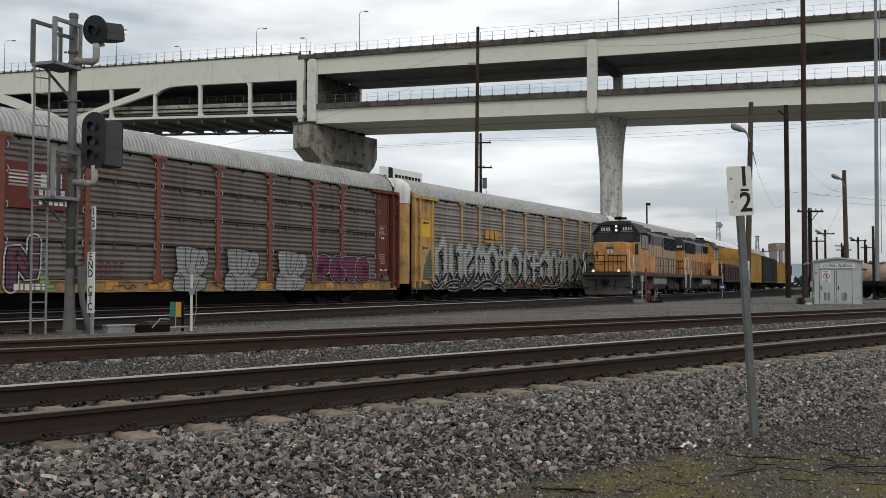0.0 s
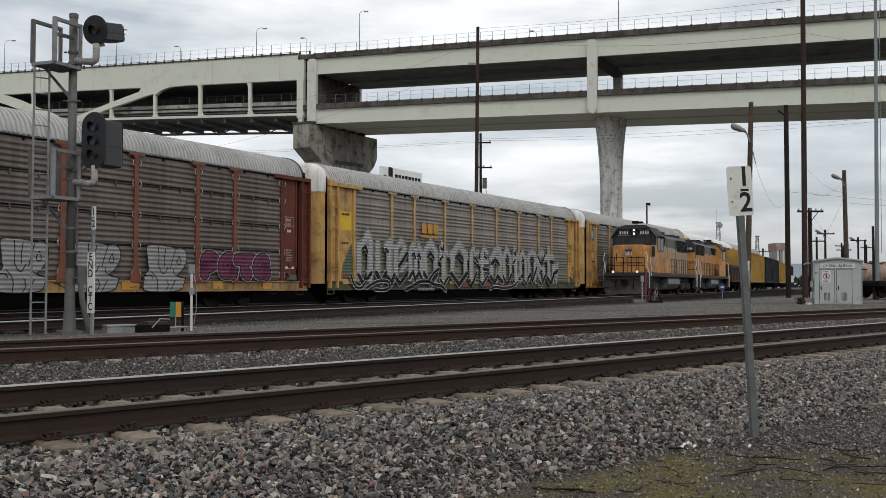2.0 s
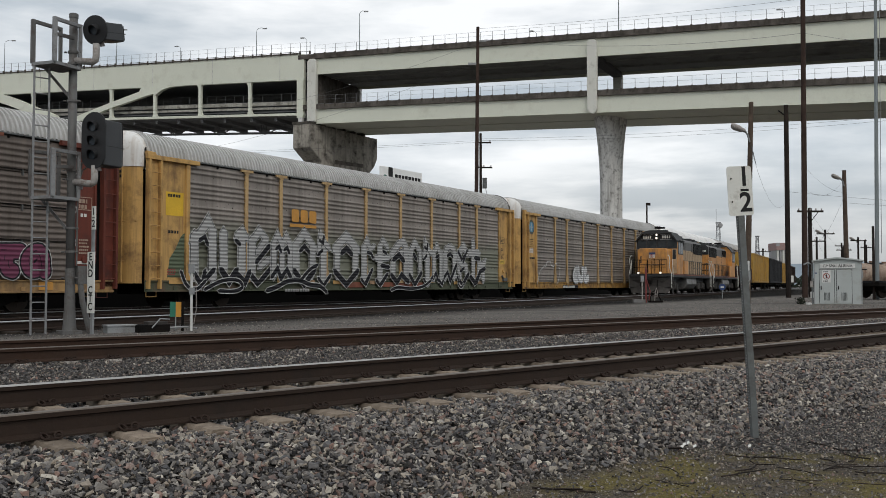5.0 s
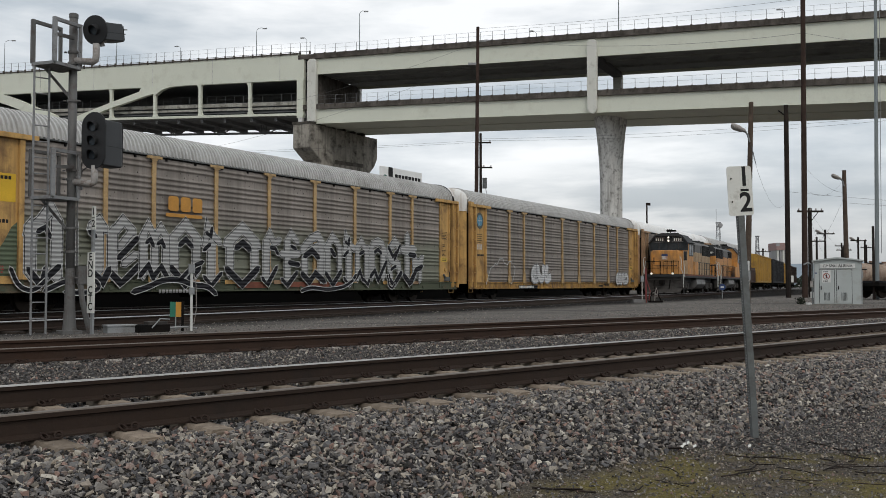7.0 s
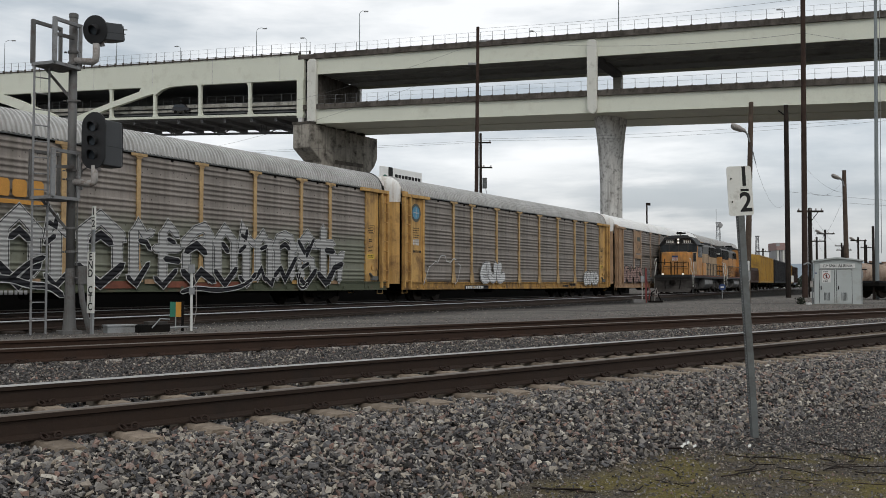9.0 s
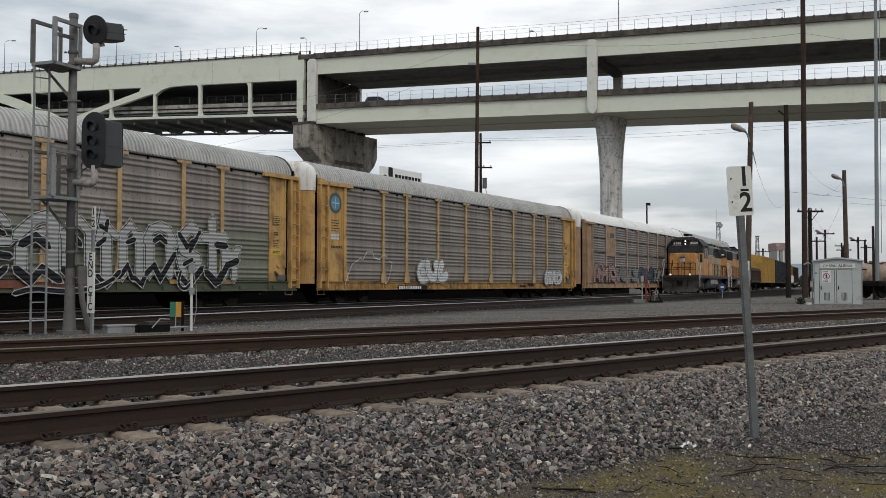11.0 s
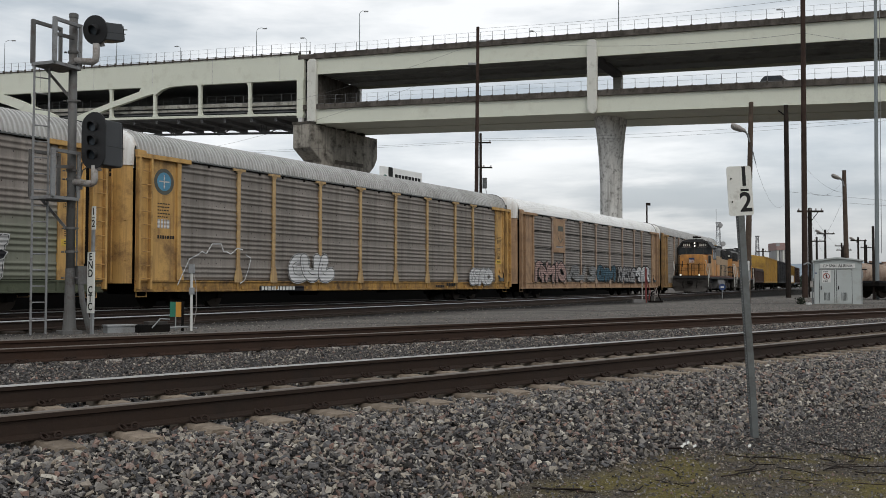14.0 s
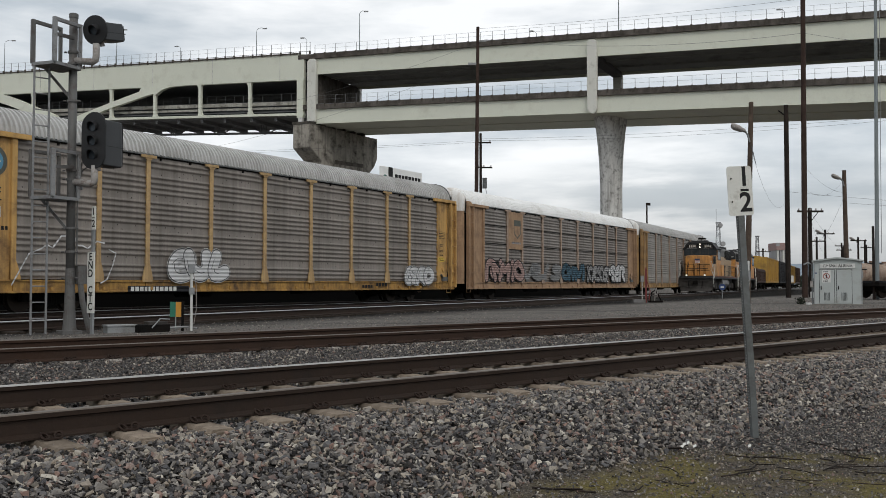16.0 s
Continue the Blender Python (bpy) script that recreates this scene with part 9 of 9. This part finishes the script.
# ---- twigs and scraps on the near dirt ----
def twigs():
    rng = random.Random(3)
    for x, y, ang, L, r in ((1.74, 8.1, 5, 0.24, 0.016), (2.35, 8.05, -6, 0.62, 0.008), (2.25, 7.45, 4, 0.75, 0.009), (2.95, 7.5, 62, 0.55, 0.009), (3.0, 7.55, -8, 0.55, 0.007), (2.5, 7.2, -10, 0.3, 0.006), (3.3, 8.75, -28, 0.9, 0.010), (3.6, 10.6, -3, 0.85, 0.012), (2.35, 11.1, -20, 0.5, 0.008), (0.62, 6.75, 10, 0.45, 0.012), (3.35, 7.15, 3, 0.5, 0.006), (1.55, 7.1, -20, 0.3, 0.005)):
        b = Mesh()
        pts, a = [], radians(ang)
        px, py = x, y
        for k in range(7):
            pts.append((px, py, ground_z(px, py) + 0.012 + 0.01 * rng.random()))
            a += rng.uniform(-0.5, 0.5)
            px, py = px + L / 6 * math.cos(a), py + L / 6 * math.sin(a)
        b.pipe(pts, r * 0.6, 6)
        b.pipe([pts[3], (pts[3][0] + 0.12, pts[3][1] - 0.1, pts[3][2] + 0.02)], r * 0.45, 4)
        tagged(part("twig", b, M_DARKPOLE), "thin dark fallen twig on the dirt", "twig", "fallen twigs")
    for i in range(9):
        a, L = rng.uniform(-0.5, 0.5), rng.uniform(0.25, 0.7)
        px, py = rng.uniform(1.0, 3.5), rng.uniform(6.6, 8.3)
        pts = []
        for k in range(6):
            pts.append((px, py, ground_z(px, py) + 0.016 + 0.012 * rng.random()))
            a += rng.uniform(-0.55, 0.55)
            px, py = px + L / 5 * math.cos(a), py + L / 5 * math.sin(a)
        tagged(part("twig", Mesh().pipe(pts, rng.uniform(0.003, 0.006), 5), M_DARKPOLE), "thin dark fallen twig on the dirt", "twig", "fallen twigs")
    for x, y in ((2.02, 8.15), (2.07, 8.22), (1.98, 8.06), (2.62, 8.3), (2.10, 8.12)):
        z = ground_z(x, y)
        b = Mesh().add([(x, y, z + 0.035), (x + 0.025, y - 0.01, z + 0.05), (x + 0.028, y + 0.02, z + 0.065), (x + 0.006, y + 0.02, z + 0.055)], [(0, 1, 2, 3)])
        b.add([(x, y, z + 0.0), (x + 0.025, y - 0.01, z + 0.0), (x + 0.028, y + 0.02, z + 0.0), (x + 0.006, y + 0.02, z + 0.0)], [(0, 1, 2, 3)])
        tagged(part("litter", b, M_SIGNWHITE), "small white paper scrap on the stones", "litter", "paper scraps")


twigs()


# ---- stones last ----
stones("ballast_shoulder", "loose angular grey ballast stones on the shoulder", scatter(44000, 4.35, 6.98, -1, 24, 1, D1, N1, 0.85, lift=0.02, ties=True, keep=0.03), (0.012, 0.046), 11)
stones("ballast_crib", "grey ballast stones between the rails", scatter(12500, 7.08, 9.2, 0, 34, 2, D1, N1, lift=0.035, avoid=(8.53,), ties=True), (0.014, 0.038), 12)
stones("ballast_between", "fine grey ballast between the main tracks", scatter(42000, 9.0, 13.6, 0, 52, 3, D1, N1, lift=0.02), (0.010, 0.027), 13)
stones("ballast_toe", "smaller stones on the dirt at the foot of the ballast", scatter(30000, 2.2, 5.2, 0, 24, 4, D1, N1, 0.7, lift=0.008, keep=0.45), (0.004, 0.020), 14)
spots = [q for q in scatter(26000, 2.2, 4.7, 0, 14, 7, D1, N1) if bare(q[0], q[1])]
stones("dirt_grit", "fine grit pressed into the mossy dirt", spots, (0.002, 0.007), 17)
stones("yard_gravel", "loose gravel across the yard ground", scatter(16000, 14.6, 19.5, 4, 70, 5, D2, N2, 1.3, clear=True), (0.008, 0.021), 15)
stones("yard_gravel_far", "sparse gravel across the far yard ground", scatter(9000, 19.5, 36.0, 8, 90, 6, D2, N2, 1.5, clear=True), (0.010, 0.024), 16)


# ---- what moves ----
def train_s(t):
    return 38.866 - 3.3346 * t + 0.0049 * t * t


LOCO_ROWS = ((0.0, 0.0), (1.0, 2.15), (2.0, 4.6), (3.0, 7.0), (4.0, 9.3), (5.2, 12.0), (6.5, 14.75), (7.5, 17.0), (8.5, 19.0), (9.5, 20.75), (11.5, 23.75), (13.0, 26.0), (14.5, 28.2), (16.0, 30.3))


def loco_s(t):
    for (t0, a), (t1, b) in zip(LOCO_ROWS, LOCO_ROWS[1:]):
        if t <= t1:
            return a + (b - a) * (t - t0) / (t1 - t0)
    return LOCO_ROWS[-1][1]


def carrier_pose(k, t):
    s = train_s(t) + PITCH * k
    a, b = train_path(s + 3.6)[0], train_path(s + 23.65)[0]
    d = (b - a).normalized()
    o = a - d * 3.6
    return pose(o.x, o.y, 0, 0, 0, math.degrees(math.atan2(d.y, d.x)))


def loco_pose(off, length, t, turned=False):
    s = loco_s(t) + off
    a, b = loco_path(s + 2.0)[0], loco_path(s + length - 2.0)[0]
    d = (b - a).normalized()
    o = a - d * 2.0
    if turned:
        o, d = o + d * length, -d
    return pose(o.x, o.y, 0.10, 0, 0, math.degrees(math.atan2(d.y, d.x)))


def deck_pose(t):
    s = -6.6 + 25.0 * (t - 12.5)
    z = low_z(s) + 2.95 + 0.25 if s > SEAM else left_low(s) + 1.75
    p = viaduct.matrix_basis @ Vector((s, 1.7, z + 0.1))
    return pose(p.x, p.y, p.z, 0, 2.2, BROT)


def motions():
    for car, k in CARRIERS:
        walk(car, [(t, carrier_pose(k, t)) for t in range(17)])
    for car, off, length in STRING:
        walk(car, [(t, loco_pose(off, length, t, car is loco_trail)) for t, _ in LOCO_ROWS])
    walk(ROAD_CAR, [(t, deck_pose(t)) for t in (0, 4, 8, 10.1, 10.45, 12, 14, 16)])
    string = {car for car, _, _ in STRING}
    moving = string | {car for car, _ in CARRIERS}
    for w, x, r, car in ROLLERS:
        if car not in moving:
            continue
        path = loco_s if car in string else train_s
        n = 64 if car in string else 100
        rows = []
        for i in range(n + 1):
            t = 16.0 * i / n
            rows.append((t, Matrix.Translation((x, 0, r)) @ Matrix.Rotation((-1 if car is loco_trail else 1) * path(t) / r, 4, "Y")))
        walk(w, rows)


motions()
